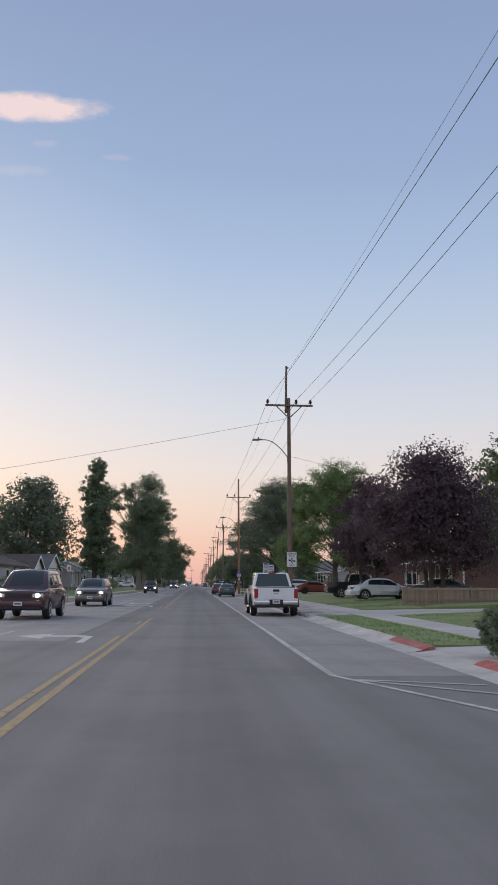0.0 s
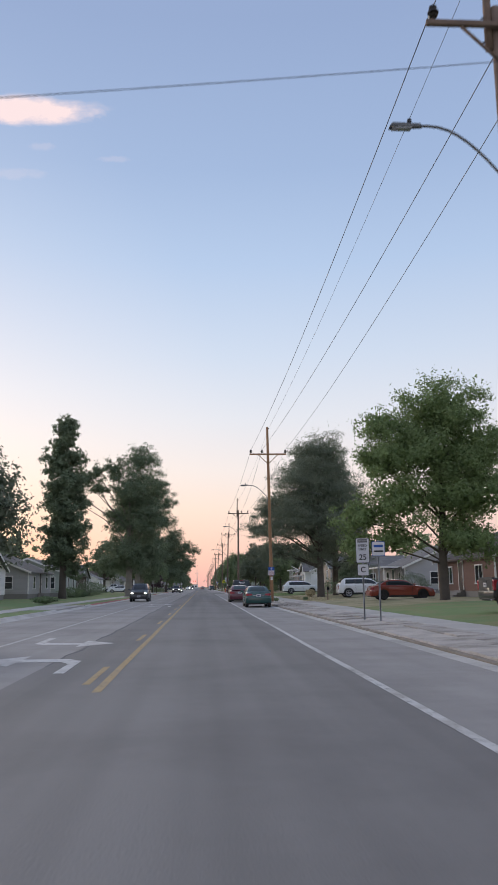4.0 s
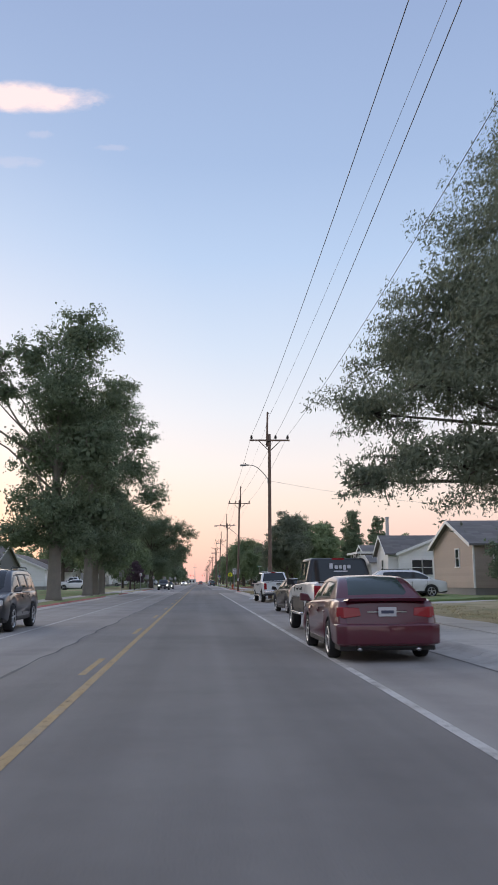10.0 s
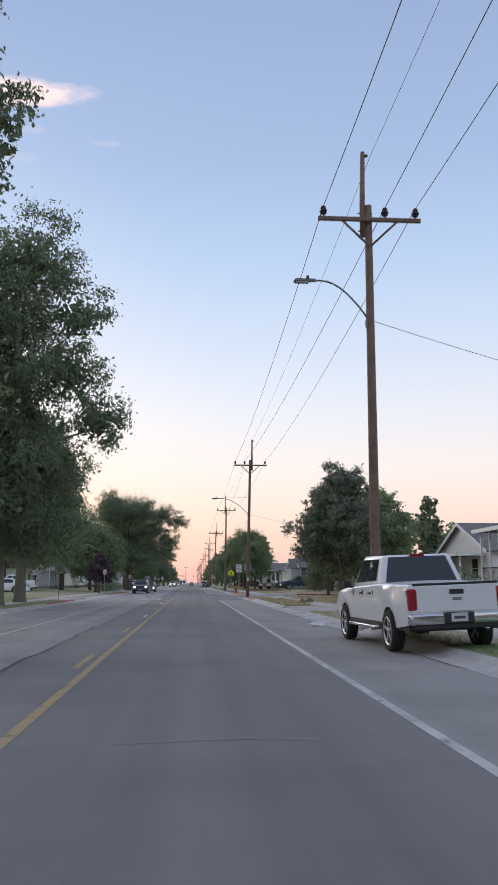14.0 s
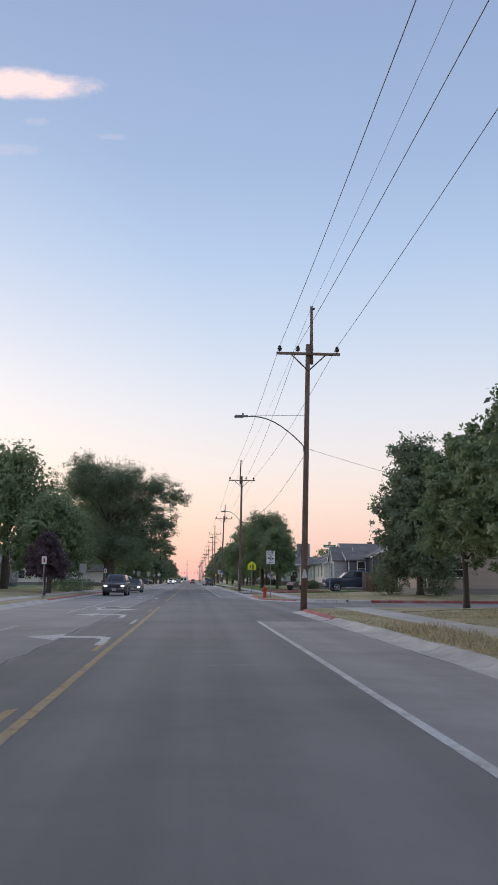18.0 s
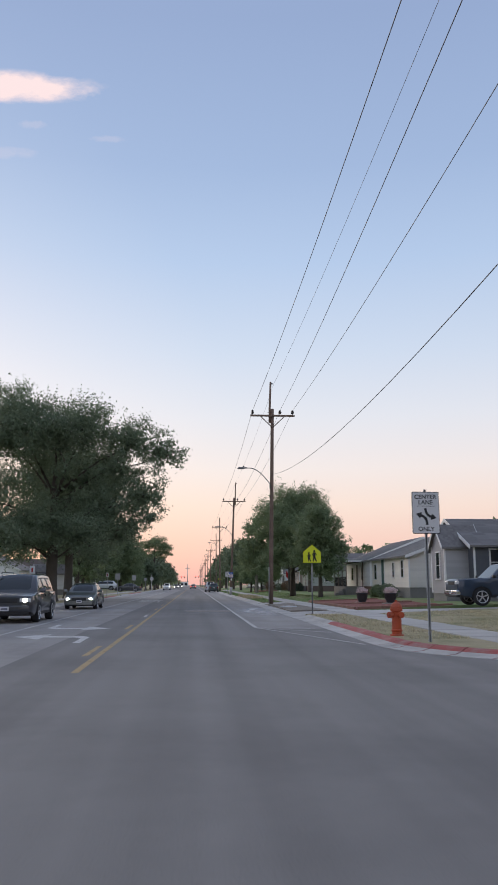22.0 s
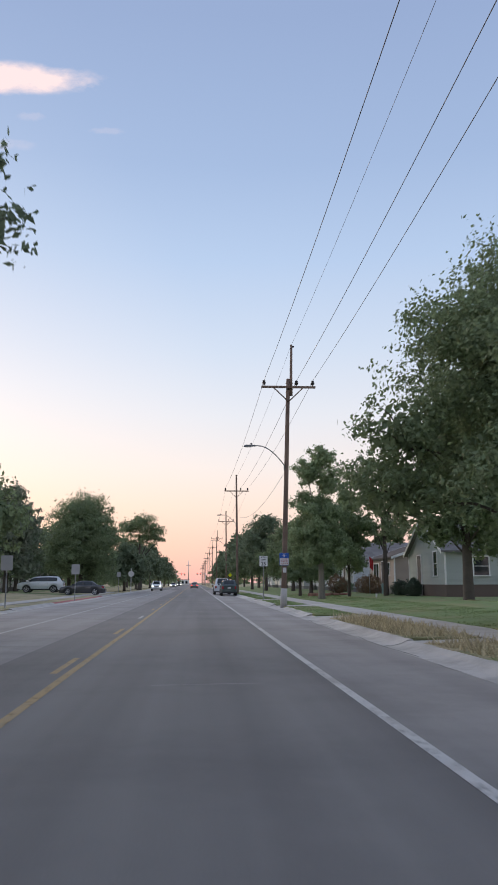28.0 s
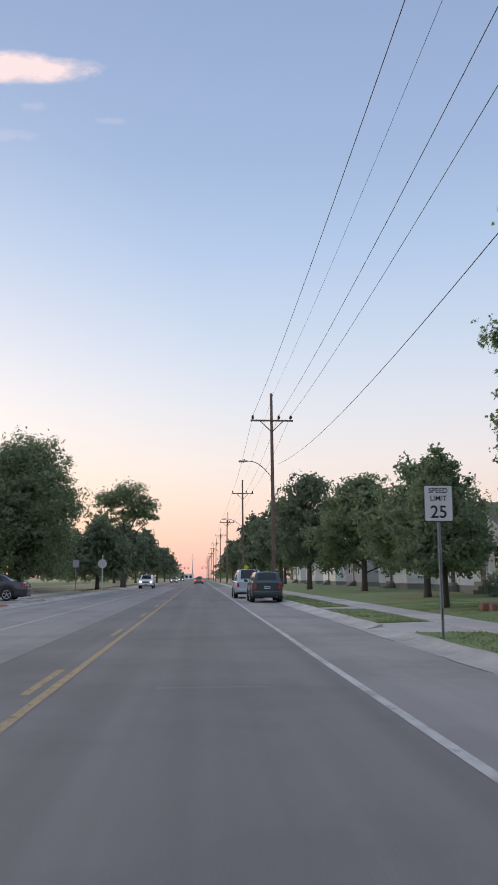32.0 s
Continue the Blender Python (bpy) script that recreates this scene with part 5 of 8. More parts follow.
    f = [(i * n + j, i * n + j + 1, (i + 1) * n + j + 1, (i + 1) * n + j) for i in range(len(rings) - 1) for j in range(n - 1)]
    f += [tuple(range(n)), tuple(range((len(rings) - 1) * n, len(rings) * n))[::-1]]
    body = link("body", v, f, mat, o)
    smooth_by_angle(body)
    box("underbody", -hw * 0.90, hw * 0.90, -half + 0.12, half - 0.12, sill - 0.05, sill + 0.14, PLASTIC, o)
    for c in (yf, yr):
        box("wheel_well", -hw * 0.93, hw * 0.93, c - ra, c + ra, sill + 0.1, r + ra - 0.01, PLASTIC, o)
    # cabin
    a0, a1, a2, a3 = cab
    zc, zd, wr, wc = cowl - 0.03, deck - 0.03, hw * roof_w, hw * 0.93
    wq = wc * (0.90 if not bed else 0.97)
    base = [(-wq, a3, zd), (wq, a3, zd), (wc, a0, zc), (-wc, a0, zc)]
    top = [(-wr * 0.94, a2, H - 0.03), (wr * 0.94, a2, H - 0.03), (wr, a1, H - 0.01), (-wr, a1, H - 0.01)]
    def shell(yy, s):
        """A point of the rounded greenhouse: along the car, and from the belt (0) over the side to the middle of the roof (1)."""
        k = (yy - a3) / (a0 - a3)
        zb = zd + (zc - zd) * k
        top_z = H - 0.035 * ((yy - (a1 + a2) / 2) / max(0.2, (a1 - a2) / 2)) ** 2 if a2 < yy < a1 else H - 0.035
        if yy > a1:
            top_z = zb + (top_z - zb) * (1 - ((yy - a1) / (a0 - a1)) ** 1.55)
        elif yy < a2:
            top_z = zb + (top_z - zb) * (1 - ((a2 - yy) / (a2 - a3)) ** 1.7)
        hh = top_z - zb
        bw = wc * (1 - 0.07 * max(0.0, 1 - k * 3.0) - 0.03 * max(0.0, k * 3.0 - 2))
        tw = bw + (wr - bw) * min(1.0, hh / (H - zb))
        if s <= 0.6:
            f_ = s / 0.6
            return Vector((bw + (tw - bw) * f_ ** 1.25, yy, zb + hh * 0.86 * f_))
        if s <= 0.75:
            f_ = (s - 0.6) / 0.15
            return Vector((tw * (1 - 0.15 * f_ ** 1.5), yy, zb + hh * (0.86 + 0.12 * math.sin(f_ * math.pi / 2))))
        f_ = (s - 0.75) / 0.25
        return Vector((tw * 0.85 * (1 - f_), yy, zb + hh * (0.98 + 0.02 * math.sin(f_ * math.pi / 2)) + 0.012 * f_))

    def patch(nm, y0, y1, s0, s1, sides, parent, m=None, ny=8, ns=6, off=0.010):
        """A pane bent to the greenhouse, a little proud of it."""
        v, f = [], []
        for j in range(ny + 1):
            yy = y0 + (y1 - y0) * j / ny
            line = [shell(yy, s0 + (s1 - s0) * k / ns) for k in range(ns + 1)]
            line = [Vector((p.x * sides, p.y, p.z)) for p in line] if sides else [Vector((-p.x, p.y, p.z)) for p in line] + line[-2::-1]
            v += line
        w_ = len(v) // (ny + 1)
        mid = Vector((0, (a0 + a3) / 2, zc - 0.3))
        out = []
        for j in range(ny + 1):
            for k in range(w_):
                a = v[min(j + 1, ny) * w_ + k] - v[max(j - 1, 0) * w_ + k]
                b = v[j * w_ + min(k + 1, w_ - 1)] - v[j * w_ + max(k - 1, 0)]
                nn = a.cross(b).normalized()
                p = v[j * w_ + k]
                nn = nn if nn.dot(p - mid) > 0 else -nn
                edge = j in (0, ny) or k in (0, w_ - 1)
                out.append(p + nn * (-0.004 if edge else off))
        f = [(j * w_ + k, j * w_ + k + 1, (j + 1) * w_ + k + 1, (j + 1) * w_ + k) for j in range(ny) for k in range(w_ - 1)]
        bm = bmesh.new()
        vs = [bm.verts.new(p) for p in out]
        fs = [bm.faces.new([vs[q] for q in t]) for t in f]
        bmesh.ops.recalc_face_normals(bm, faces=fs)
        return part(nm, bm, m or gm, parent, smooth=True)

    if bed:
        bm = bmesh.new()
        add_hull(bm, base, top, 0.08, 4)
        cabin = part("cabin", bm, cap or mat, o)
        smooth_by_angle(cabin, 40)
    else:
        st = [a3 + (a0 - a3) * (0.5 - 0.5 * math.cos(math.pi * k / 30)) for k in range(31)]
        levels = (0, 0.15, 0.3, 0.45, 0.6, 0.64, 0.68, 0.72, 0.75, 0.87, 1.0)
        v = []
        for yy in st:
            line = [shell(yy, s) for s in levels]
            v += [(p.x, p.y, p.z) for p in line] + [(-p.x, p.y, p.z) for p in line[-2::-1]]
        w_ = len(v) // len(st)
        cabin = link("cabin", v, [(j * w_ + k, (j + 1) * w_ + k, (j + 1) * w_ + k + 1, j * w_ + k + 1) for j in range(30) for k in range(w_ - 1)], cap or mat, o, smooth=True)

    def pane(nm, q, parent, inset=0.06, off=0.012, m=None, lab=""):
        q = [Vector(p) for p in q]
        c = sum(q, Vector()) / 4
        nrm = (q[1] - q[0]).cross(q[3] - q[0]).normalized()
        if nrm.dot(c - Vector((0, (a0 + a3) / 2, (zc + H) / 2))) < 0:
            nrm = -nrm
        p = [c + (k - c) * (1 - inset) for k in q]
        bm = bmesh.new()
        lo, hi = [bm.verts.new(k - nrm * 0.01) for k in p], [bm.verts.new(k + nrm * off) for k in p]
        fs = [bm.faces.new(lo[::-1]), bm.faces.new(hi)] + [bm.faces.new((lo[i], lo[(i + 1) % 4], hi[(i + 1) % 4], hi[i])) for i in range(4)]
        bmesh.ops.recalc_face_normals(bm, faces=fs)
        return part(nm, bm, m or gm, parent, lab)

    if bed:
        pane("windshield", [base[3], base[2], top[2], top[3]], o, 0.13)
        pane("rear_window", [base[0], base[1], top[1], top[0]], o, 0.15)
    else:
        patch("windshield", a1 - 0.02, a0 - 0.06 * (a0 - a1), 0.77, 1.0, 0, o)
        patch("rear_window", a3 + 0.10 * (a2 - a3), a2 + 0.02, 0.78, 1.0, 0, o)
    for s, (b0, b1, t0, t1) in ((1, (base[1], base[2], top[1], top[2])), (-1, (base[0], base[3], top[0], top[3]))):
        B0, B1, T0, T1 = (Vector(k) for k in (b0, b1, t0, t1))
        lo, hi = 0.12, 0.93
        if not bed:
            ya, yb = a3 + (0.62 * (a2 - a3) if lean else 0.9 * (a2 - a3)), a0 - 0.22 * (a0 - a1)
            patch("window_surround", ya - 0.05, yb + 0.06, 0.06, 0.59, s, o, PLASTIC, 14, 6, 0.004)
            for k in range(panes):
                q0, q1 = ya + (yb - ya) * k / panes + 0.03, ya + (yb - ya) * (k + 1) / panes - 0.03
                patch("side_window", q0, q1, 0.10, 0.55, s, o)
        for k in range(panes if bed else 0):
            f0, f1 = lo + (hi - lo) * k / panes + 0.015, lo + (hi - lo) * (k + 1) / panes - 0.015
            q = [B0.lerp(B1, f0).lerp(T0.lerp(T1, f0), 0.16), B0.lerp(B1, f1).lerp(T0.lerp(T1, f1), 0.16), B0.lerp(B1, f1).lerp(T0.lerp(T1, f1), 0.88), B0.lerp(B1, f0).lerp(T0.lerp(T1, f0), 0.88)]
            pane("side_window", q, o, 0.02, 0.012)
        ym = a0 - 0.15
        bm = bmesh.new()
        add_hull(bm, [(s * (hw + 0.20), ym - 0.05, cowl + 0.0), (s * (hw + 0.20), ym + 0.09, cowl + 0.02), (s * (hw - 0.06), ym + 0.07, cowl - 0.02), (s * (hw - 0.06), ym - 0.03, cowl - 0.02)],
                 [(s * (hw + 0.19), ym - 0.05, cowl + 0.17), (s * (hw + 0.19), ym + 0.06, cowl + 0.15), (s * (hw + 0.02), ym + 0.06, cowl + 0.13), (s * (hw + 0.02), ym - 0.04, cowl + 0.14)], 0.03)
        part("mirror", bm, PLASTIC if bed else mat, o)
        for k in range(panes):
            hy = a3 + (a0 - a3) * (0.2 + 0.62 * k / max(1, panes)) + 0.12
            box("door_handle", s * hw - 0.012, s * hw + 0.03, hy - 0.09, hy + 0.09, belt - 0.14, belt - 0.10, mat if not bed else PLASTIC, o, bevel=0.008)
        for k in range(panes + 1):
            hy = a3 + (a0 - a3) * (0.15 + 0.75 * k / panes)
            if abs(hy - yr) > ra * 0.4:
                box("door_seam", s * hw * 0.97 - 0.016, s * hw * 0.97 + 0.016 + (0.02 * hw if s > 0 else -0.0), hy - 0.006, hy + 0.006, sill + 0.14, belt - 0.06, PLASTIC, o)
        box("sill_trim", min(s * hw * 0.93, s * hw * 0.985), max(s * hw * 0.93, s * hw * 0.985), yr + ra + 0.02, yf - ra - 0.02, sill - 0.02, sill + 0.08, lower or PLASTIC, o, bevel=0.01)
        if lower:
            box("lower_panel", min(s * hw * 0.95, s * (hw + 0.008)), max(s * hw * 0.95, s * (hw + 0.008)), yr + ra, yf - ra, sill + 0.06, sill + 0.38, lower, o, bevel=0.01)
            box("chrome_strip", min(s * hw * 0.95, s * (hw + 0.014)), max(s * hw * 0.95, s * (hw + 0.014)), yr + ra, yf - ra, sill + 0.38, sill + 0.41, CHROME, o)
            box("lower_panel", min(s * hw * 0.93, s * (hw + 0.004)), max(s * hw * 0.93, s * (hw + 0.004)), -half + 0.2, yr - ra, sill + 0.10, sill + 0.38, lower, o, bevel=0.01)
        if flare:
            for c in (yf, yr):
                bm = bmesh.new()
                for k in range(9):
                    an = math.pi * (k / 8)
                    an2 = math.pi * ((k + 1) / 8)
                    if k == 8:
                        break
                    q = [(c + rr * math.cos(t), r + rr * math.sin(t)) for rr, t in ((ra - 0.02, an), (ra + 0.12, an), (ra + 0.12, an2), (ra - 0.02, an2))]
                    add_hull(bm, [(s * hw * 0.95, a, b) for a, b in q], [(s * (hw + 0.06), a, b) for a, b in q])
                bmesh.ops.remove_doubles(bm, verts=bm.verts, dist=0.003)
                part("fender_flare", bm, flare, o)
        # lamps
        tz = tail_z or (tail - tail_size[1] - 0.08)
        tx0, tx1 = hw * 0.90 - tail_size[0], hw * (0.93 if bed else 0.915)
        yt = -half + (0.03 if lean else 0.0) + lean * (tz + tail_size[1] * 0.5 - 0.6)
        bm = bmesh.new()
        if bed:
            add_box(bm, min(s * tx0, s * tx1), max(s * tx0, s * tx1), -half - 0.018, -half + 0.16, tz, tz + tail_size[1], 0.025, 2)
        else:  # a lamp that sweeps round the corner and narrows inwards
            t1, hh = tz + tail_size[1], tail_size[1]
            low = [(tx0, yt - 0.03, tz + 0.2 * hh), (tx1 * 0.90, yt - 0.035, tz), (tx1 + 0.025, yt + 0.10, tz + 0.1 * hh), (tx1 + 0.035, yt + 0.30, tz + 0.45 * hh), (tx0, yt + 0.1, tz + 0.35 * hh)]
            high = [(tx0 + 0.02, yt - 0.006, t1 - 0.1 * hh), (tx1 * 0.90, yt - 0.008, t1), (tx1 + 0.01, yt + 0.11, t1), (tx1 + 0.02, yt + 0.32, t1 - 0.1 * hh), (tx0 + 0.02, yt + 0.12, t1 - 0.1 * hh)]
            add_hull(bm, [(s * a, b, d) for a, b, d in low], [(s * a, b, d) for a, b, d in high], 0.012, 2)
        part("tail_light", bm, TAIL_ON if group == "cars driving ahead" else TAIL, o)
        hz = nose - 0.20
        bm = bmesh.new()
        add_box(bm, min(s * hw * 0.50, s * hw * 0.90), max(s * hw * 0.50, s * hw * 0.90), half - 0.22, half + 0.012, hz, hz + 0.15, 0.03, 2)
        hl = part("headlight", bm, CLEAR, o)
        if lit:
            bm = bmesh.new()
            add_lathe(bm, [(0, 0.072), (0.012, 0.066)], "x", 14)
            bmesh.ops.transform(bm, matrix=pose(s * hw * 0.70, half + 0.014, hz + 0.075, 0, 0, 90), verts=bm.verts)
            part("bulb", bm, HEAD_ON, hl, "lit headlight bulb")
        for c in (yf, yr):
            wx = s * (hw - 0.115)
            ty, rm, dr = wheel_parts(round(r, 3), 0.22 if r < 0.36 else 0.27, rim)
            wob = new("wheel")
            wob.parent = o
            wob.location = (wx, c, r)
            for nm, me in (("tyre", ty), ("rim", rm), ("brake_drum", dr)):
                k = new(nm, me)
                k.parent = wob
    # bumpers, plates, grille
    bmat = bumper or mat
    bz = sill + 0.02
    for s, nm in ((-1, "rear_bumper"), (1, "front_bumper")):
        bm = bmesh.new()
        pr = 0.07 if bumper else 0.028
        y0, y1 = (-half - pr, -half + 0.16) if s < 0 else (half - 0.16, half + pr)
        bw = hw * (0.93 if bumper else 0.86)
        if lean and s < 0 and name != "hatchback":  # a rounded bumper that wraps the corners
            ring = [(-1.0, 0.36), (-0.985, 0.02), (-0.80, -0.085), (0.0, -0.115), (0.80, -0.085), (0.985, 0.02), (1.0, 0.36)]
            add_hull(bm, [(a * hw * 0.99, -half + b + 0.012, bz + 0.03) for a, b in ring], [(a * hw, -half + b, bz + 0.37) for a, b in ring], 0.035, 3)
        elif lean:
            add_box(bm, -bw * 0.84, bw * 0.84, y0 + 0.014, y1, bz + 0.24, bz + 0.275, 0.01, 1)
        else:
            add_box(bm, -bw, bw, y0, y1, bz + 0.05, bz + (0.30 if not bumper else 0.26), 0.05, 3)
        ob = part(nm, bm, bmat, o)
        smooth_by_angle(ob, 40)
        if bed and bumper and s < 0:
            box("bumper_step", -hw * 0.30, hw * 0.30, y0 - 0.008, y1 - 0.02, bz + 0.06, bz + 0.268, PLASTIC, o, "black rubber bumper step", bevel=0.02)
        box("bumper_lip", -hw * (0.58 if lean else 0.82), hw * (0.58 if lean else 0.82), y0 + 0.03, y1 - 0.03, bz - 0.03, bz + (0.03 if lean else 0.07), PLASTIC, o, bevel=0.012)
        pz = bz + 0.10 if (s > 0 or bumper) else tail - (0.25 if lean else 0.34)
        py = -half - 0.085 if (s < 0 and bumper) else (-half + (0.012 if lean else -0.03) + lean * (pz - 0.6) if s < 0 else half + 0.065)
        pl = box("number_plate", -0.155, 0.155, py - 0.008, py + 0.008, pz, pz + 0.155, PLATE, o, "plain white number plate")
        box("plate_bar", -0.11, 0.11, py + s * 0.012 - 0.003, py + s * 0.012 + 0.003, pz + 0.05, pz + 0.10, PLATE_INK, pl)
    box("grille", -hw * 0.44, hw * 0.44, half - 0.1, half + 0.016, nose - 0.22, nose - 0.07, PLASTIC, o, bevel=0.02)
    if bed:
        box("tailgate", -hw * 0.80, hw * 0.80, -half - 0.014, -half + 0.02, sill + 0.30, tail - 0.03, mat, o, bevel=0.012)
        box("gate_cap", -hw * 0.82, hw * 0.82, -half - 0.012, -half + 0.09, tail - 0.03, tail + 0.015, PLASTIC, o, bevel=0.01)
        box("gate_handle", -0.14, 0.14, -half - 0.035, -half, tail - 0.20, tail - 0.11, PLASTIC, o, bevel=0.01)
        box("emblem", -0.09, 0.09, -half - 0.03, -half, tail - 0.31, tail - 0.26, CHROME, o, "small plain maker's badge", bevel=0.01)
        box("brake_light", -0.16, 0.16, a2 - 0.03, a2 + 0.05, H - 0.075, H - 0.025, TAIL, o)
        box("bed_floor", -hw * 0.84, hw * 0.84, -half + 0.12, a3 - 0.07, tail - 0.46, tail - 0.40, PLASTIC, o)
        for s in (-1, 1):
            tube("running_board", [(s * hw * 0.99, yr + ra + 0.15, sill - 0.02), (s * (hw + 0.06), yr + ra + 0.3, sill - 0.04), (s * (hw + 0.06), yf - ra - 0.3, sill - 0.04), (s * hw * 0.99, yf - ra - 0.15, sill - 0.02)], 0.035, CHROME if bumper else PLASTIC, o)
    else:
        if lean and not spoiler or name == "sedan":
            ly = -half + 0.03 + lean * (tail - 0.17 - 0.6)
            box("boot_trim", -0.34, 0.34, ly - 0.022, ly + 0.02, tail - 0.19, tail - 0.155, CHROME, o, bevel=0.006)
        box("boot_seam", -hw * 0.72, hw * 0.72, -half - 0.006, -half + 0.01, sill + 0.30, sill + 0.31, PLASTIC, o)
    if spoiler and name == "sedan":
        bm = bmesh.new()
        add_hull(bm, [(-hw * 0.76, -half + 0.06, tail + 0.005), (hw * 0.76, -half + 0.06, tail + 0.005), (hw * 0.8, -half + 0.32, tail + 0.01), (-hw * 0.8, -half + 0.32, tail + 0.01)],
                 [(-hw * 0.74, -half + 0.02, tail + 0.055), (hw * 0.74, -half + 0.02, tail + 0.055), (hw * 0.78, -half + 0.28, tail + 0.035), (-hw * 0.78, -half + 0.28, tail + 0.035)], 0.008)
        part("spoiler", bm, mat, o)
    elif spoiler:
        bm = bmesh.new()
        add_hull(bm, [(-wr * 0.98, a2 - 0.20, H - 0.075), (wr * 0.98, a2 - 0.20, H - 0.075), (wr, a2 + 0.1, H - 0.03), (-wr, a2 + 0.1, H - 0.03)], [(-wr * 0.96, a2 - 0.20, H - 0.045), (wr * 0.96, a2 - 0.20, H - 0.045), (wr, a2 + 0.1, H + 0.005), (-wr, a2 + 0.1, H + 0.005)], 0.01)
        part("spoiler", bm, mat, o)
    if rack:
        for s in (-1, 1):
            tube("roof_rail", [(s * wr * 0.9, a2 + 0.1, H), (s * wr * 0.9, a2 + 0.2, H + 0.05), (s * wr * 0.9, a1 - 0.15, H + 0.05), (s * wr * 0.9, a1 - 0.05, H)], 0.018, PLASTIC, o, sides=6)
    ex = sill - 0.02
    for s in ((-1, 1) if spoiler or name == "sedan" else (1,)):
        tube("exhaust", [(s * hw * 0.55, -half + 0.3, ex), (s * hw * 0.55, -half - 0.03, ex)], 0.035, CHROME, o)
    return o


PICK = dict(category="pickup truck", L=5.3, W=2.0, H=1.88, wb=3.1, r=0.38, belt=1.18, nose=1.05, cowl=1.18, deck=1.24, tail=1.24, sill=0.42, tail_size=(0.15, 0.40), roof_w=0.78, bed=True)
SUV = dict(category="suv", L=4.7, W=1.84, H=1.70, wb=2.75, r=0.365, belt=1.08, nose=0.94, cowl=1.10, deck=1.12, tail=1.08, sill=0.32, cab=(1.42, 0.50, -1.75, -2.24), roof_w=0.72, panes=3, tail_size=(0.22, 0.30), rack=True)
SEDAN = dict(category="car", L=4.7, W=1.80, H=1.45, wb=2.75, r=0.325, deck=1.0, tail=0.94, cab=(1.05, 0.25, -0.85, -1.62), roof_w=0.70, lean=0.32, blunt=0.22)

car("pickup_truck", 3.45, 37.35, 0, WHITE_P, "white single-cab pickup with black fender flares parked at kerb", **{**PICK, "cab": (0.95, 0.30, -0.70, -0.95)}, flare=PLASTIC, bumper=CHROME, panes=1, glass_mat=GLASS_PALE, axle=0.08)
car("sedan", 3.37, 90.4, 0, GREEN_P, "teal green two-door coupe with red tail lights at kerb", **{**SEDAN, "L": 4.4, "W": 1.70, "H": 1.38, "wb": 2.62, "cab": (0.9, 0.10, -0.80, -1.48)}, panes=1, tail_size=(0.36, 0.15), tail_z=0.74, glass_mat=GLASS_PALE)
car("sedan", 2.98, 108.4, 0, MAROON_P, "maroon four-door sedan with dual exhausts at kerb", **{**SEDAN, "L": 4.75, "deck": 1.04, "tail": 1.0, "cab": (1.05, 0.2, -0.95, -1.72)}, tail_size=(0.36, 0.19), tail_z=0.72, spoiler=True, glass_mat=GLASS_PALE)
gmc = car("pickup_truck", 3.50, 114.75, 0, WHITE_P, "old two-tone white and black lifted pickup at kerb", **{**PICK, "L": 5.5, "H": 1.98, "wb": 3.43, "r": 0.42, "belt": 1.26, "nose": 1.12, "cowl": 1.26, "deck": 1.32, "tail": 1.32, "sill": 0.55, "cab": (1.15, 0.5, -0.75, -0.95)}, lower=PLASTIC, cap=BLACK_P, bumper=CHROME)
for k, (bx, bz, bw, bh) in enumerate([(-0.20, 1.74, 0.10, 0.15), (-0.06, 1.71, 0.09, 0.10), (0.05, 1.71, 0.08, 0.10), (0.16, 1.70, 0.08, 0.13), (0.28, 1.72, 0.09, 0.10), (0.05, 1.60, 0.36, 0.035)]):
    bm = bmesh.new()
    add_box(bm, -bw / 2, bw / 2, -0.004, 0.004, -bh / 2, bh / 2, 0.02 if bh > 0.05 else 0, 2)
    ob = part("lettering_bar", bm, PLATE, gmc, "plain white bar of window lettering")
    ob.matrix_local = pose(bx, -0.95 + 0.2 * (bz - 1.29) / 0.66 - 0.026, bz, -16.5, 0, 0)
hatch = car("hatchback", 4.25, 128.55, 4.5, BLACK_P, "dented black five-door hatchback parked half on verge", category="car", L=4.46, W=1.76, H=1.47, wb=2.64, r=0.325, belt=0.98, nose=0.78, cowl=0.98, deck=1.02, tail=1.00, cab=(1.15, 0.25, -1.35, -2.06), roof_w=0.66, tail_size=(0.24, 0.12), tail_z=0.88, spoiler=True, panes=2, lean=0.26, z=0.02, roll=-1.5, blunt=0.27)
for lamp in hatch.children:
    if lamp.name.startswith("tail_light"):
        lamp.data.materials[0] = LAMP_PALE
plates = [c for c in hatch.children_recursive if c.name.startswith(("number_plate", "plate_bar"))]
for lamp in plates:
    bpy.data.objects.remove(lamp)
bm = bmesh.new()
add_lathe(bm, [(-0.012, 0.062), (0.012, 0.058)], "x", 16)
badge = part("emblem", bm, CHROME, hatch, "small round plain badge")
badge.matrix_local = pose(0.0, -2.155, 0.93, 12, 0, 90)
for sx in (-1, 1):
    box("reflector", min(sx * 0.42, sx * 0.64), max(sx * 0.42, sx * 0.64), -2.262, -2.20, 0.50, 0.55, TAIL, hatch)
# blue reflection in the rear glass, put in as a flat coloured plate
st = box("window_sticker", -0.12, 0.12, -0.006, 0.006, -0.05, 0.05, surface("pale_blue_reflection", (0.16, 0.36, 0.62), 0.4, var=0.2, bump=0), hatch, "pale blue reflection painted as a patch on the rear window")
st.matrix_local = pose(0.28, -1.865, 1.19, -42, 0, 0)
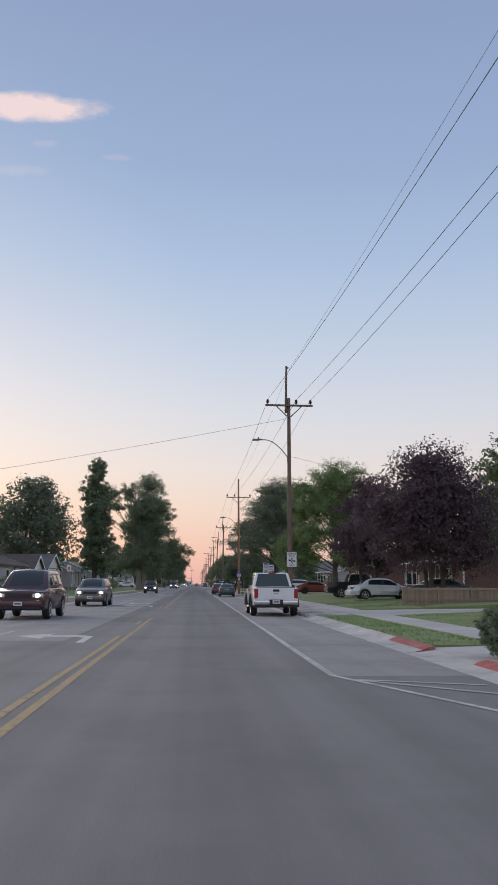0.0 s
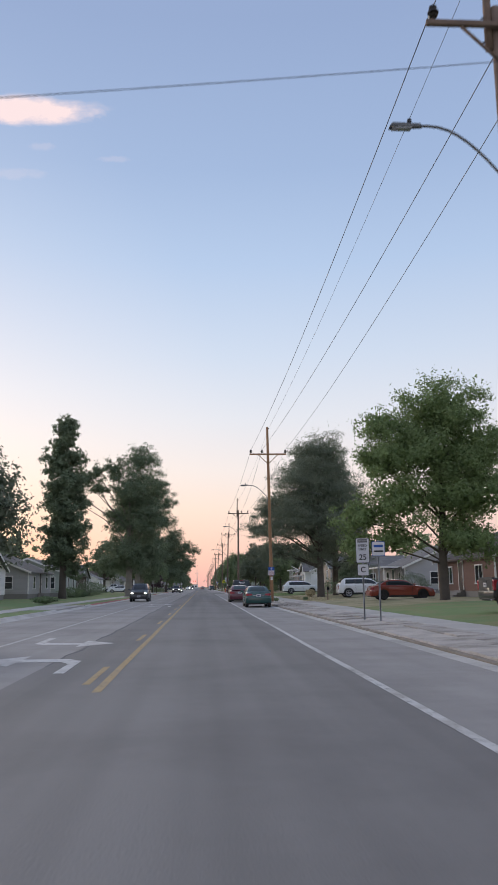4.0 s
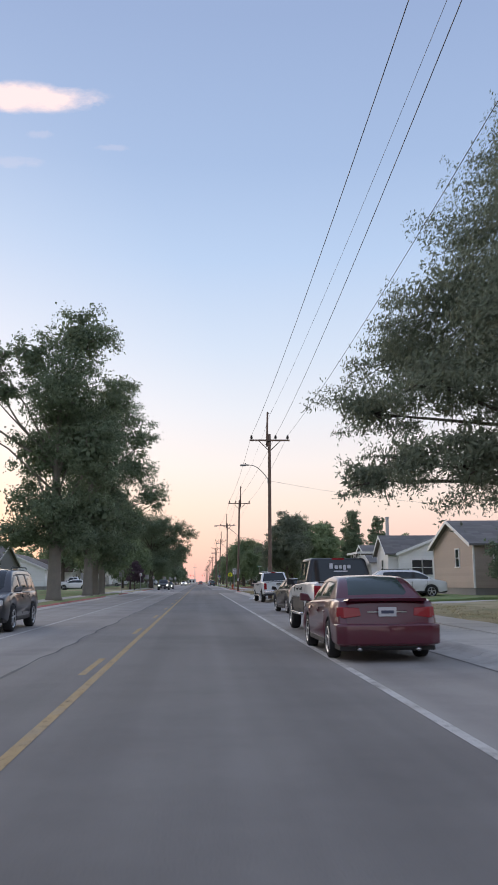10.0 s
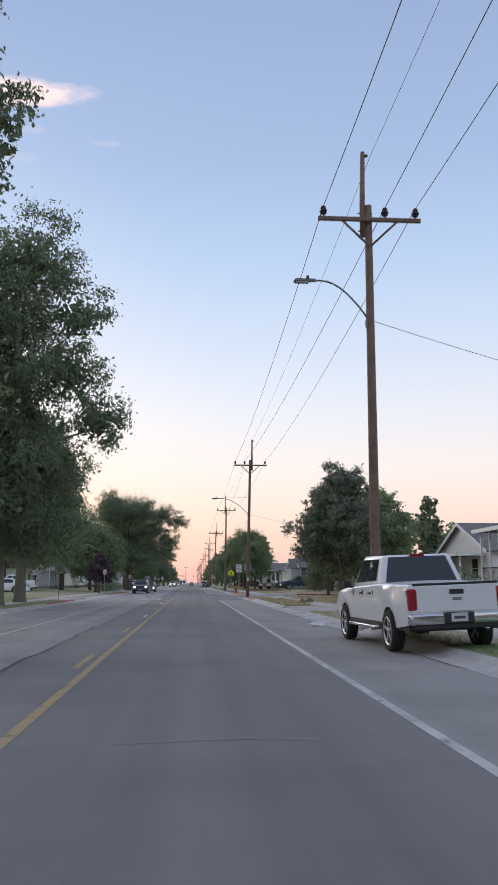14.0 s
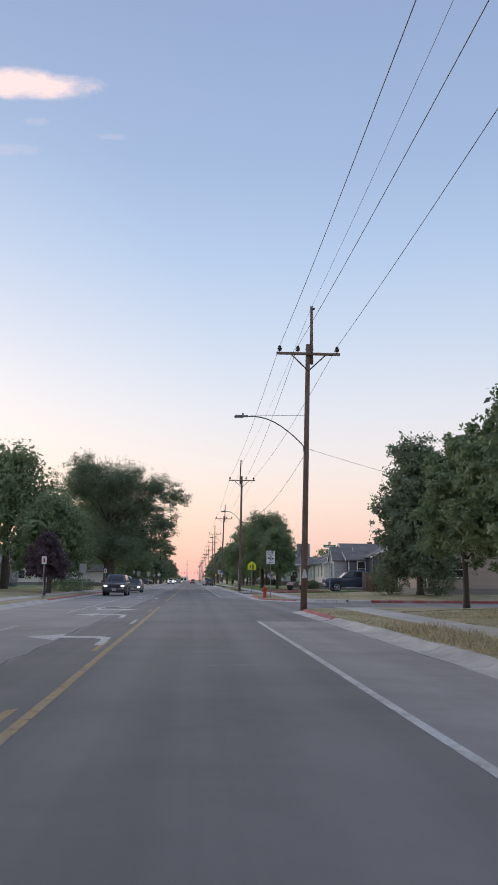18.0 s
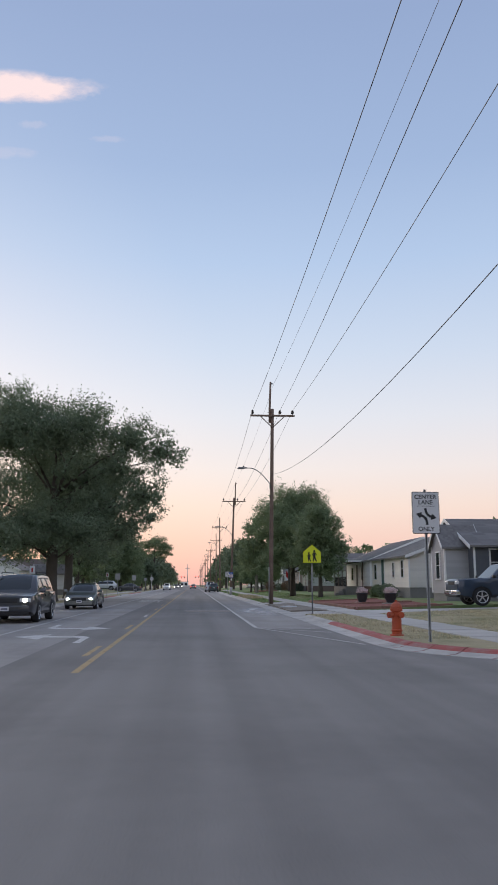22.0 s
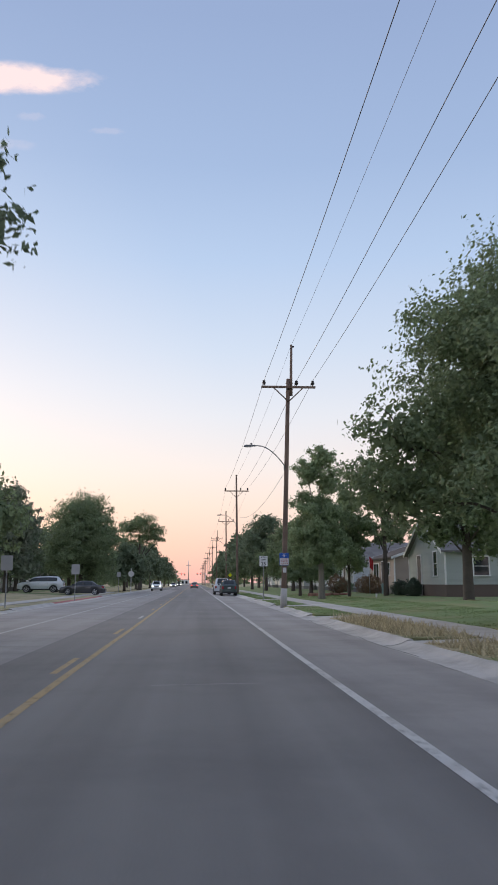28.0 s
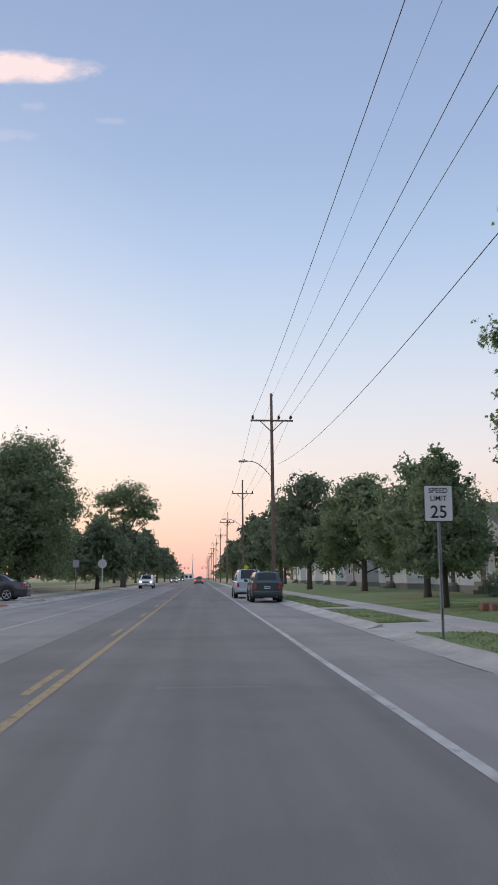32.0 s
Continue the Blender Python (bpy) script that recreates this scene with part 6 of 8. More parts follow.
car("pickup_truck", 4.74, 147.6, 3.0, WHITE_P, "white crew-cab pickup with chrome bumper parked on kerb", **{**PICK, "L": 5.75, "W": 2.02, "H": 1.93, "wb": 3.57, "r": 0.40, "sill": 0.48, "cab": (1.2, 0.55, -0.75, -1.0), "belt": 1.24, "nose": 1.1, "cowl": 1.24, "deck": 1.32, "tail": 1.30}, bumper=CHROME, z=0.04, roll=-2.2, axle=0.1)
car("suv", 3.75, 352.4, 0, DGREEN_P, "dark green-grey older SUV parked at kerb", **{**SUV, "W": 1.74, "H": 1.66})
car("suv", 3.35, 361.5, 0, SILVER_P, "silver-white full-size SUV parked ahead of another", **{**SUV, "L": 5.0, "W": 1.96, "H": 1.88})
# off the street, near side
car("sedan", 13.1, 57.0, -90, PALE_P, "silver four-door sedan parked in a yard", **{**SEDAN, "L": 4.84, "W": 1.86, "H": 1.47}, z=0.34, tail_size=(0.3, 0.2))
car("sedan", 16.6, 53.8, -90, DGREEN_P, "dark green older sedan beside the fence", **{**SEDAN, "L": 5.0, "H": 1.40}, z=0.38)
car("pickup_truck", 13.2, 66.0, -90, BLACK_P, "black pickup parked in a driveway", **{**PICK, "cab": (1.2, 0.55, -0.75, -1.0)}, z=0.33)
car("coupe", 13.6, 92.0, -90, RED_P, "orange-red sports coupe with spoiler in a yard", **{**SEDAN, "L": 4.55, "W": 1.73, "H": 1.38, "cab": (0.9, 0.1, -0.9, -1.7)}, panes=1, spoiler=True, z=0.32, rim=PLASTIC)
car("suv", 13.5, 105.2, -90, WHITE_P, "white compact SUV parked beside a bush", **{**SUV, "L": 4.3, "W": 1.78, "H": 1.64, "wb": 2.67, "cab": (1.3, 0.4, -1.6, -2.06)}, z=0.33)
car("suv", 12.8, 143.4, -90, WHITE_P, "white crossover SUV parked on a lawn edge", **{**SUV, "L": 4.8, "W": 1.88, "H": 1.70, "cab": (1.5, 0.45, -1.6, -2.28)}, z=0.30)
car("pickup_truck", 14.9, 241.3, 90, BLUE_P, "dark blue pickup in front of a dark house", **{**PICK, "L": 5.6, "wb": 3.2, "r": 0.40, "nose": 1.16, "cowl": 1.24, "belt": 1.24, "deck": 1.28, "tail": 1.26, "H": 1.92, "cab": (1.3, 0.55, -1.1, -1.35)}, z=0.40, bumper=CHROME, axle=0.1)
# far side
car("sedan", -17.5, 207.0, 90, WHITE_P, "white sedan parked across the street", **SEDAN, z=0.36)
car("pickup_truck", -20.5, 226.0, 90, WHITE_P, "white pickup parked by a house", **{**PICK, "cab": (1.2, 0.55, -0.75, -1.0)}, z=0.385)
car("sedan", -11.5, 351.3, 90, CHARCOAL_P, "dark sedan parked in a driveway across the street", **SEDAN, z=0.15)
car("suv", -15.9, 352.2, 90, SILVER_P, "silver SUV parked in a driveway across the street", **SUV, z=0.385)
car("pickup_truck", -19.5, 300.0, -90, WHITE_P, "white pickup beside a small white house", **{**PICK, "cab": (1.2, 0.55, -0.75, -1.0)}, z=0.385)
# on the street, coming the other way
ON = dict(lit=True, group="cars in the far lane")
car("suv", -6.5, 33.4, 180, DMAROON_P, "dark maroon full-size SUV with headlights on", **{**SUV, "L": 5.05, "W": 2.0, "H": 1.9, "wb": 2.95, "r": 0.38, "nose": 1.02, "cowl": 1.16, "deck": 1.16, "tail": 1.1, "sill": 0.4}, **ON)
car("suv", -6.25, 51.6, 180, GREY_P, "warm grey compact SUV with headlights on", **{**SUV, "L": 4.5, "H": 1.66}, **ON)
car("suv", -6.4, 117.5, 180, CHARCOAL_P, "dark SUV with headlights on in the far lane", **{**SUV, "H": 1.78}, **ON)
car("suv", -6.5, 236.0, 180, CHARCOAL_P, "dark crossover SUV with headlights on", **{**SUV, "L": 5.1, "W": 1.98, "H": 1.78}, **ON)
car("sedan", -6.2, 252.5, 180, SAGE_P, "grey sedan with headlights on in the far lane", **SEDAN, **ON)
car("suv", -6.5, 410.0, 180, WHITE_P, "distant pale SUV with headlights on", **SUV, **ON)
car("sedan", -6.5, 520.0, 180, GREY_P, "distant grey sedan with headlights on", **SEDAN, **ON)
car("sedan", -6.5, 610.0, 180, BLACK_P, "distant dark sedan with headlights on", **SEDAN, **ON)
for k, (x, y, mm) in enumerate([(0.0, 470, GREY_P), (0.3, 700, SILVER_P), (0.2, 780, BLACK_P)]):
    car("sedan", x, y, 0, mm, "distant sedan driving ahead", **SEDAN, group="cars driving ahead")
car("suv", 0.2, 560.0, 0, BLACK_P, "distant dark SUV driving ahead", **SUV, group="cars driving ahead")
car("sedan", 0.2, 640.0, 0, MAROON_P, "distant maroon sedan driving ahead", **SEDAN, group="cars driving ahead")


# ---------- signs ----------
SIGN_WHITE = surface("sign_white", (0.66, 0.66, 0.66), 0.5, var=0.08, scale=2, bump=0)
SIGN_BLUE = surface("sign_blue", (0.02, 0.10, 0.42), 0.5, var=0.08, bump=0)
SIGN_GREEN = surface("sign_green", (0.02, 0.20, 0.10), 0.5, var=0.1, bump=0)
SIGN_YELLOW = surface("sign_yellow_green", (0.66, 0.70, 0.015), 0.45, var=0.06, bump=0)
SIGN_BLACK = surface("sign_black", (0.012, 0.012, 0.014), 0.5, var=0.05, bump=0)
SIGN_RED = surface("sign_red_ink", (0.42, 0.05, 0.05), 0.5, var=0.05, bump=0)
SIGN_BACK = surface("sign_back_aluminium", (0.36, 0.37, 0.38), 0.5, metal=0.6, var=0.12, bump=0)


def words(text, x, z, size, y, mat, parent, name="lettering", rz=0.0):
    """Flat letters facing the walker (-y)."""
    cu = bpy.data.curves.new("text", "FONT")
    cu.body, cu.size, cu.align_x, cu.align_y, cu.extrude = text, size, "CENTER", "CENTER", 0.002
    cu.offset = size * 0.012
    ob = bpy.data.objects.new("text", cu)
    scene.collection.objects.link(ob)
    bpy.context.view_layer.update()
    me = bpy.data.meshes.new_from_object(ob.evaluated_get(bpy.context.evaluated_depsgraph_get()))
    bpy.data.objects.remove(ob)
    bpy.data.curves.remove(cu)
    me.materials.clear()
    me.name = name
    k = finish(name, me, mat, parent)
    k.matrix_local = pose(x, y, z, 90, 0, rz)
    return k


def flat(name, pts, y0, y1, mat, parent, label=""):
    bm = bmesh.new()
    add_hull(bm, [(x, y1, z) for x, z in pts], [(x, y0, z) for x, z in pts])
    return part(name, bm, mat, parent, label)


def panel(parent, w, h, cz, mat, y=-0.03, rim_mat=None, r=0.03, nm="face"):
    pts = []
    for sx, sz, a in ((1, 1, 0), (-1, 1, 90), (-1, -1, 180), (1, -1, 270)):
        for k in range(4):
            t = radians(a + 30 * k)
            pts.append((sx * (w / 2 - r) + r * math.cos(t), cz + sz * (h / 2 - r) + r * math.sin(t)))
    p = flat("plate", pts, y - 0.004, y, rim_mat or mat, parent)
    inner = [(x * (1 - 0.03 / w), cz + (z - cz) * (1 - 0.03 / h)) for x, z in pts]
    return flat(nm, inner, y - 0.007, y - 0.004, mat, p)


POST_STEEL = surface("galvanised_post_steel", (0.40, 0.41, 0.42), 0.6, metal=0.15, var=0.2, scale=3, bump=0)


def post(x, y, h, name, label, category="road sign", mat=None, z0=0.14, group="road signs", wood=False):
    o = thing(name, x, y, z0, 0, label, category, group)
    bm = bmesh.new()
    if wood:
        add_box(bm, -0.05, 0.05, -0.05, 0.05, -0.3, h, 0.008)
    else:
        add_box(bm, -0.03, 0.03, -0.012, 0.012, -0.3, h, 0.004)
        add_box(bm, -0.012, 0.012, -0.012, 0.02, -0.3, h)
    part("post", bm, mat or POST_STEEL, o)
    return o


def lane_sign(o, cz, y=-0.03, sc=1.0):
    w, h = 0.62 * sc, 0.93 * sc
    panel(o, w, h, cz, SIGN_WHITE, y, SIGN_BLACK)
    yy = y - 0.009
    words("CENTER", 0, cz + 0.345 * sc, 0.135 * sc, yy, SIGN_BLACK, o)
    words("LANE", 0, cz + 0.225 * sc, 0.135 * sc, yy, SIGN_BLACK, o)
    words("ONLY", 0, cz - 0.365 * sc, 0.135 * sc, yy, SIGN_BLACK, o)
    flat("rule", [(-0.2 * sc, cz + 0.150 * sc), (0.2 * sc, cz + 0.150 * sc), (0.2 * sc, cz + 0.140 * sc), (-0.2 * sc, cz + 0.140 * sc)], yy - 0.002, yy, SIGN_BLACK, o)
    for s, p0, p1, p2 in ((1, (-0.01, 0.10), (0.0, -0.06), (0.12, -0.09)), (-1, (0.02, -0.27), (0.03, -0.10), (-0.11, -0.06))):
        left, right = [], []
        for k in range(7):
            t = k / 6
            b = [(1 - t) ** 2 * p0[i] + 2 * t * (1 - t) * p1[i] + t * t * p2[i] for i in (0, 1)]
            d = Vector([2 * (1 - t) * (p1[i] - p0[i]) + 2 * t * (p2[i] - p1[i]) for i in (0, 1)]).normalized() * 0.028
            left.append((b[0] - d.y, b[1] + d.x)), right.append((b[0] + d.y, b[1] - d.x))
        d = d.normalized()
        tip = [(p2[0] - d.y * 0.075, p2[1] + d.x * 0.075), (p2[0] + d.x * 0.12, p2[1] + d.y * 0.12), (p2[0] + d.y * 0.075, p2[1] - d.x * 0.075)]
        for a, b, c, e in zip(left, left[1:], right[1:], right):
            flat("arrow_stem", [(q[0] * sc, cz + q[1] * sc) for q in (a, b, c, e)], yy - 0.002, yy, SIGN_BLACK, o)
        flat("arrow_head", [(q[0] * sc, cz + q[1] * sc) for q in tip], yy - 0.002, yy, SIGN_BLACK, o)


def snow_sign(x, y, z, half=0.17):
    o = thing("snow_route_sign", x, y - half, z, 0, "blue and white snow route sign on a pole", "road sign", "road signs")
    panel(o, 0.5, 0.66, 0, SIGN_WHITE, -0.01, SIGN_BLUE)
    flat("blue_field", [(-0.235, 0.06), (0.235, 0.06), (0.235, 0.31), (-0.235, 0.31)], -0.022, -0.018, SIGN_BLUE, o)
    for a in (0, 60, 120):
        c, s = math.cos(radians(a)), math.sin(radians(a))
        q = [(c * u - s * v, 0.185 + s * u + c * v) for u, v in ((-0.1, -0.008), (0.1, -0.008), (0.1, 0.008), (-0.1, 0.008))]
        flat("snowflake_arm", q, -0.026, -0.022, SIGN_WHITE, o)
    words("EMERGENCY", 0, 0.01, 0.062, -0.021, SIGN_RED, o)
    words("SNOW", 0, -0.11, 0.125, -0.021, SIGN_RED, o)
    words("ROUTE", 0, -0.235, 0.125, -0.021, SIGN_RED, o)
    n = thing("paper_notice", x + 0.02, y - half, z - 0.57, 0, "plain white paper notice on a pole", "notice")
    box("sheet", -0.09, 0.09, -0.012, -0.006, -0.13, 0.13, SIGN_WHITE, n)


s1 = thing("lane_sign", 5.84, 49.6 - 0.19, 2.84, 0, "white centre lane sign with black arrows on a pole", "road sign", "road signs")
lane_sign(s1, 0, -0.01)
lane_sign(post(5.25, 221.5, 3.3, "lane_sign", "white centre lane sign with black arrows on a post"), 2.78, -0.03, 1.0)
snow_sign(5.27, 100.8, 2.53)
snow_sign(4.91, 308.1, 2.58)
sp = post(5.04, 322.6, 3.1, "speed_sign", "white speed limit sign on a steel post")
panel(sp, 0.61, 0.76, 2.72, SIGN_WHITE, -0.03, SIGN_BLACK)
words("SPEED", 0, 2.98, 0.15, -0.04, SIGN_BLACK, sp), words("LIMIT", 0, 2.82, 0.15, -0.04, SIGN_BLACK, sp), words("25", 0, 2.53, 0.36, -0.04, SIGN_BLACK, sp)
zs = post(5.55, 64.6, 2.9, "speed_sign", "stacked speed limit signs on a steel post")
panel(zs, 0.5, 0.9, 2.45, SIGN_WHITE, -0.03, SIGN_BLACK)
for k, tx in enumerate(("SPEED", "LIMIT")):
    words(tx, 0, 2.62 - 0.13 * k, 0.12, -0.04, SIGN_BLACK, zs)
for k in range(2):
    box("text_bar", -0.18, 0.18, -0.042, -0.038, 2.74 + 0.07 * k, 2.78 + 0.07 * k, SIGN_BLACK, zs)
words("25", 0, 2.2, 0.28, -0.04, SIGN_BLACK, zs)
panel(zs, 0.42, 0.42, 1.75, SIGN_WHITE, -0.03, SIGN_BLACK)
words("C", 0, 1.75, 0.28, -0.04, SIGN_BLACK, zs)
z2 = post(5.85, 63.3, 2.75, "road_sign", "blue and white sign on a steel post")
panel(z2, 0.46, 0.5, 2.45, SIGN_WHITE, -0.03, SIGN_BLUE)
box("text_bar", -0.16, 0.16, -0.042, -0.038, 2.50, 2.58, SIGN_BLUE, z2), box("text_bar", -0.16, 0.16, -0.042, -0.038, 2.34, 2.39, SIGN_BLACK, z2)
sc = post(5.2, 238.7, 2.75, "school_sign", "yellow-green school crossing sign on a dark steel post")
pent = [(-0.40, 2.12), (0.40, 2.12), (0.40, 2.60), (0, 2.93), (-0.40, 2.60)]
flat("plate", [(x * 1.0, z) for x, z in pent], -0.062, -0.055, SIGN_BLACK, sc)
flat("face", [(x * 0.955, 2.5 + (z - 2.5) * 0.955) for x, z in pent], -0.067, -0.062, SIGN_YELLOW, sc)
for dx, k in ((-0.13, 0.85), (0.10, 1.05)):
    zz = 2.19
    flat("figure", [(dx + k * a, zz + k * b) for a, b in [(-0.07, 0), (-0.03, 0), (0.0, 0.14), (0.06, 0.0), (0.11, 0.0), (0.04, 0.2), (0.045, 0.3), (0.09, 0.25), (0.1, 0.28), (0.04, 0.37), (-0.04, 0.37), (-0.1, 0.26), (-0.08, 0.24), (-0.04, 0.3), (-0.05, 0.2)]], -0.072, -0.067, SIGN_BLACK, sc)
    flat("figure_dot", [(dx + k * 0.045 * math.cos(t * 0.785), zz + k * (0.42 + 0.045 * math.sin(t * 0.785))) for t in range(8)], -0.072, -0.067, SIGN_BLACK, sc)
ns = post(9.2, 220.6, 3.42, "street_name_sign", "green street name sign on a thin steel post")
for rz_, nm in ((0, 0), (90, 1)):
    m = box("name_blade", -0.42, 0.42, -0.012, 0.012, 3.45 + 0.2 * nm, 3.63 + 0.2 * nm, SIGN_GREEN, ns)
    m.matrix_local = pose(0, 0, 0, 0, 0, rz_)
    b = box("text_bar", -0.3, 0.3, -0.017, 0.017, 3.51 + 0.2 * nm, 3.57 + 0.2 * nm, SIGN_WHITE, m)
bk = thing("road_sign", 4.9, 202.1 + 0.17, 2.35, 0, "blank grey back of a road sign bolted to a power pole", "road sign", "road signs")
panel(bk, 0.60, 0.62, 0.35, SIGN_BACK, 0.03)
box("bracket", -0.12, 0.12, -0.02, 0.03, 0.3, 0.36, DARK_METAL, bk)
for x, y, h, w, hh in [(-8.95, 58.5, 2.5, 0.30, 0.46), (-9.1, 216.0, 2.55, 0.30, 0.46), (-9.4, 236.0, 2.5, 0.6, 0.75), (-9.2, 252.0, 2.3, 0.3, 0.45), (-9.1, 292.5, 2.5, 0.3, 0.46), (-9.3, 306.8, 2.6, 0.6, 0.75), (-8.7, 326.5, 2.6, 0.6, 0.75), (-9.6, 371, 2.6, 0.5, 0.6), (-9.2, 187, 2.6, 0.6, 0.75)]:
    p = post(x, y, h, "road_sign", "grey back of a road sign on a post across the street")
    panel(p, w, hh, h - hh / 2, SIGN_BACK if w > 0.4 else SIGN_WHITE, -0.03)
    if w < 0.4:
        box("text_bar", -0.05, 0.05, -0.042, -0.038, h - 0.36, h - 0.12, SIGN_RED, p)
wp = post(-8.95, 383.0, 3.3, "white_post_sign", "white post with a round white sign", mat=SIGN_WHITE, wood=True)
flat("disc", [(0.42 * math.cos(k * 0.523), 2.5 + 0.42 * math.sin(k * 0.523)) for k in range(12)], -0.08, -0.055, SIGN_WHITE, wp)

ys = post(7.6, 438, 3.26, "warning_sign", "small yellow-green warning sign on a post")
flat("face", [(-0.45, 2.81), (0, 2.36), (0.45, 2.81), (0, 3.26)], -0.04, -0.03, SIGN_YELLOW, ys)

# hydrant
HYD = surface("hydrant_orange_paint", (0.50, 0.085, 0.03), 0.55, var=0.18, scale=4, fine=30, stain=(0.34, 0.08, 0.04), stain_scale=3)
hy = thing("fire_hydrant", 5.05, 223.6, 0.13, 20, "faded orange-red fire hydrant on the verge", "hydrant")
bm = bmesh.new()
add_lathe(bm, [(0, 0.17), (0.04, 0.17), (0.045, 0.12), (0.10, 0.115), (0.12, 0.135), (0.15, 0.135), (0.16, 0.115), (0.58, 0.115), (0.60, 0.15), (0.64, 0.15), (0.65, 0.13)], "z", 18)
part("barrel", bm, HYD, hy, smooth=False)
bm = bmesh.new()
add_lathe(bm, [(0.65, 0.145), (0.70, 0.14), (0.76, 0.11), (0.80, 0.06), (0.81, 0.03), (0.85, 0.028)], "z", 18)
part("bonnet", bm, HYD, hy)
for a in (0, 90, 180):
    bm = bmesh.new()
    add_lathe(bm, [(0.10, 0.06), (0.18, 0.06), (0.18, 0.075), (0.23, 0.075), (0.23, 0.03), (0.25, 0.03)], "x", 14, (0, 0, 0.50))
    bmesh.ops.rotate(bm, verts=bm.verts, cent=(0, 0, 0), matrix=Matrix.Rotation(radians(a + 90), 3, "Z"))
    part("nozzle_cap", bm, HYD, hy)

# ---------- houses ----------
ROOF_GREY = surface("grey_shingles", (0.195, 0.186, 0.18), 0.9, var=0.3, scale=1.2, fine=14, bump=0.6, bump_scale=9, island=0.16)
ROOF_BROWN = surface("brown_shingles", (0.11, 0.088, 0.075), 0.9, var=0.3, scale=1.2, fine=14, bump=0.6, bump_scale=9, island=0.16)
FOUND = surface("foundation_concrete", (0.26, 0.25, 0.24), 0.9, var=0.25, scale=1)
TRIM = surface("white_trim_paint", (0.80, 0.80, 0.78), 0.6, var=0.1, scale=2)
PANE = glass("house_glass", (0.03, 0.035, 0.04))
DOOR_GREEN = surface("dark_green_door", (0.03, 0.09, 0.075), 0.5, var=0.1)
DOOR_DARK = surface("dark_door", (0.06, 0.045, 0.04), 0.5, var=0.1)
IRON = surface("wrought_iron", (0.03, 0.03, 0.032), 0.5, metal=0.4, var=0.1)


def wallmat(name, col):
    return surface("siding_" + name, col, 0.75, var=0.12, scale=0.9, fine=12, bump=0.15, island=0.05)


S_WHITE, S_CREAM, S_TAN, S_DARK = wallmat("white", (0.78, 0.78, 0.77)), wallmat("cream", (0.82, 0.78, 0.71)), wallmat("tan", (0.42, 0.345, 0.29)), wallmat("slate", (0.11, 0.12, 0.135))
S_GREY, S_BRICK, S_SAGE, S_BLUE = wallmat("grey", (0.42, 0.42, 0.43)), wallmat("brick", (0.17, 0.095, 0.075)), wallmat("sage", (0.40, 0.44, 0.41)), wallmat("pale_blue", (0.58, 0.62, 0.65))
S_BROWN = wallmat("brown", (0.13, 0.10, 0.085))


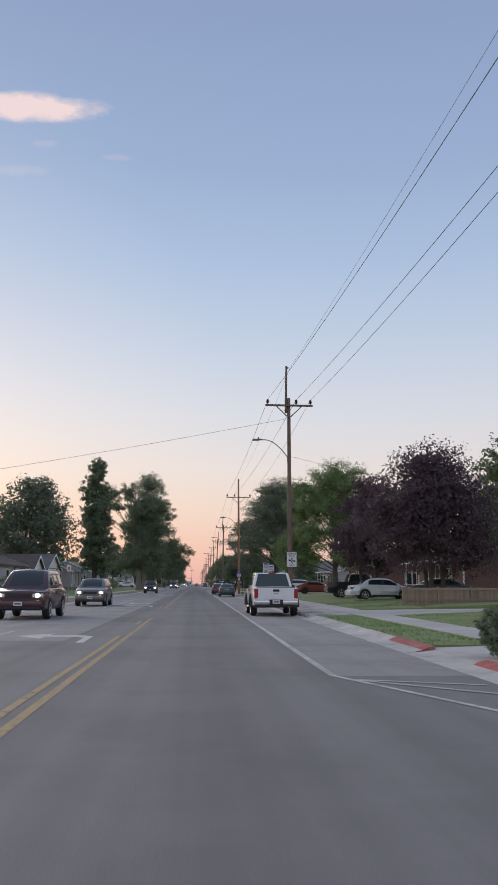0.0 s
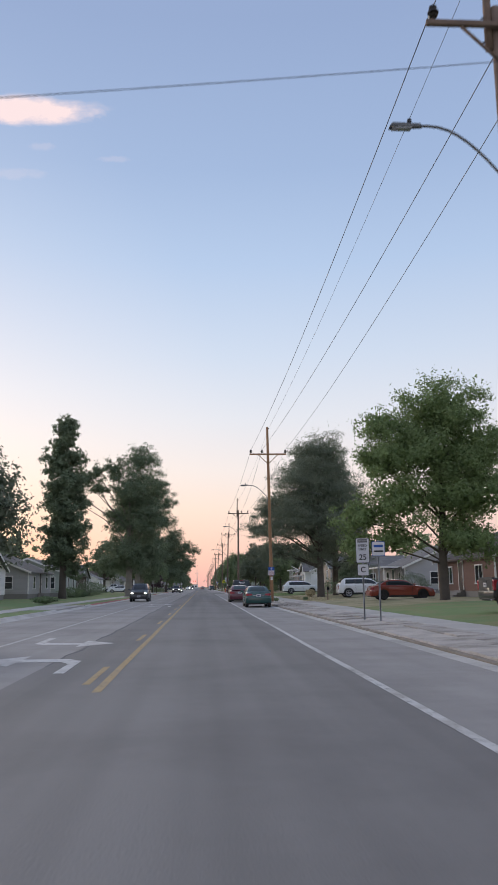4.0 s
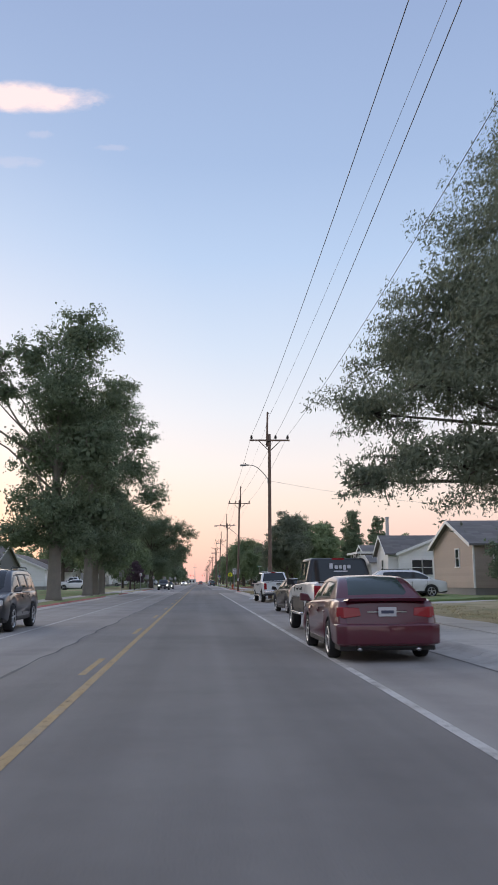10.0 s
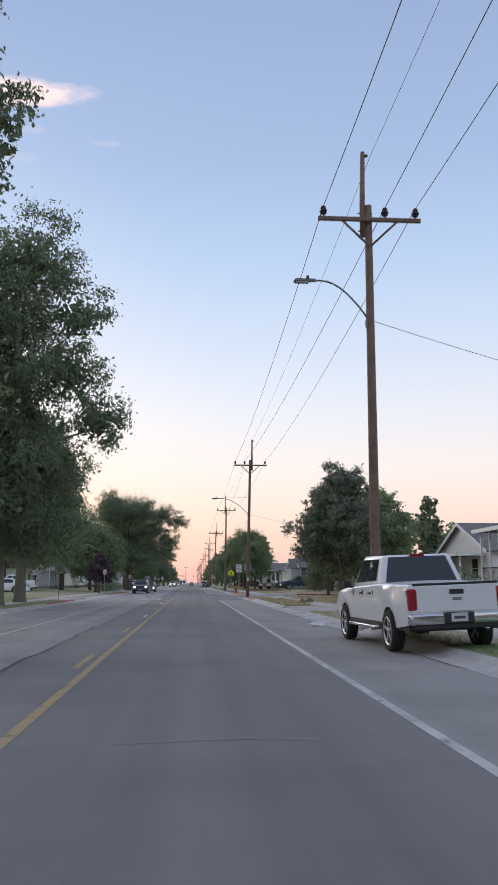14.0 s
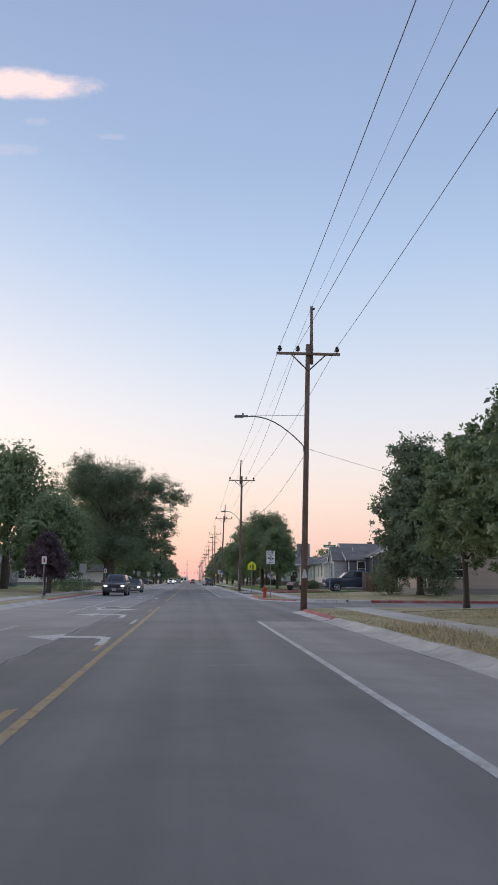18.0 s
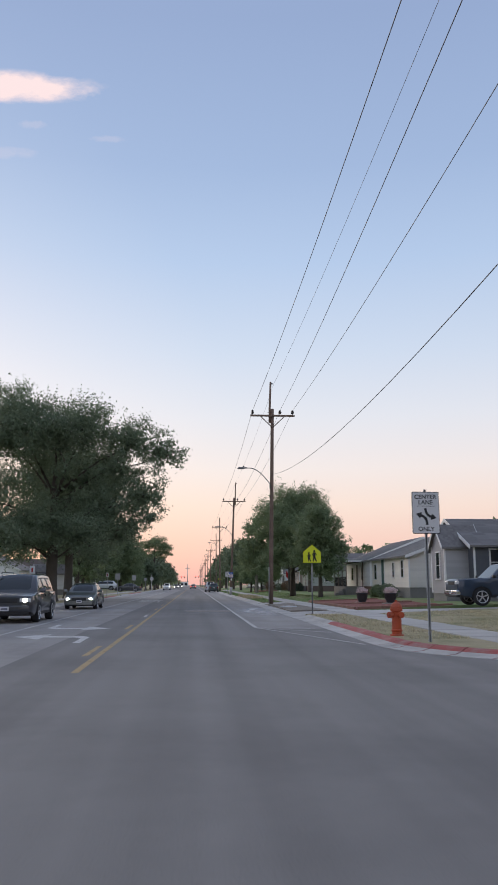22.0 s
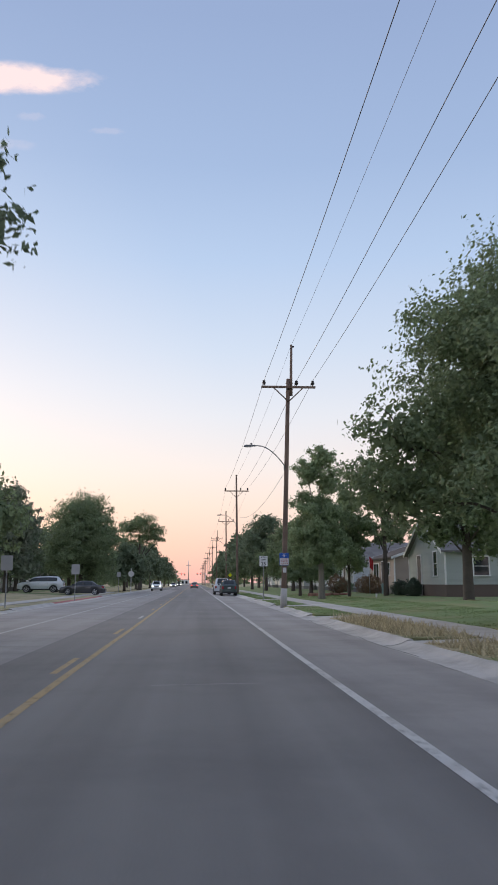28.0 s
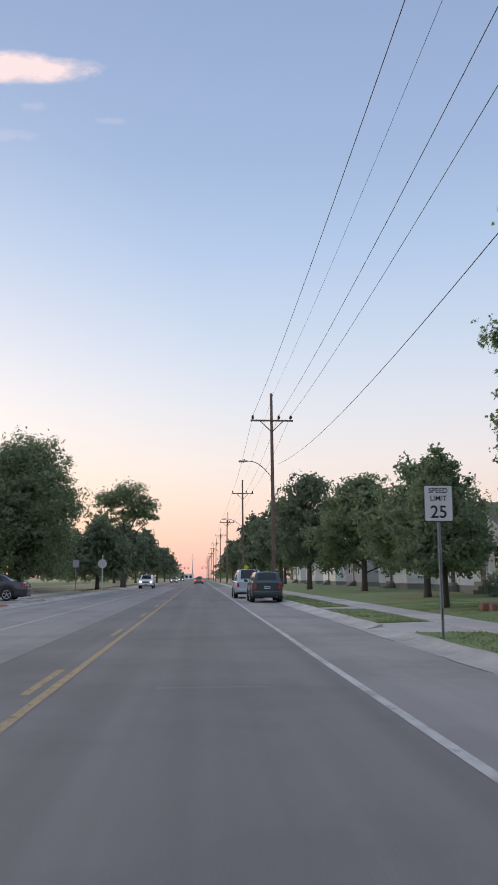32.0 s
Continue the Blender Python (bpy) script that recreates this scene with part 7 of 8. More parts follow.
def house(x0, x1, y0, y1, wall_h, ridge_h, axis, wall, roof, label, z0=0.4, wins=(), doors=(), chimney=None, found=0.45, found_mat=None, board=0.19, over=0.35, door_mat=None):
    """A small house: foundation, boarded walls, gables, shingled roof, windows, doors. axis: the way the ridge runs."""
    cx, cy = (x0 + x1) / 2, (y0 + y1) / 2
    o = thing("house", cx, cy, z0, 0, label, "house", "houses along the street")
    hx, hy_ = (x1 - x0) / 2, (y1 - y0) / 2
    zt = wall_h - z0
    zr = ridge_h - z0
    box("foundation", -hx + 0.03, hx - 0.03, -hy_ + 0.03, hy_ - 0.03, -0.4, found, found_mat or FOUND, o)
    # core with gables
    bm = bmesh.new()
    e = 0.03
    if axis == "x":
        sec = [(-hy_ + e, found), (hy_ - e, found), (hy_ - e, zt), (0, zr - 0.02), (-hy_ + e, zt)]
        add_hull(bm, [(-hx + e, a, b) for a, b in sec], [(hx - e, a, b) for a, b in sec])
    else:
        sec = [(-hx + e, found), (hx - e, found), (hx - e, zt), (0, zr - 0.02), (-hx + e, zt)]
        add_hull(bm, [(a, -hy_ + e, b) for a, b in sec], [(a, hy_ - e, b) for a, b in sec])
    part("wall", bm, wall, o)
    # lapped boards, one row above another on each side
    v, f = [], []

    def row(p, q, r, s):
        k = len(v)
        v.extend((p, q, r, s))
        f.append((k, k + 1, k + 2, k + 3))
    for face in range(4):
        gable = (axis == "x" and face in (0, 1)) or (axis == "y" and face in (2, 3))
        z = found
        while z < (zr if gable else zt) - 0.02:
            t = min(z + board, zr if gable else zt)
            wide = hy_ if face in (0, 1) else hx
            def half(zz):
                return wide if zz <= zt or not gable else max(0.02, wide * (zr - zz) / (zr - zt))
            a, b = half(z), half(t)
            lo, hi = 0.022, 0.004
            if face == 0:
                row((-hx - lo, -a, z), (-hx - lo, a, z), (-hx - hi, b, t), (-hx - hi, -b, t))
                row((-hx - lo, -a, z), (-hx - lo, a, z), (-hx, a, z), (-hx, -a, z))
            elif face == 1:
                row((hx + lo, -a, z), (hx + lo, a, z), (hx + hi, b, t), (hx + hi, -b, t))
                row((hx + lo, -a, z), (hx + lo, a, z), (hx, a, z), (hx, -a, z))
            elif face == 2:
                row((-a, -hy_ - lo, z), (a, -hy_ - lo, z), (b, -hy_ - hi, t), (-b, -hy_ - hi, t))
                row((-a, -hy_ - lo, z), (a, -hy_ - lo, z), (a, -hy_, z), (-a, -hy_, z))
            else:
                row((-a, hy_ + lo, z), (a, hy_ + lo, z), (b, hy_ + hi, t), (-b, hy_ + hi, t))
            z = t
    link("siding", v, f, wall, o)
    for sx in (-1, 1):
        for sy in (-1, 1):
            box("corner_board", sx * hx - 0.05, sx * hx + 0.05, sy * hy_ - 0.05, sy * hy_ + 0.05, found, zt, TRIM, o)
    # roof slabs with overhang and rows of shingles
    run, span = (hx, hy_) if axis == "x" else (hy_, hx)
    slope = (zr - zt) / span
    for s in (-1, 1):
        rows_n = 14
        vv, ff = [], []
        for k in range(rows_n):
            u0, u1 = (span + over) * (1 - k / rows_n), (span + over) * (1 - (k + 1) / rows_n) - 0.02
            for j in range(16):
                r0, r1 = -run - over + (2 * run + 2 * over) * j / 16 + (0.1 if k % 2 else 0), -run - over + (2 * run + 2 * over) * (j + 1) / 16 + (0.1 if k % 2 else 0)
                r0, r1 = max(r0, -run - over), min(r1, run + over)
                zA, zB = zr - slope * u0 + 0.10, zr - slope * max(u1, 0) + 0.085
                q = [(r0, s * u0, zA), (r1, s * u0, zA), (r1, s * max(u1, 0), zB), (r0, s * max(u1, 0), zB)]
                if axis == "y":
                    q = [(b, a, c) for a, b, c in q]
                i = len(vv)
                vv += q
                ff.append((i, i + 1, i + 2, i + 3))
        link("shingles", vv, ff, roof, o)
        bm = bmesh.new()
        u = span + over
        sec = [(0, zr - 0.03), (s * u, zr - slope * u - 0.03), (s * u, zr - slope * u + 0.085), (0, zr + 0.08)]
        if axis == "x":
            add_hull(bm, [(-run - over, a, b) for a, b in sec], [(run + over, a, b) for a, b in sec])
        else:
            add_hull(bm, [(a, -run - over, b) for a, b in sec], [(a, run + over, b) for a, b in sec])
        part("roof", bm, roof, o)
        for t in (-1, 1):
            bm = bmesh.new()
            sec = [(0, zr - 0.12), (s * u, zr - slope * u - 0.12), (s * u, zr - slope * u + 0.10), (0, zr + 0.10)]
            ee = t * (run + over)
            ra, rb = min(ee, ee + t * 0.03), max(ee, ee + t * 0.03)
            add_hull(bm, [((ra, a, b) if axis == "x" else (a, ra, b)) for a, b in sec], [((rb, a, b) if axis == "x" else (a, rb, b)) for a, b in sec])
            part("fascia", bm, TRIM, o)

    def place(face, u):
        return {"W": (-hx, u, -90), "E": (hx, u, 90), "S": (u, -hy_, 0), "N": (u, hy_, 180)}[face]
    for face, u, z, w, h in wins:
        px, py, rz = place(face, u)
        wn = new("window")
        wn.parent = o
        wn.matrix_local = pose(px, py, z, 0, 0, rz)
        bm = bmesh.new()
        for q in ((-w / 2 - 0.08, -w / 2, 0, h), (w / 2, w / 2 + 0.08, 0, h), (-w / 2 - 0.08, w / 2 + 0.08, h, h + 0.09), (-0.02, 0.02, 0, h) if w > 1.2 else (-w / 2, w / 2, h / 2 - 0.02, h / 2 + 0.02)):
            add_box(bm, q[0], q[1], -0.07, 0.02, q[2], q[3])
        part("frame", bm, TRIM, wn)
        box("sill", -w / 2 - 0.12, w / 2 + 0.12, -0.11, 0.02, -0.07, 0.0, TRIM, wn)
        box("pane", -w / 2, w / 2, -0.035, 0.0, 0, h, PANE, wn)
    for face, u, z, w, h in doors:
        px, py, rz = place(face, u)
        dr = new("door")
        dr.parent = o
        dr.matrix_local = pose(px, py, z, 0, 0, rz)
        bm = bmesh.new()
        for q in ((-w / 2 - 0.09, -w / 2, 0, h), (w / 2, w / 2 + 0.09, 0, h), (-w / 2 - 0.09, w / 2 + 0.09, h, h + 0.1)):
            add_box(bm, q[0], q[1], -0.07, 0.02, q[2], q[3])
        part("frame", bm, TRIM, dr)
        box("leaf", -w / 2, w / 2, -0.05, 0.0, 0, h, door_mat or DOOR_DARK, dr)
        box("knob", w / 2 - 0.12, w / 2 - 0.06, -0.1, -0.04, 0.95, 1.02, CHROME, dr)
        bm = bmesh.new()
        for k in range(3):
            add_box(bm, -w / 2 - 0.3, w / 2 + 0.3, -0.36 - 0.3 * k, -0.075 - 0.3 * k if k else -0.03, -z - 0.2, z * (1 - k / 3) - z - 0.01, 0.01)
        part("step", bm, FOUND, dr)
    if chimney:
        a, b, top, cw = chimney
        bm = bmesh.new()
        add_box(bm, a - cw, a + cw, b - cw, b + cw, zt, top, 0.01)
        add_box(bm, a - cw * 1.2, a + cw * 1.2, b - cw * 1.2, b + cw * 1.2, top, top + 0.1, 0.01)
        part("chimney", bm, S_BRICK, o)
    return o


def porch(x0, x1, y0, y1, z_floor, z_roof, posts, label, mat=TRIM, rail=True, z0=0.38):
    """An open porch: slab, slim posts, rails, a thin roof."""
    o = thing("porch", (x0 + x1) / 2, (y0 + y1) / 2, z0, 0, label, "porch")
    hx, hy_ = (x1 - x0) / 2, (y1 - y0) / 2
    f, r = z_floor - z0, z_roof - z0
    box("slab", -hx, hx, -hy_, hy_, -0.3, f, FOUND, o, bevel=0.02)
    bm = bmesh.new()
    add_box(bm, -hx - 0.25, hx + 0.25, -hy_ - 0.25, hy_ + 0.25, r, r + 0.12, 0.02)
    part("roof", bm, ROOF_GREY, o)
    box("fascia", -hx - 0.28, hx + 0.28, -hy_ - 0.28, -hy_ - 0.25, r - 0.04, r + 0.14, TRIM, o)
    box("fascia", -hx - 0.28, -hx - 0.25, -hy_ - 0.28, hy_ + 0.28, r - 0.04, r + 0.14, TRIM, o)
    for k in range(posts):
        y = -hy_ + 0.08 + (2 * hy_ - 0.16) * k / (posts - 1)
        box("post", -hx + 0.03, -hx + 0.11, y - 0.04, y + 0.04, f, r, mat, o)
    box("post", hx - 0.11, hx - 0.03, -hy_ + 0.04, -hy_ + 0.12, f, r, mat, o)
    if rail:
        bm = bmesh.new()
        add_box(bm, -hx + 0.05, -hx + 0.09, -hy_, hy_, f + 0.85, f + 0.9)
        n = int(2 * hy_ / 0.14)
        for k in range(n):
            y = -hy_ + 2 * hy_ * (k + 0.5) / n
            add_box(bm, -hx + 0.06, -hx + 0.08, y - 0.01, y + 0.01, f, f + 0.85)
        part("railing", bm, IRON, o)
    bm = bmesh.new()
    for k in range(3):
        add_box(bm, -hx - 0.3 * (k + 1), -hx - 0.3 * k - 0.01, -hy_ + 0.3, -hy_ + 1.5, -0.32, f * (1 - (k + 1) / 4), 0.01)
    part("steps", bm, FOUND, o)
    return o


# near side
house(20, 32, 60, 73, 3.2, 5.4, "y", S_BRICK, ROOF_BROWN, "brown brick house with dark roof behind trees", wins=[("W", -3, 1.0, 1.4, 1.2), ("W", 3.2, 1.0, 1.2, 1.2), ("S", 0, 1.0, 1.4, 1.2)], doors=[("W", 0, 0.5, 0.95, 2.05)])
porch(17.9, 20, 63, 69, 0.75, 3.1, 4, "porch with slim white posts", rail=False)
house(19, 30, 88, 101, 3.2, 5.6, "y", S_BRICK, ROOF_BROWN, "red-brown brick house with dark roof", wins=[("W", -3.4, 1.0, 1.4, 1.2), ("W", 3.4, 1.0, 1.4, 1.2), ("S", -1, 1.0, 1.4, 1.2)], doors=[("W", 0.6, 0.5, 0.95, 2.05)], chimney=(1.0, 2.0, 5.8, 0.25))
house(20.5, 31, 118, 128, 3.2, 5.5, "y", S_GREY, ROOF_GREY, "pale grey house behind big trees", wins=[("W", 2.6, 1.0, 1.2, 1.3), ("S", -2, 1.0, 1.2, 1.2), ("W", -3.2, 1.0, 1.2, 1.2)], doors=[("W", 0, 0.5, 0.95, 2.05)], door_mat=DOOR_GREEN)
porch(18.6, 20.5, 119.5, 125, 0.8, 3.1, 3, "small porch with striped awning", rail=True)
house(16.6, 27, 141.5, 150, 3.6, 5.2, "x", S_TAN, ROOF_GREY, "tan stucco house with white sash window", wins=[("W", -1.2, 1.8, 0.7, 1.1), ("S", 0, 1.2, 1.2, 1.2), ("S", -3.5, 1.8, 0.8, 1.1)])
flue_house = house(15.5, 27, 159.5, 163.7, 3.7, 5.1, "x", S_WHITE, ROOF_GREY, "white boarded house with grey gable roof", wins=[("W", 0.0, 1.5, 0.65, 1.15)], chimney=(-5.2, 0.3, 6.3, 0.13))
for piece in flue_house.children_recursive:
    if piece.name.startswith("chimney"):
        piece.data.materials[0] = GALV
house(16.3, 27.4, 159.0, 161.6, 3.6, 5.7, "y", S_WHITE, ROOF_GREY, "white boarded wing with a wide low gable", wins=[("S", -4.1, 1.4, 0.8, 1.2), ("S", -3.2, 1.4, 0.8, 1.2), ("S", 2.0, 1.4, 1.2, 1.2)])
house(17.9, 27, 163.9, 172, 3.5, 5.0, "x", S_CREAM, ROOF_GREY, "cream house wing behind a porch", wins=[("W", -1.8, 1.2, 1.2, 1.5), ("W", 2.6, 1.3, 0.9, 1.2)], doors=[("W", 0.2, 1.15, 0.95, 2.05)])
porch(14.0, 17.85, 163.95, 168.7, 1.15, 3.75, 5, "white porch with iron railing and steps")
house(18, 29, 178, 188, 3.3, 5.2, "x", S_WHITE, ROOF_GREY, "white gabled house with grey roof", wins=[("W", -2.4, 1.2, 1.2, 1.2), ("W", 2.2, 1.2, 1.2, 1.2), ("S", -2, 1.2, 1.2, 1.2)])
porch(16.4, 18, 179, 186, 0.8, 3.0, 5, "covered porch with thin white posts", rail=True)
house(17.6, 29, 226.5, 235, 3.2, 5.0, "y", S_TAN, ROOF_BROWN, "tan corner house with wooden awning", wins=[("W", 2.0, 1.3, 1.0, 1.1), ("S", -3.5, 1.3, 1.2, 1.1)])
house(16.0, 27, 249.1, 257.4, 3.6, 5.3, "x", S_DARK, ROOF_GREY, "dark slate-blue house with white trim", wins=[("S", -4.2, 1.5, 0.75, 1.4)], doors=[("W", -1.6, 0.9, 0.95, 2.05)], door_mat=TRIM, chimney=(-1.5, 0.3, 5.6, 0.25))
house(18.0, 28, 246.6, 256.5, 3.9, 6.3, "y", S_DARK, ROOF_GREY, "dark slate-blue gabled wing with wide window", wins=[("S", -2.6, 1.4, 1.6, 1.2), ("S", 2.2, 1.4, 1.2, 1.2)])
house(14.6, 16.6, 250.1, 252.6, 3.6, 4.8, "x", S_GREY, ROOF_GREY, "gabled grey entry of a dark house", wins=[("W", 0, 1.3, 0.7, 1.5)], over=0.2)
aw = thing("awning", 16.8, 236.2, 0.4, 0, "brown wooden awning beside a tan house", "awning")
bm = bmesh.new()
add_hull(bm, [(-1.0, -1.6, 3.15), (1.2, -1.6, 3.55), (1.2, 1.6, 3.55), (-1.0, 1.6, 3.15)], [(-1.0, -1.6, 3.3), (1.2, -1.6, 3.7), (1.2, 1.6, 3.7), (-1.0, 1.6, 3.3)], 0.02)
part("roof", bm, ROOF_BROWN, aw)
for sx in (-0.8, 1.0):
    for sy in (-1.4, 1.4):
        box("post", sx - 0.05, sx + 0.05, sy - 0.05, sy + 0.05, -0.2, 3.2, S_BROWN, aw, bevel=0.008)
house(15.4, 26, 261, 273, 3.45, 5.4, "y", S_CREAM, ROOF_GREY, "cream boarded house with green door", wins=[("W", -1.5, 1.5, 0.55, 1.1), ("W", -4.2, 1.5, 0.7, 1.2), ("S", -2.6, 1.4, 0.9, 1.2), ("W", 4.6, 1.4, 0.9, 1.2)], doors=[("W", 1.9, 0.9, 0.95, 2.05)], door_mat=DOOR_GREEN, chimney=(1, -2, 5.6, 0.25), found=0.75)
house(16.2, 26, 277.5, 289, 3.6, 5.6, "y", S_WHITE, ROOF_GREY, "white boarded gabled house behind a tree", wins=[("W", -2.4, 1.4, 1.0, 1.2), ("W", 2.4, 1.4, 1.0, 1.2), ("S", -2, 1.4, 1.0, 1.2)], doors=[("W", 0, 0.8, 0.95, 2.05)], found=0.8, found_mat=S_BRICK)
porch(14.4, 16.1, 280, 286.5, 1.2, 3.5, 4, "dark covered porch with steps", mat=S_BROWN)
house(16.6, 27, 317.5, 326.5, 3.5, 5.8, "x", S_SAGE, ROOF_GREY, "sage grey boarded house with gable", wins=[("W", -2.4, 1.4, 0.8, 1.6), ("S", -2.8, 1.4, 1.0, 1.2), ("S", 1.5, 1.4, 1.2, 1.2)], doors=[("W", 1.6, 0.8, 0.95, 2.05)], found=0.8, found_mat=S_BROWN)
house(16.8, 27, 332, 341.5, 3.5, 5.2, "y", S_TAN, ROOF_BROWN, "tan stucco house with bay window", wins=[("W", 2.0, 1.3, 2.0, 1.3), ("W", -2.8, 1.6, 0.7, 1.0), ("S", -3.0, 1.4, 0.8, 1.1)], doors=[("W", -0.6, 0.7, 0.95, 2.05)])
house(16.2, 27, 347, 356, 3.4, 5.5, "x", S_BLUE, ROOF_GREY, "pale blue-grey boarded house", wins=[("W", -2.4, 1.4, 1.0, 1.2), ("W", 2.4, 1.4, 1.0, 1.2), ("S", -2.5, 1.4, 1.0, 1.2)], doors=[("W", 0, 0.7, 0.95, 2.05)])
for k, (m, r) in enumerate([(S_CREAM, ROOF_BROWN), (S_WHITE, ROOF_GREY), (S_GREY, ROOF_GREY), (S_WHITE, ROOF_BROWN), (S_CREAM, ROOF_GREY), (S_WHITE, ROOF_GREY)]):
    y = 353 + 17 * k
    house(16.5, 27, y, y + 10, 3.4, 5.5, "x" if k % 2 else "y", m, r, "small house behind the street trees", wins=[("W", -2.6, 1.3, 1.1, 1.2), ("W", 2.6, 1.3, 1.1, 1.2), ("S", -2, 1.3, 1.0, 1.2)], doors=[("W", 0, 0.6, 0.95, 2.05)])
# far side
house(-29, -17.8, 74, 87, 3.1, 5.2, "y", S_GREY, ROOF_BROWN, "grey house with brown roof and white eaves", wins=[("E", -2, 1.0, 1.2, 1.2), ("E", 3, 1.0, 1.4, 1.2), ("S", 2, 1.0, 1.2, 1.2)], doors=[("E", 0.8, 0.5, 0.95, 2.05)])
house(-25, -18.0, 91, 97, 2.9, 4.4, "x", S_WHITE, ROOF_BROWN, "small white garage with two narrow windows", wins=[("E", -0.9, 1.1, 0.4, 1.0), ("E", 0.9, 1.1, 0.4, 1.0)])
house(-29, -18.5, 102, 112, 3.1, 5.0, "x", S_WHITE, ROOF_GREY, "white house behind grey-green trees", wins=[("E", -2.5, 1.0, 1.2, 1.2), ("E", 2.5, 1.0, 1.2, 1.2), ("S", 2, 1.0, 1.2, 1.2)])
house(-28, -17.8, 119, 131, 3.1, 5.3, "y", S_GREY, ROOF_GREY, "grey house with covered porch", wins=[("E", -3.2, 1.0, 1.0, 1.2), ("E", 3.6, 1.0, 1.0, 1.2), ("S", 3, 1.0, 1.0, 1.2)], doors=[("E", 0, 0.5, 0.95, 2.05)])
house(-26, -17.0, 136, 145, 3.2, 5.0, "y", S_SAGE, ROOF_GREY, "pale grey house with white window frames", wins=[("E", -2, 1.0, 0.9, 1.3), ("S", 2.8, 1.0, 1.0, 1.3), ("E", 2.2, 1.0, 0.9, 1.3)])
house(-29, -19, 158, 169, 3.2, 5.2, "y", S_BROWN, ROOF_BROWN, "dark brown house behind large trees", wins=[("E", -3, 1.0, 1.0, 1.2), ("E", 3, 1.0, 1.0, 1.2), ("S", 3, 1.0, 1.0, 1.2)], doors=[("E", 0, 0.5, 0.95, 2.05)])
house(-31, -21, 176, 187, 3.2, 5.4, "x", S_GREY, ROOF_GREY, "grey house behind large trees", wins=[("E", -3, 1.0, 1.0, 1.2), ("E", 3, 1.0, 1.0, 1.2), ("S", 3, 1.0, 1.0, 1.2)])
for k, (m, r) in enumerate([(S_WHITE, ROOF_GREY), (S_WHITE, ROOF_BROWN), (S_GREY, ROOF_GREY), (S_CREAM, ROOF_GREY), (S_WHITE, ROOF_GREY), (S_GREY, ROOF_BROWN), (S_WHITE, ROOF_GREY), (S_CREAM, ROOF_GREY)]):
    y = 214 + 25 * k
    house(-33, -23, y, y + 11, 3.4, 5.6, "x" if k % 2 else "y", m, r, "small house across the street behind trees", wins=[("E", -2.8, 1.0, 1.1, 1.2), ("E", 2.8, 1.0, 1.1, 1.2), ("S", 2.5, 1.0, 1.0, 1.2)], doors=[("E", 0, 0.5, 0.95, 2.05)])
house(-17.5, -14.2, 296, 299, 2.7, 3.6, "x", S_WHITE, ROOF_GREY, "small white shed across the street")


# ---------- yards ----------
FENCE = surface("weathered_fence_wood", (0.27, 0.205, 0.15), 0.9, var=0.35, scale=2, fine=20, bump=0.6, random=0.2)
MULCH = surface("red_mulch", (0.24, 0.085, 0.065), 0.95, var=0.5, scale=6, fine=30, bump=1.0, bump_scale=25)
EDGING = surface("brick_edging", (0.30, 0.16, 0.12), 0.9, var=0.3, scale=5, random=0.15)
POT = surface("black_pot", (0.03, 0.03, 0.033), 0.5, var=0.2)
PETAL = leaves("white_pink_petals", (0.74, 0.62, 0.61), trans=0.2)
RUST = surface("reddish_bush", (0.20, 0.13, 0.075), 0.9, var=0.3, bump=0, island=0.4)
GRAVEL = surface("loose_gravel", (0.36, 0.32, 0.28), 0.95, var=0.5, scale=7, fine=40, bump=1.0, bump_scale=22)
BIN = surface("bin_plastic", (0.03, 0.033, 0.03), 0.55, var=0.2)


def board_fence(x0, y0, x1, y1, h, z, label):
    ln = math.hypot(x1 - x0, y1 - y0)
    o = thing("fence", x0, y0, z, math.degrees(math.atan2(y1 - y0, x1 - x0)), label, "fence")
    n = int(ln / 0.15)
    bm = bmesh.new()
    add_box(bm, 0.006, 0.142, -0.012, 0.012, 0.05, h, 0.004)
    me = bpy.data.meshes.new("board")
    bm.to_mesh(me), bm.free()
    me.materials.append(FENCE)
    for k in range(n):
        b = new("board", me)
        b.parent = o
        b.matrix_local = pose(0.15 * k, 0.01 * noise.noise((k * 0.7, x0, 0)), 0.02 * noise.noise((k * 0.9, y0, 3)), 0, 0.8 * noise.noise((k, 2, 2)), 0)
    for hh in (0.25, h - 0.12):
        box("rail", 0, ln, -0.055, -0.014, hh, hh + 0.09, FENCE, o)
    for k in range(int(ln / 2.4) + 1):
        box("post", 2.4 * k - 0.05, 2.4 * k + 0.05, -0.06, 0.045, -0.2, h + 0.06, FENCE, o, bevel=0.008)


board_fence(10.9, 42.5, 10.9 + 9.5, 47.0, 0.95, 0.25, "low weathered wooden board fence beside a lawn")
board_fence(15.4, 239.4, 24.4, 239.6, 1.75, 0.38, "tall brown wooden board fence by a house")


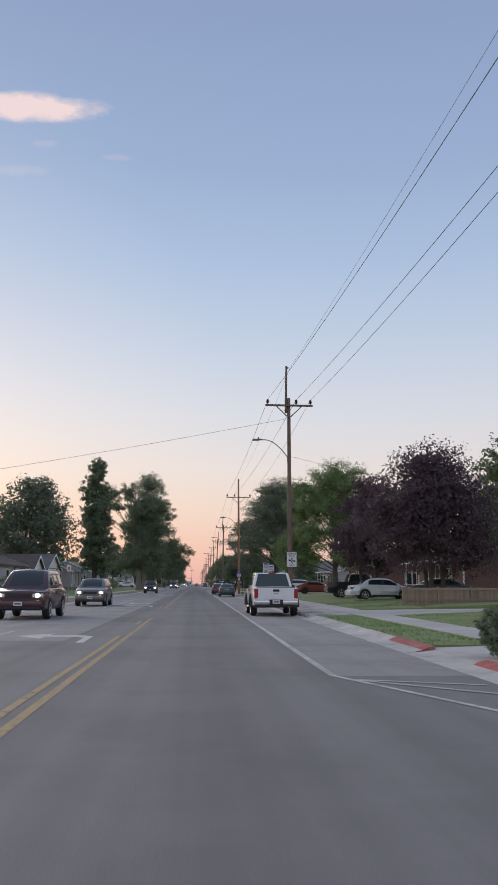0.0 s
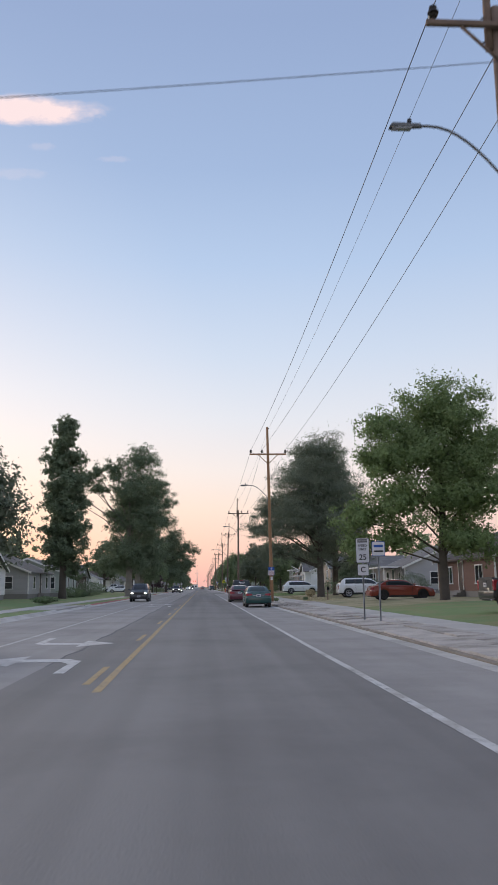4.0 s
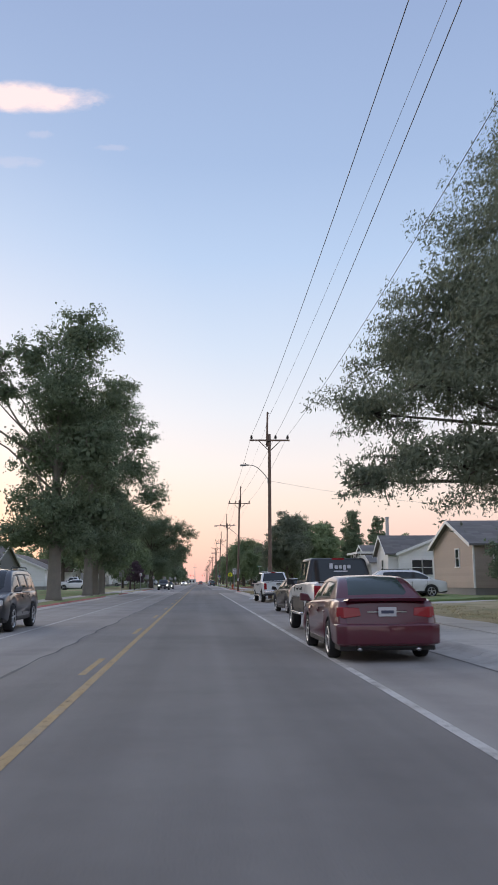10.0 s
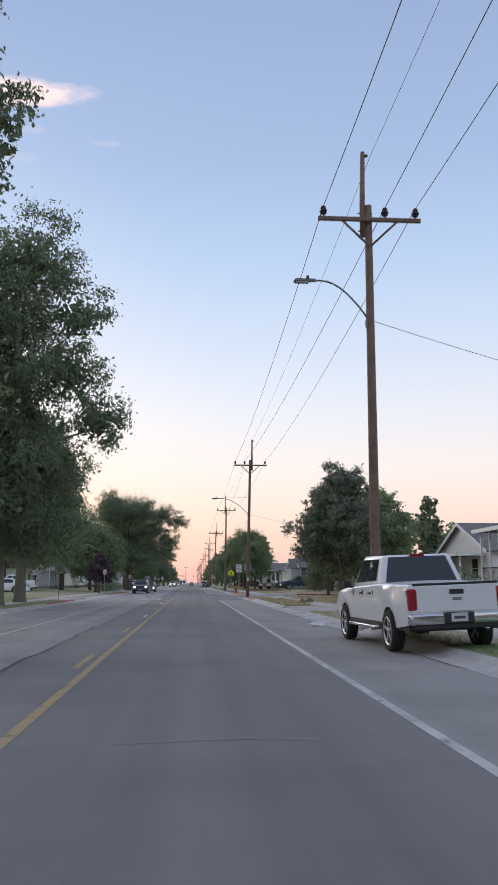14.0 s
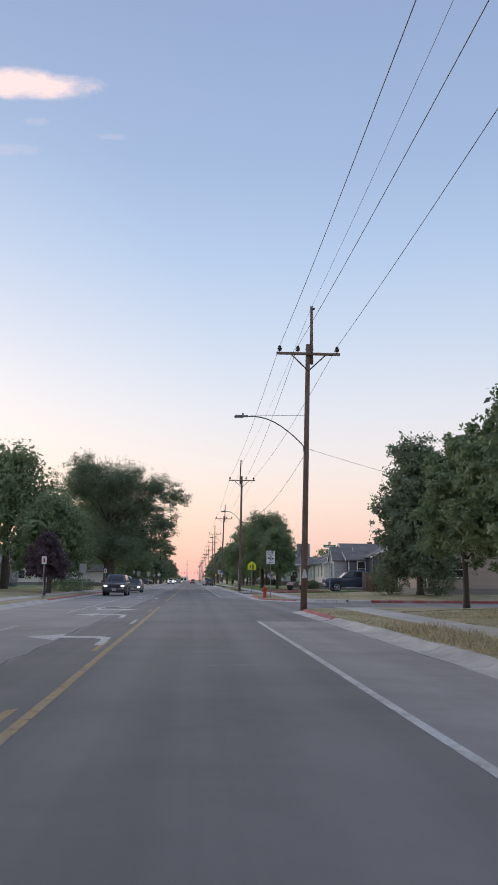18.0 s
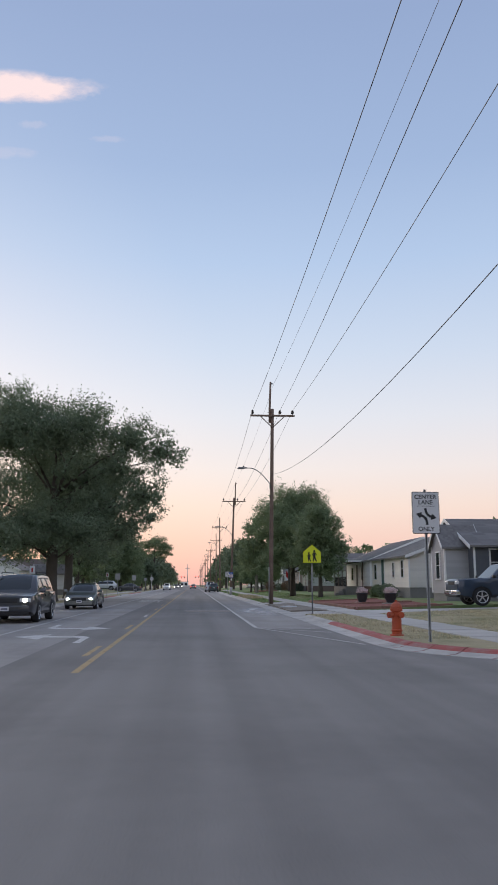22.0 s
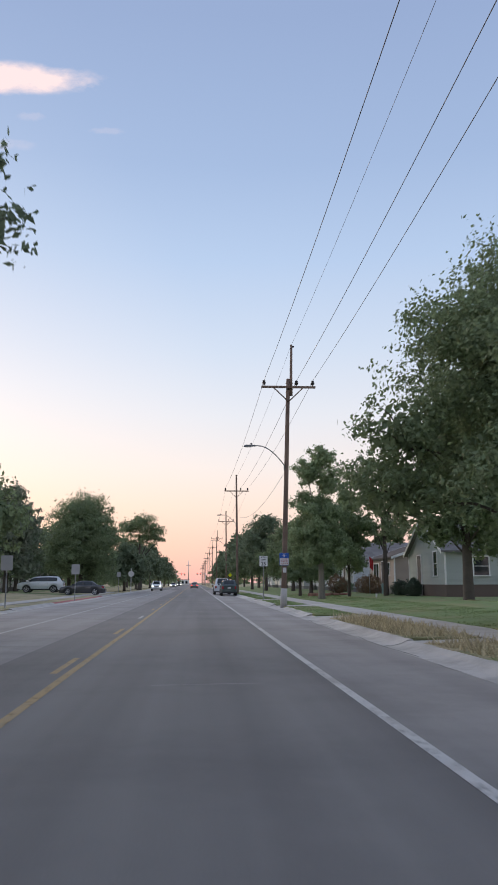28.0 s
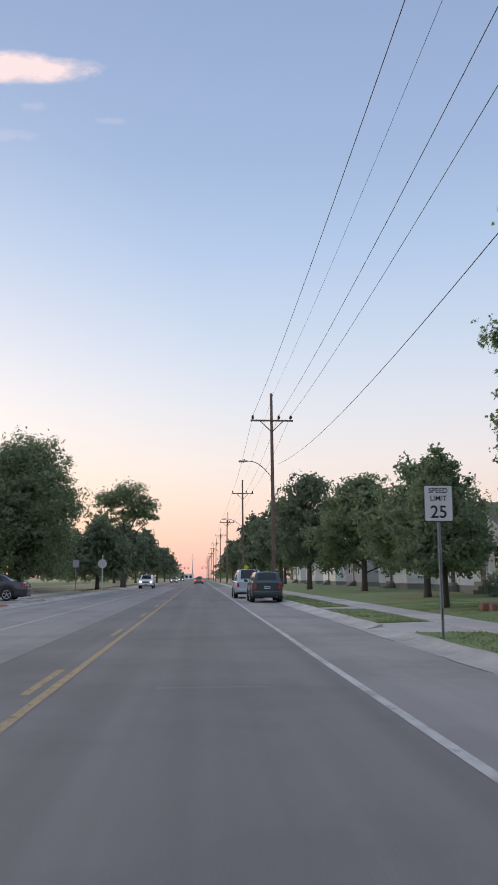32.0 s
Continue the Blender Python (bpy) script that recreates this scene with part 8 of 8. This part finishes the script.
def bush(x, y, h, r, leaf, label, n=2600, size=0.11, z=0.3, seed=1, name="bush", boxy=False):
    rs = np.random.RandomState(seed)
    o = thing(name, x, y, z, 0, label, "bush", "bushes")
    bm = bmesh.new()
    for k in range(7):
        a = k * 0.9
        add_tube(bm, [(0.1 * math.cos(a), 0.1 * math.sin(a), -0.1), (0.5 * r * math.cos(a), 0.5 * r * math.sin(a), h * 0.7)], [0.025, 0.008], 5)
    part("stems", bm, BARK, o)
    d = rs.normal(size=(n, 3))
    d /= np.linalg.norm(d, axis=1, keepdims=True)
    if boxy:
        d /= np.abs(d).max(axis=1, keepdims=True)
    k1 = 1 + 0.16 * np.sin(d[:, 0] * 5 + seed) * np.sin(d[:, 1] * 6) + 0.1 * np.sin(d[:, 2] * 9 + d[:, 0] * 7)
    p = d * np.array([r, r, h * 0.5]) * (k1 * rs.uniform(0.72, 1.05, n))[:, None] + np.array([0, 0, h * 0.5])
    p[:, 2] = np.maximum(p[:, 2], 0.02)
    me = leaf_mesh(p, unit(d * 0.8 + rs.normal(size=(n, 3)) * 0.7), size * rs.uniform(0.6, 1.4, n), rs)
    finish("foliage", me, leaf, o)
    return o


bush(5.65, 14.3, 0.9, 0.55, LEAF_DARK, "small dark bush at the corner", 3000, 0.10, 0.14, 1)
bush(16.8, 101, 2.0, 1.4, LEAF_DARK, "dark bush beside a parked SUV", seed=2)
bush(15.3, 110, 1.6, 1.2, LEAF_GREY, "grey-green bush under the trees", seed=3)
bush(14.6, 123, 2.0, 1.8, LEAF_DARK, "large dark spreading bush by a house", 4000, seed=4)
bush(14.4, 115.6, 2.0, 1.6, LEAF_DARK, "large dark bush between elm trunks", 4000, seed=75)
bush(10.6, 117.2, 0.7, 0.5, STRAW, "dry weeds round a trunk", 900, 0.12, seed=5)
bush(15.0, 175, 1.9, 1.2, LEAF_MID, "flowering green bush beside a porch", seed=6)
bush(13.0, 189, 1.5, 1.0, LEAF_LIGHT, "pale green shrub on the lawn", seed=7)
bush(14.3, 224.6, 2.6, 1.5, LEAF_DARK, "dark overgrown bush in the corner yard", 2400, 0.14, 0.35, seed=74)
bush(17.0, 221.8, 2.2, 1.3, LEAF_DARK, "dark overgrown bush in the corner yard", 2400, 0.14, 0.35, seed=77)
bush(16.6, 238.2, 1.9, 0.9, RUST, "dry brown climbing shrub on a fence", seed=8)
bush(14.4, 263.5, 1.1, 0.8, LEAF_DARK, "low bush under a house window", seed=9)
bush(14.3, 266, 1.0, 0.7, LEAF_MID, "low bush under a house window", seed=10)
bush(15.4, 321, 1.3, 0.55, LEAF_CONIFER, "small pointed evergreen by a house", seed=11)
bush(15.2, 324, 1.2, 0.6, LEAF_CONIFER, "small pointed evergreen by a house", seed=12)
bush(15.3, 333.8, 1.7, 0.9, RUST, "tall dry ornamental grass by a house", seed=13)
bush(15.2, 336.4, 1.6, 0.9, RUST, "tall dry ornamental grass by a house", seed=14)
bush(12.4, 334.5, 1.7, 0.85, RUST, "tall dry ornamental grass in a bed", seed=15)
bush(14.9, 345, 1.3, 1.0, LEAF_DARK, "low bush by a house", seed=16)
for k, (x, y, h, r) in enumerate([(-16.6, 90, 1.3, 1.2), (-16.5, 73, 1.6, 1.5), (-15.6, 132.5, 1.2, 1.4), (-15.6, 147, 2.0, 1.6), (-12.0, 245.5, 1.2, 1.6), (-11.8, 249.5, 1.0, 1.5), (-17, 166, 2.0, 1.5), (-15.5, 140, 0.9, 0.8), (-12.5, 100, 0.5, 0.9)]):
    bush(x, y, h, r, LEAF_DARK if k % 2 else LEAF_MID, "clipped dark hedge across the street" if k in (4, 5) else "dark bush in a yard across the street", 2200, 0.13, 0.25, 20 + k, boxy=k in (4, 5))
for x, y, s in [(5.9, 103.5, 1), (8.6, 105.5, 2), (7.2, 180, 5), (6.2, 175.8, 6)]:
    bush(x, y, 0.28, 0.22, LEAF_LIGHT if s % 2 else LEAF_MID, "small weed growing from a crack", 260, 0.09, 0.12, 40 + s, name="weed")

# mulch bed with edging, planters, slab
sheet("flower_bed", 8.15, 13.2, 244.0, 260.5, 0.19, MULCH, step=0.5, rise=0.16, rough=0.05, label="red wood-chip bed edged with bricks", category="flower bed")
edge = tagged(new("bed_edging"), "row of low red edging bricks", "edging", kind="structure")
bm = bmesh.new()
add_box(bm, -0.05, 0.05, 0.01, 0.59, -0.1, 0.14, 0.012)
em = bpy.data.meshes.new("edging_brick")
bm.to_mesh(em), bm.free()
em.materials.append(EDGING)
for k in range(27):
    ob = new("edging_brick", em)
    ob.parent = edge
    ob.matrix_world = pose(8.12, 244.1 + 0.6 * k, 0.14 + 0.01 * noise.noise((k, 0, 0)))
for y in (244.0, 251.6, 260.55):
    for k in range(8):
        ob = new("edging_brick", em)
        ob.parent = edge
        ob.matrix_world = pose(8.2 + 0.6 * k, y, 0.15 + 0.02 * k, 0, 0, -90)


def planter(x, y, z, seed):
    o = thing("planter", x, y, z, 0, "round black pot full of white and pink flowers", "planter", "flower pots")
    bm = bmesh.new()
    add_lathe(bm, [(0, 0.20), (0.05, 0.24), (0.30, 0.33), (0.46, 0.34), (0.50, 0.36), (0.54, 0.36), (0.54, 0.31), (0.46, 0.30)], "z", 20)
    part("pot", bm, POT, o, smooth=True)
    b = bush(x, y, 0.42, 0.36, PETAL, "white and pink petunias in a pot", 700, 0.09, z + 0.46, seed, name="flowers")
    base = box("base_slab", -0.4, 0.4, -0.4, 0.4, -0.06, -0.002, WALK, o)


planter(10.4, 253.4, 0.31, 61)
planter(11.3, 249.9, 0.34, 62)
lid = thing("white_board", 5.30, 248.4, 0.16, 12, "white flat board lying on bare dirt", "board")
box("board", -0.30, 0.30, -0.55, 0.55, 0.0, 0.05, SIGN_WHITE, lid, bevel=0.01)
sheet("gravel_patch", 6.0, 9.3, 93.5, 97.8, 0.155, GRAVEL, step=0.3, rough=0.05, label="patch of loose gravel on the apron", category="gravel")
bin_ = thing("waste_bin", 6.3, 134.2, 0.13, 0, "dark plastic waste bin beside the driveway", "bin")
bm = bmesh.new()
add_hull(bm, [(-0.25, -0.3, 0), (0.25, -0.3, 0), (0.25, 0.3, 0), (-0.25, 0.3, 0)], [(-0.32, -0.36, 0.95), (0.32, -0.36, 0.95), (0.32, 0.38, 0.95), (-0.32, 0.38, 0.95)], 0.03)
part("body", bm, BIN, bin_)
box("lid", -0.34, 0.34, -0.40, 0.40, 0.95, 1.03, BIN, bin_, bevel=0.03, seg=2)
box("handle", -0.25, 0.25, 0.40, 0.46, 0.9, 0.94, BIN, bin_)
for s in (-1, 1):
    bm = bmesh.new()
    add_lathe(bm, [(s * 0.22, 0.1), (s * 0.28, 0.1)], "x", 14, (0, 0.3, 0.08))
    part("wheel", bm, TYRE, bin_)
can = thing("bin", 15.6, 330.6, 0.41, 0, "teal plastic bin beside a house corner", "bin")
bm = bmesh.new()
add_lathe(bm, [(0, 0.22), (0.75, 0.28), (0.75, 0.30), (0.82, 0.30), (0.86, 0.2)], "z", 16)
part("body", bm, surface("teal_plastic", (0.13, 0.24, 0.24), 0.6, var=0.1), can)
mb = thing("mailbox", 9.75, 100.4, 0.16, 0, "dark metal mailbox on a short post", "mailbox")
box("post", -0.04, 0.04, -0.04, 0.04, -0.2, 0.85, FENCE, mb)
bm = bmesh.new()
add_tube(bm, [(0, -0.24, 0.98), (0, 0.24, 0.98)], 0.11, 12)
add_box(bm, -0.11, 0.11, -0.24, 0.24, 0.85, 0.98)
part("box", bm, DARK_METAL, mb)
flag = thing("flag", 14.6, 331.7, 0.40, 0, "red flag hanging on a garden pole", "flag")
tube("pole", [(0, 0, 0), (0, 0, 3.2)], 0.025, GALV, flag)
bm = bmesh.new()
n = 8
vs = [[bm.verts.new((0.03 + 0.045 * k, 0.05 * math.sin(k * 1.3 + j), 3.1 - 0.15 * j - 0.05 * k)) for k in range(n)] for j in range(7)]
for j in range(6):
    for k in range(n - 1):
        bm.faces.new((vs[j][k], vs[j][k + 1], vs[j + 1][k + 1], vs[j + 1][k]))
part("cloth", bm, surface("red_cloth", (0.42, 0.03, 0.03), 0.85, var=0.2), flag)
stake = thing("lawn_marker", 12.3, 319.0, 0.28, 15, "small white marker stake stuck in a lawn", "marker")
box("plate", -0.06, 0.06, -0.012, 0.012, 0.12, 0.34, SIGN_WHITE, stake, bevel=0.004)
tube("rod", [(0, 0.01, -0.1), (0, 0.01, 0.3)], 0.012, GALV, stake)
stone = thing("stone_bed", 11.6, 333.8, 0.28, 0, "low stone-edged garden bed on a lawn", "garden bed")
for k in range(14):
    a = k * 2 * math.pi / 14
    box("stone", 1.6 * math.cos(a) - 0.25, 1.6 * math.cos(a) + 0.25, 1.1 * math.sin(a) - 0.18, 1.1 * math.sin(a) + 0.18, -0.1, 0.2, EDGING, stone, bevel=0.04)
bath = thing("bird_bath", 11.0, 333.4, 0.30, 0, "dark bird bath standing in a garden bed", "bird bath")
bm = bmesh.new()
add_lathe(bm, [(0, 0.2), (0.06, 0.16), (0.12, 0.07), (0.72, 0.06), (0.78, 0.15), (0.84, 0.36), (0.90, 0.38), (0.88, 0.3)], "z", 16)
part("basin", bm, DARK_METAL, bath, smooth=True)
tr = thing("litter", 4.6, 152.6, 0.14, 30, "crumpled white plastic bag in the gutter", "litter")
bm = bmesh.new()
bmesh.ops.create_icosphere(bm, subdivisions=3, radius=0.28)
for vtx in bm.verts:
    vtx.co *= 1 + 0.5 * noise.noise(vtx.co * 5)
    vtx.co.z = max(0, vtx.co.z * 0.5 + 0.08)
part("bag", bm, SIGN_WHITE, tr, smooth=True)
bag = thing("plastic_bag", 4.91, 202.12, 1.45, 0, "torn white plastic stuck to a wooden pole", "litter")
bm = bmesh.new()
add_hull(bm, [(-0.14, -0.19, 0), (0.12, -0.20, 0.03), (0.1, -0.17, 0.03), (-0.12, -0.17, 0)], [(-0.05, -0.19, 0.42), (0.06, -0.19, 0.36), (0.05, -0.17, 0.36), (-0.04, -0.17, 0.42)], 0.012)
part("sheet", bm, SIGN_WHITE, bag)
man = thing("manhole_cover", -3.9, 205.5, 0.0, 0, "pale concrete ring with an iron manhole cover", "manhole", kind="structure")
bm = bmesh.new()
add_lathe(bm, [(0.006, 0.85), (0.016, 0.85), (0.018, 0.80)], "z", 28)
part("ring", bm, CONCRETE, man)
bm = bmesh.new()
add_lathe(bm, [(0.012, 0.36), (0.024, 0.36), (0.026, 0.33)], "z", 24)
part("cover", bm, DARK_METAL, man)

# grass blades where the camera passes near
def blades(name, areas, mat, per, h, seed, label):
    rs = np.random.RandomState(seed)
    out = []
    for x0, x1, y0, y1, z0, z1 in areas:
        n = int((x1 - x0) * (y1 - y0) * per)
        x, y = rs.uniform(x0, x1, n), rs.uniform(y0, y1, n)
        keep = np.sin(x * 2.3 + y * 0.9) * np.sin(y * 1.7 - x) + rs.rand(n) * 1.2 > -0.1
        x, y = x[keep], y[keep]
        n = len(x)
        z = z0 + (z1 - z0) * (x - x0) / (x1 - x0)
        a = rs.rand(n) * 6.283
        hh = h * rs.uniform(0.5, 1.5, n)
        w_ = 0.012 + 0.012 * rs.rand(n)
        lean = hh * 0.6
        p = np.stack([x, y, z], 1)
        s = np.stack([np.cos(a) * w_, np.sin(a) * w_, np.zeros(n)], 1)
        t = np.stack([np.cos(a * 3) * lean, np.sin(a * 3) * lean, hh], 1)
        out.append(np.stack([p - s, p + s, p + t], 1).reshape(-1, 3))
    q = np.concatenate(out)
    ob = link(name, q.tolist(), np.arange(len(q)).reshape(-1, 3).tolist(), mat)
    tagged(ob, label, "grass", kind="stuff")


blades("grass", [(4.95, 6.55, 17, 33, 0.11, 0.11), (4.95, 6.55, 136, 146, 0.11, 0.11), (4.95, 6.55, 263, 278, 0.11, 0.11), (4.95, 6.55, 296.4, 307.8, 0.11, 0.11), (4.95, 6.55, 311.6, 324.5, 0.11, 0.11), (4.95, 6.55, 329, 338, 0.11, 0.11), (4.95, 6.55, 341, 360, 0.11, 0.11),
                 (8.05, 12, 17, 33, 0.11, 0.28), (8.05, 12, 40, 55, 0.11, 0.28), (8.05, 12, 136, 160, 0.11, 0.28), (8.05, 12, 262, 345, 0.11, 0.28)], BLADE, 150, 0.045, 1, "short green lawn grass")
blades("dry_grass", [(4.95, 6.55, 146, 165, 0.11, 0.11), (4.95, 6.55, 174, 199, 0.11, 0.11), (4.95, 6.55, 222.5, 238.5, 0.11, 0.11), (4.95, 6.55, 278, 281.6, 0.11, 0.11), (4.95, 6.55, 283, 293.5, 0.11, 0.11), (8.05, 11, 98, 130, 0.11, 0.24), (8.05, 12, 160, 198, 0.11, 0.28), (8.05, 12, 222, 238.8, 0.11, 0.28)], STRAW, 140, 0.05, 2, "dry straw-coloured grass")
blades("tall_weeds", [(4.95, 6.4, 174, 187, 0.11, 0.11), (4.95, 6.5, 283.2, 293.3, 0.11, 0.11), (4.95, 6.5, 278.2, 281.4, 0.11, 0.11)], STRAW, 120, 0.20, 3, "tall dry weeds on the verge")

# ---------- sky things ----------
def cloud(name, x, y, z, w_, h_, mat, label):
    """A thin far cloud sheet, torn by noise; the low sun's light on it is put in as emission."""
    c = Vector((x, y, z))
    ob = link(name, [(-1, -1, 0), (1, -1, 0), (1, 1, 0), (-1, 1, 0)], [(0, 1, 2, 3)], mat)
    ob.matrix_world = look(c, c + Vector((0, 1, 0)), 0) @ Matrix.Diagonal((w_ / 2, h_ / 2, 1, 1))
    tagged(ob, label, "cloud", kind="structure")
    ob.visible_shadow = False


def cloud_material(name, dense):
    m = bpy.data.materials.new(name)
    m.use_nodes = True
    cn = Nodes(m.node_tree)
    tc = cn.add("ShaderNodeTexCoord")
    gen = tc.outputs["Object"]
    mp = cn.add("ShaderNodeMapping", Vector=gen)
    mp.inputs["Scale"].default_value = (1.0, 0.32, 1.0)
    info = cn.add("ShaderNodeObjectInfo")
    off = cn.add("ShaderNodeVectorMath", Vector=mp.outputs[0])
    cn.set(off.inputs[1], info.outputs["Location"])
    wisps = cn.noise(off.outputs[0], 2.6, 7.0, 0.62)
    ln_ = cn.add("ShaderNodeVectorMath")
    ln_.operation = "LENGTH"
    cn.set(ln_.inputs[0], gen)
    body_ = cn.math("SUBTRACT", 1.0, ln_.outputs["Value"], clamp=True)
    alpha = cn.ramp(cn.math("ADD", cn.math("MULTIPLY", body_, 0.95), cn.math("MULTIPLY", cn.math("SUBTRACT", wisps, 0.5), 1.5)), [(0.10, 0.0), (0.62, dense)])
    alpha = cn.math("MULTIPLY", alpha, cn.math("MULTIPLY", body_, 4.0, clamp=True))
    # the sunlit pink-white is the sheet's own glow, no lamp lights it
    em_ = cn.add("ShaderNodeEmission", Color=lin(255, 232, 232), Strength=1.03)
    trn = cn.add("ShaderNodeBsdfTransparent")
    mx_ = cn.add("ShaderNodeMixShader", Fac=alpha)
    cn.set(mx_.inputs[1], trn.outputs[0]), cn.set(mx_.inputs[2], em_.outputs[0])
    cn.set(cn.add("ShaderNodeOutputMaterial").inputs[0], mx_.outputs[0])
    return m


BRIGHT_CLOUD, FAINT_CLOUD = cloud_material("sunset_cloud", 1.0), cloud_material("faint_cloud", 0.13)
cloud("cloud", -1078, 4252, 2661, 1264, 228, BRIGHT_CLOUD, "bright pink-white evening cloud")
for cx_, cz_, cw_, ch_ in [(-480, 2371, 240, 54), (-1030, 2272, 420, 90), (-890, 2440, 190, 70)]:
    cloud("cloud", cx_, 4252, cz_, cw_, ch_, FAINT_CLOUD, "thin faint wisp of cloud")


bag = thing("litter", 3.85, 155.4, 0.012, 20, "crumpled white plastic bag lying in the gutter", "litter")
bag_rs = random.Random(5)
bm = bmesh.new()
bmesh.ops.create_icosphere(bm, subdivisions=2, radius=0.16)
for v in bm.verts:
    v.co *= bag_rs.uniform(0.65, 1.15)
    v.co.x *= 1.7
    v.co.z = max(-0.02, v.co.z * 0.6) + 0.02
part("bag", bm, surface("white_plastic_film", (0.75, 0.75, 0.74), 0.45, var=0.15, scale=9), bag)
far = thing("shop_building", -12, 1010, 0, 0, "distant low pale shop building with a red band", "building")
SHOP_GLASS = glass("shop_glass")
box("wall", -15, 7, 0, 14, -0.1, 4.2, TRIM, far)
box("roof", -15.3, 7.3, -0.3, 14.3, 4.2, 4.4, ROOF_BROWN, far)
box("sign_band", -10, -2, -0.2, -0.02, 3.0, 4.0, surface("red_sign_band", (0.42, 0.05, 0.05), 0.6, var=0.15), far, "plain red sign band")
for k in range(6):
    win = box("window", -13.5 + 3.4 * k, -11.5 + 3.4 * k, -0.12, 0.05, 0.8, 3.0, SHOP_GLASS, far)
tower = thing("radio_mast", -6.5, 1100, 0, 0, "distant thin radio mast", "mast")
tube("mast", [(0, 0, 0), (0, 0, 24)], [0.5, 0.2], GALV, tower)
tube("arm", [(-2.5, 0, 19), (2.5, 0, 19)], 0.2, GALV, tower)


# far crossing with signals
SIGNAL_RED = glow("lit_red_signal", (1.0, 0.06, 0.04), 6.0)
for sx, sy, arm in [(5.6, 688.0, -4.5), (-9.6, 702.0, 4.5)]:
    ts = thing("traffic_signal", sx, sy, 0.1, 0, "distant traffic signal on a mast arm showing red", "traffic signal", "far traffic signals")
    tube("pole", [(0, 0, -0.2), (0, 0, 6.4)], [0.13, 0.1], GALV, ts)
    tube("mast_arm", [(0, 0, 6.0), (arm, 0, 6.3)], [0.08, 0.05], GALV, ts)
    for k in (0.55, 0.95):
        hd = box("signal_head", arm * k - 0.2, arm * k + 0.2, -0.15, 0.12, 5.2, 6.3, DARK_METAL, ts, bevel=0.03)
        bm = bmesh.new()
        add_lathe(bm, [(0, 0.17), (0.03, 0.15)], "x", 12)
        bmesh.ops.transform(bm, matrix=pose(arm * k, -0.155, 6.05, 0, 0, -90), verts=bm.verts)
        part("red_lamp", bm, SIGNAL_RED, hd, "lit red lamp")
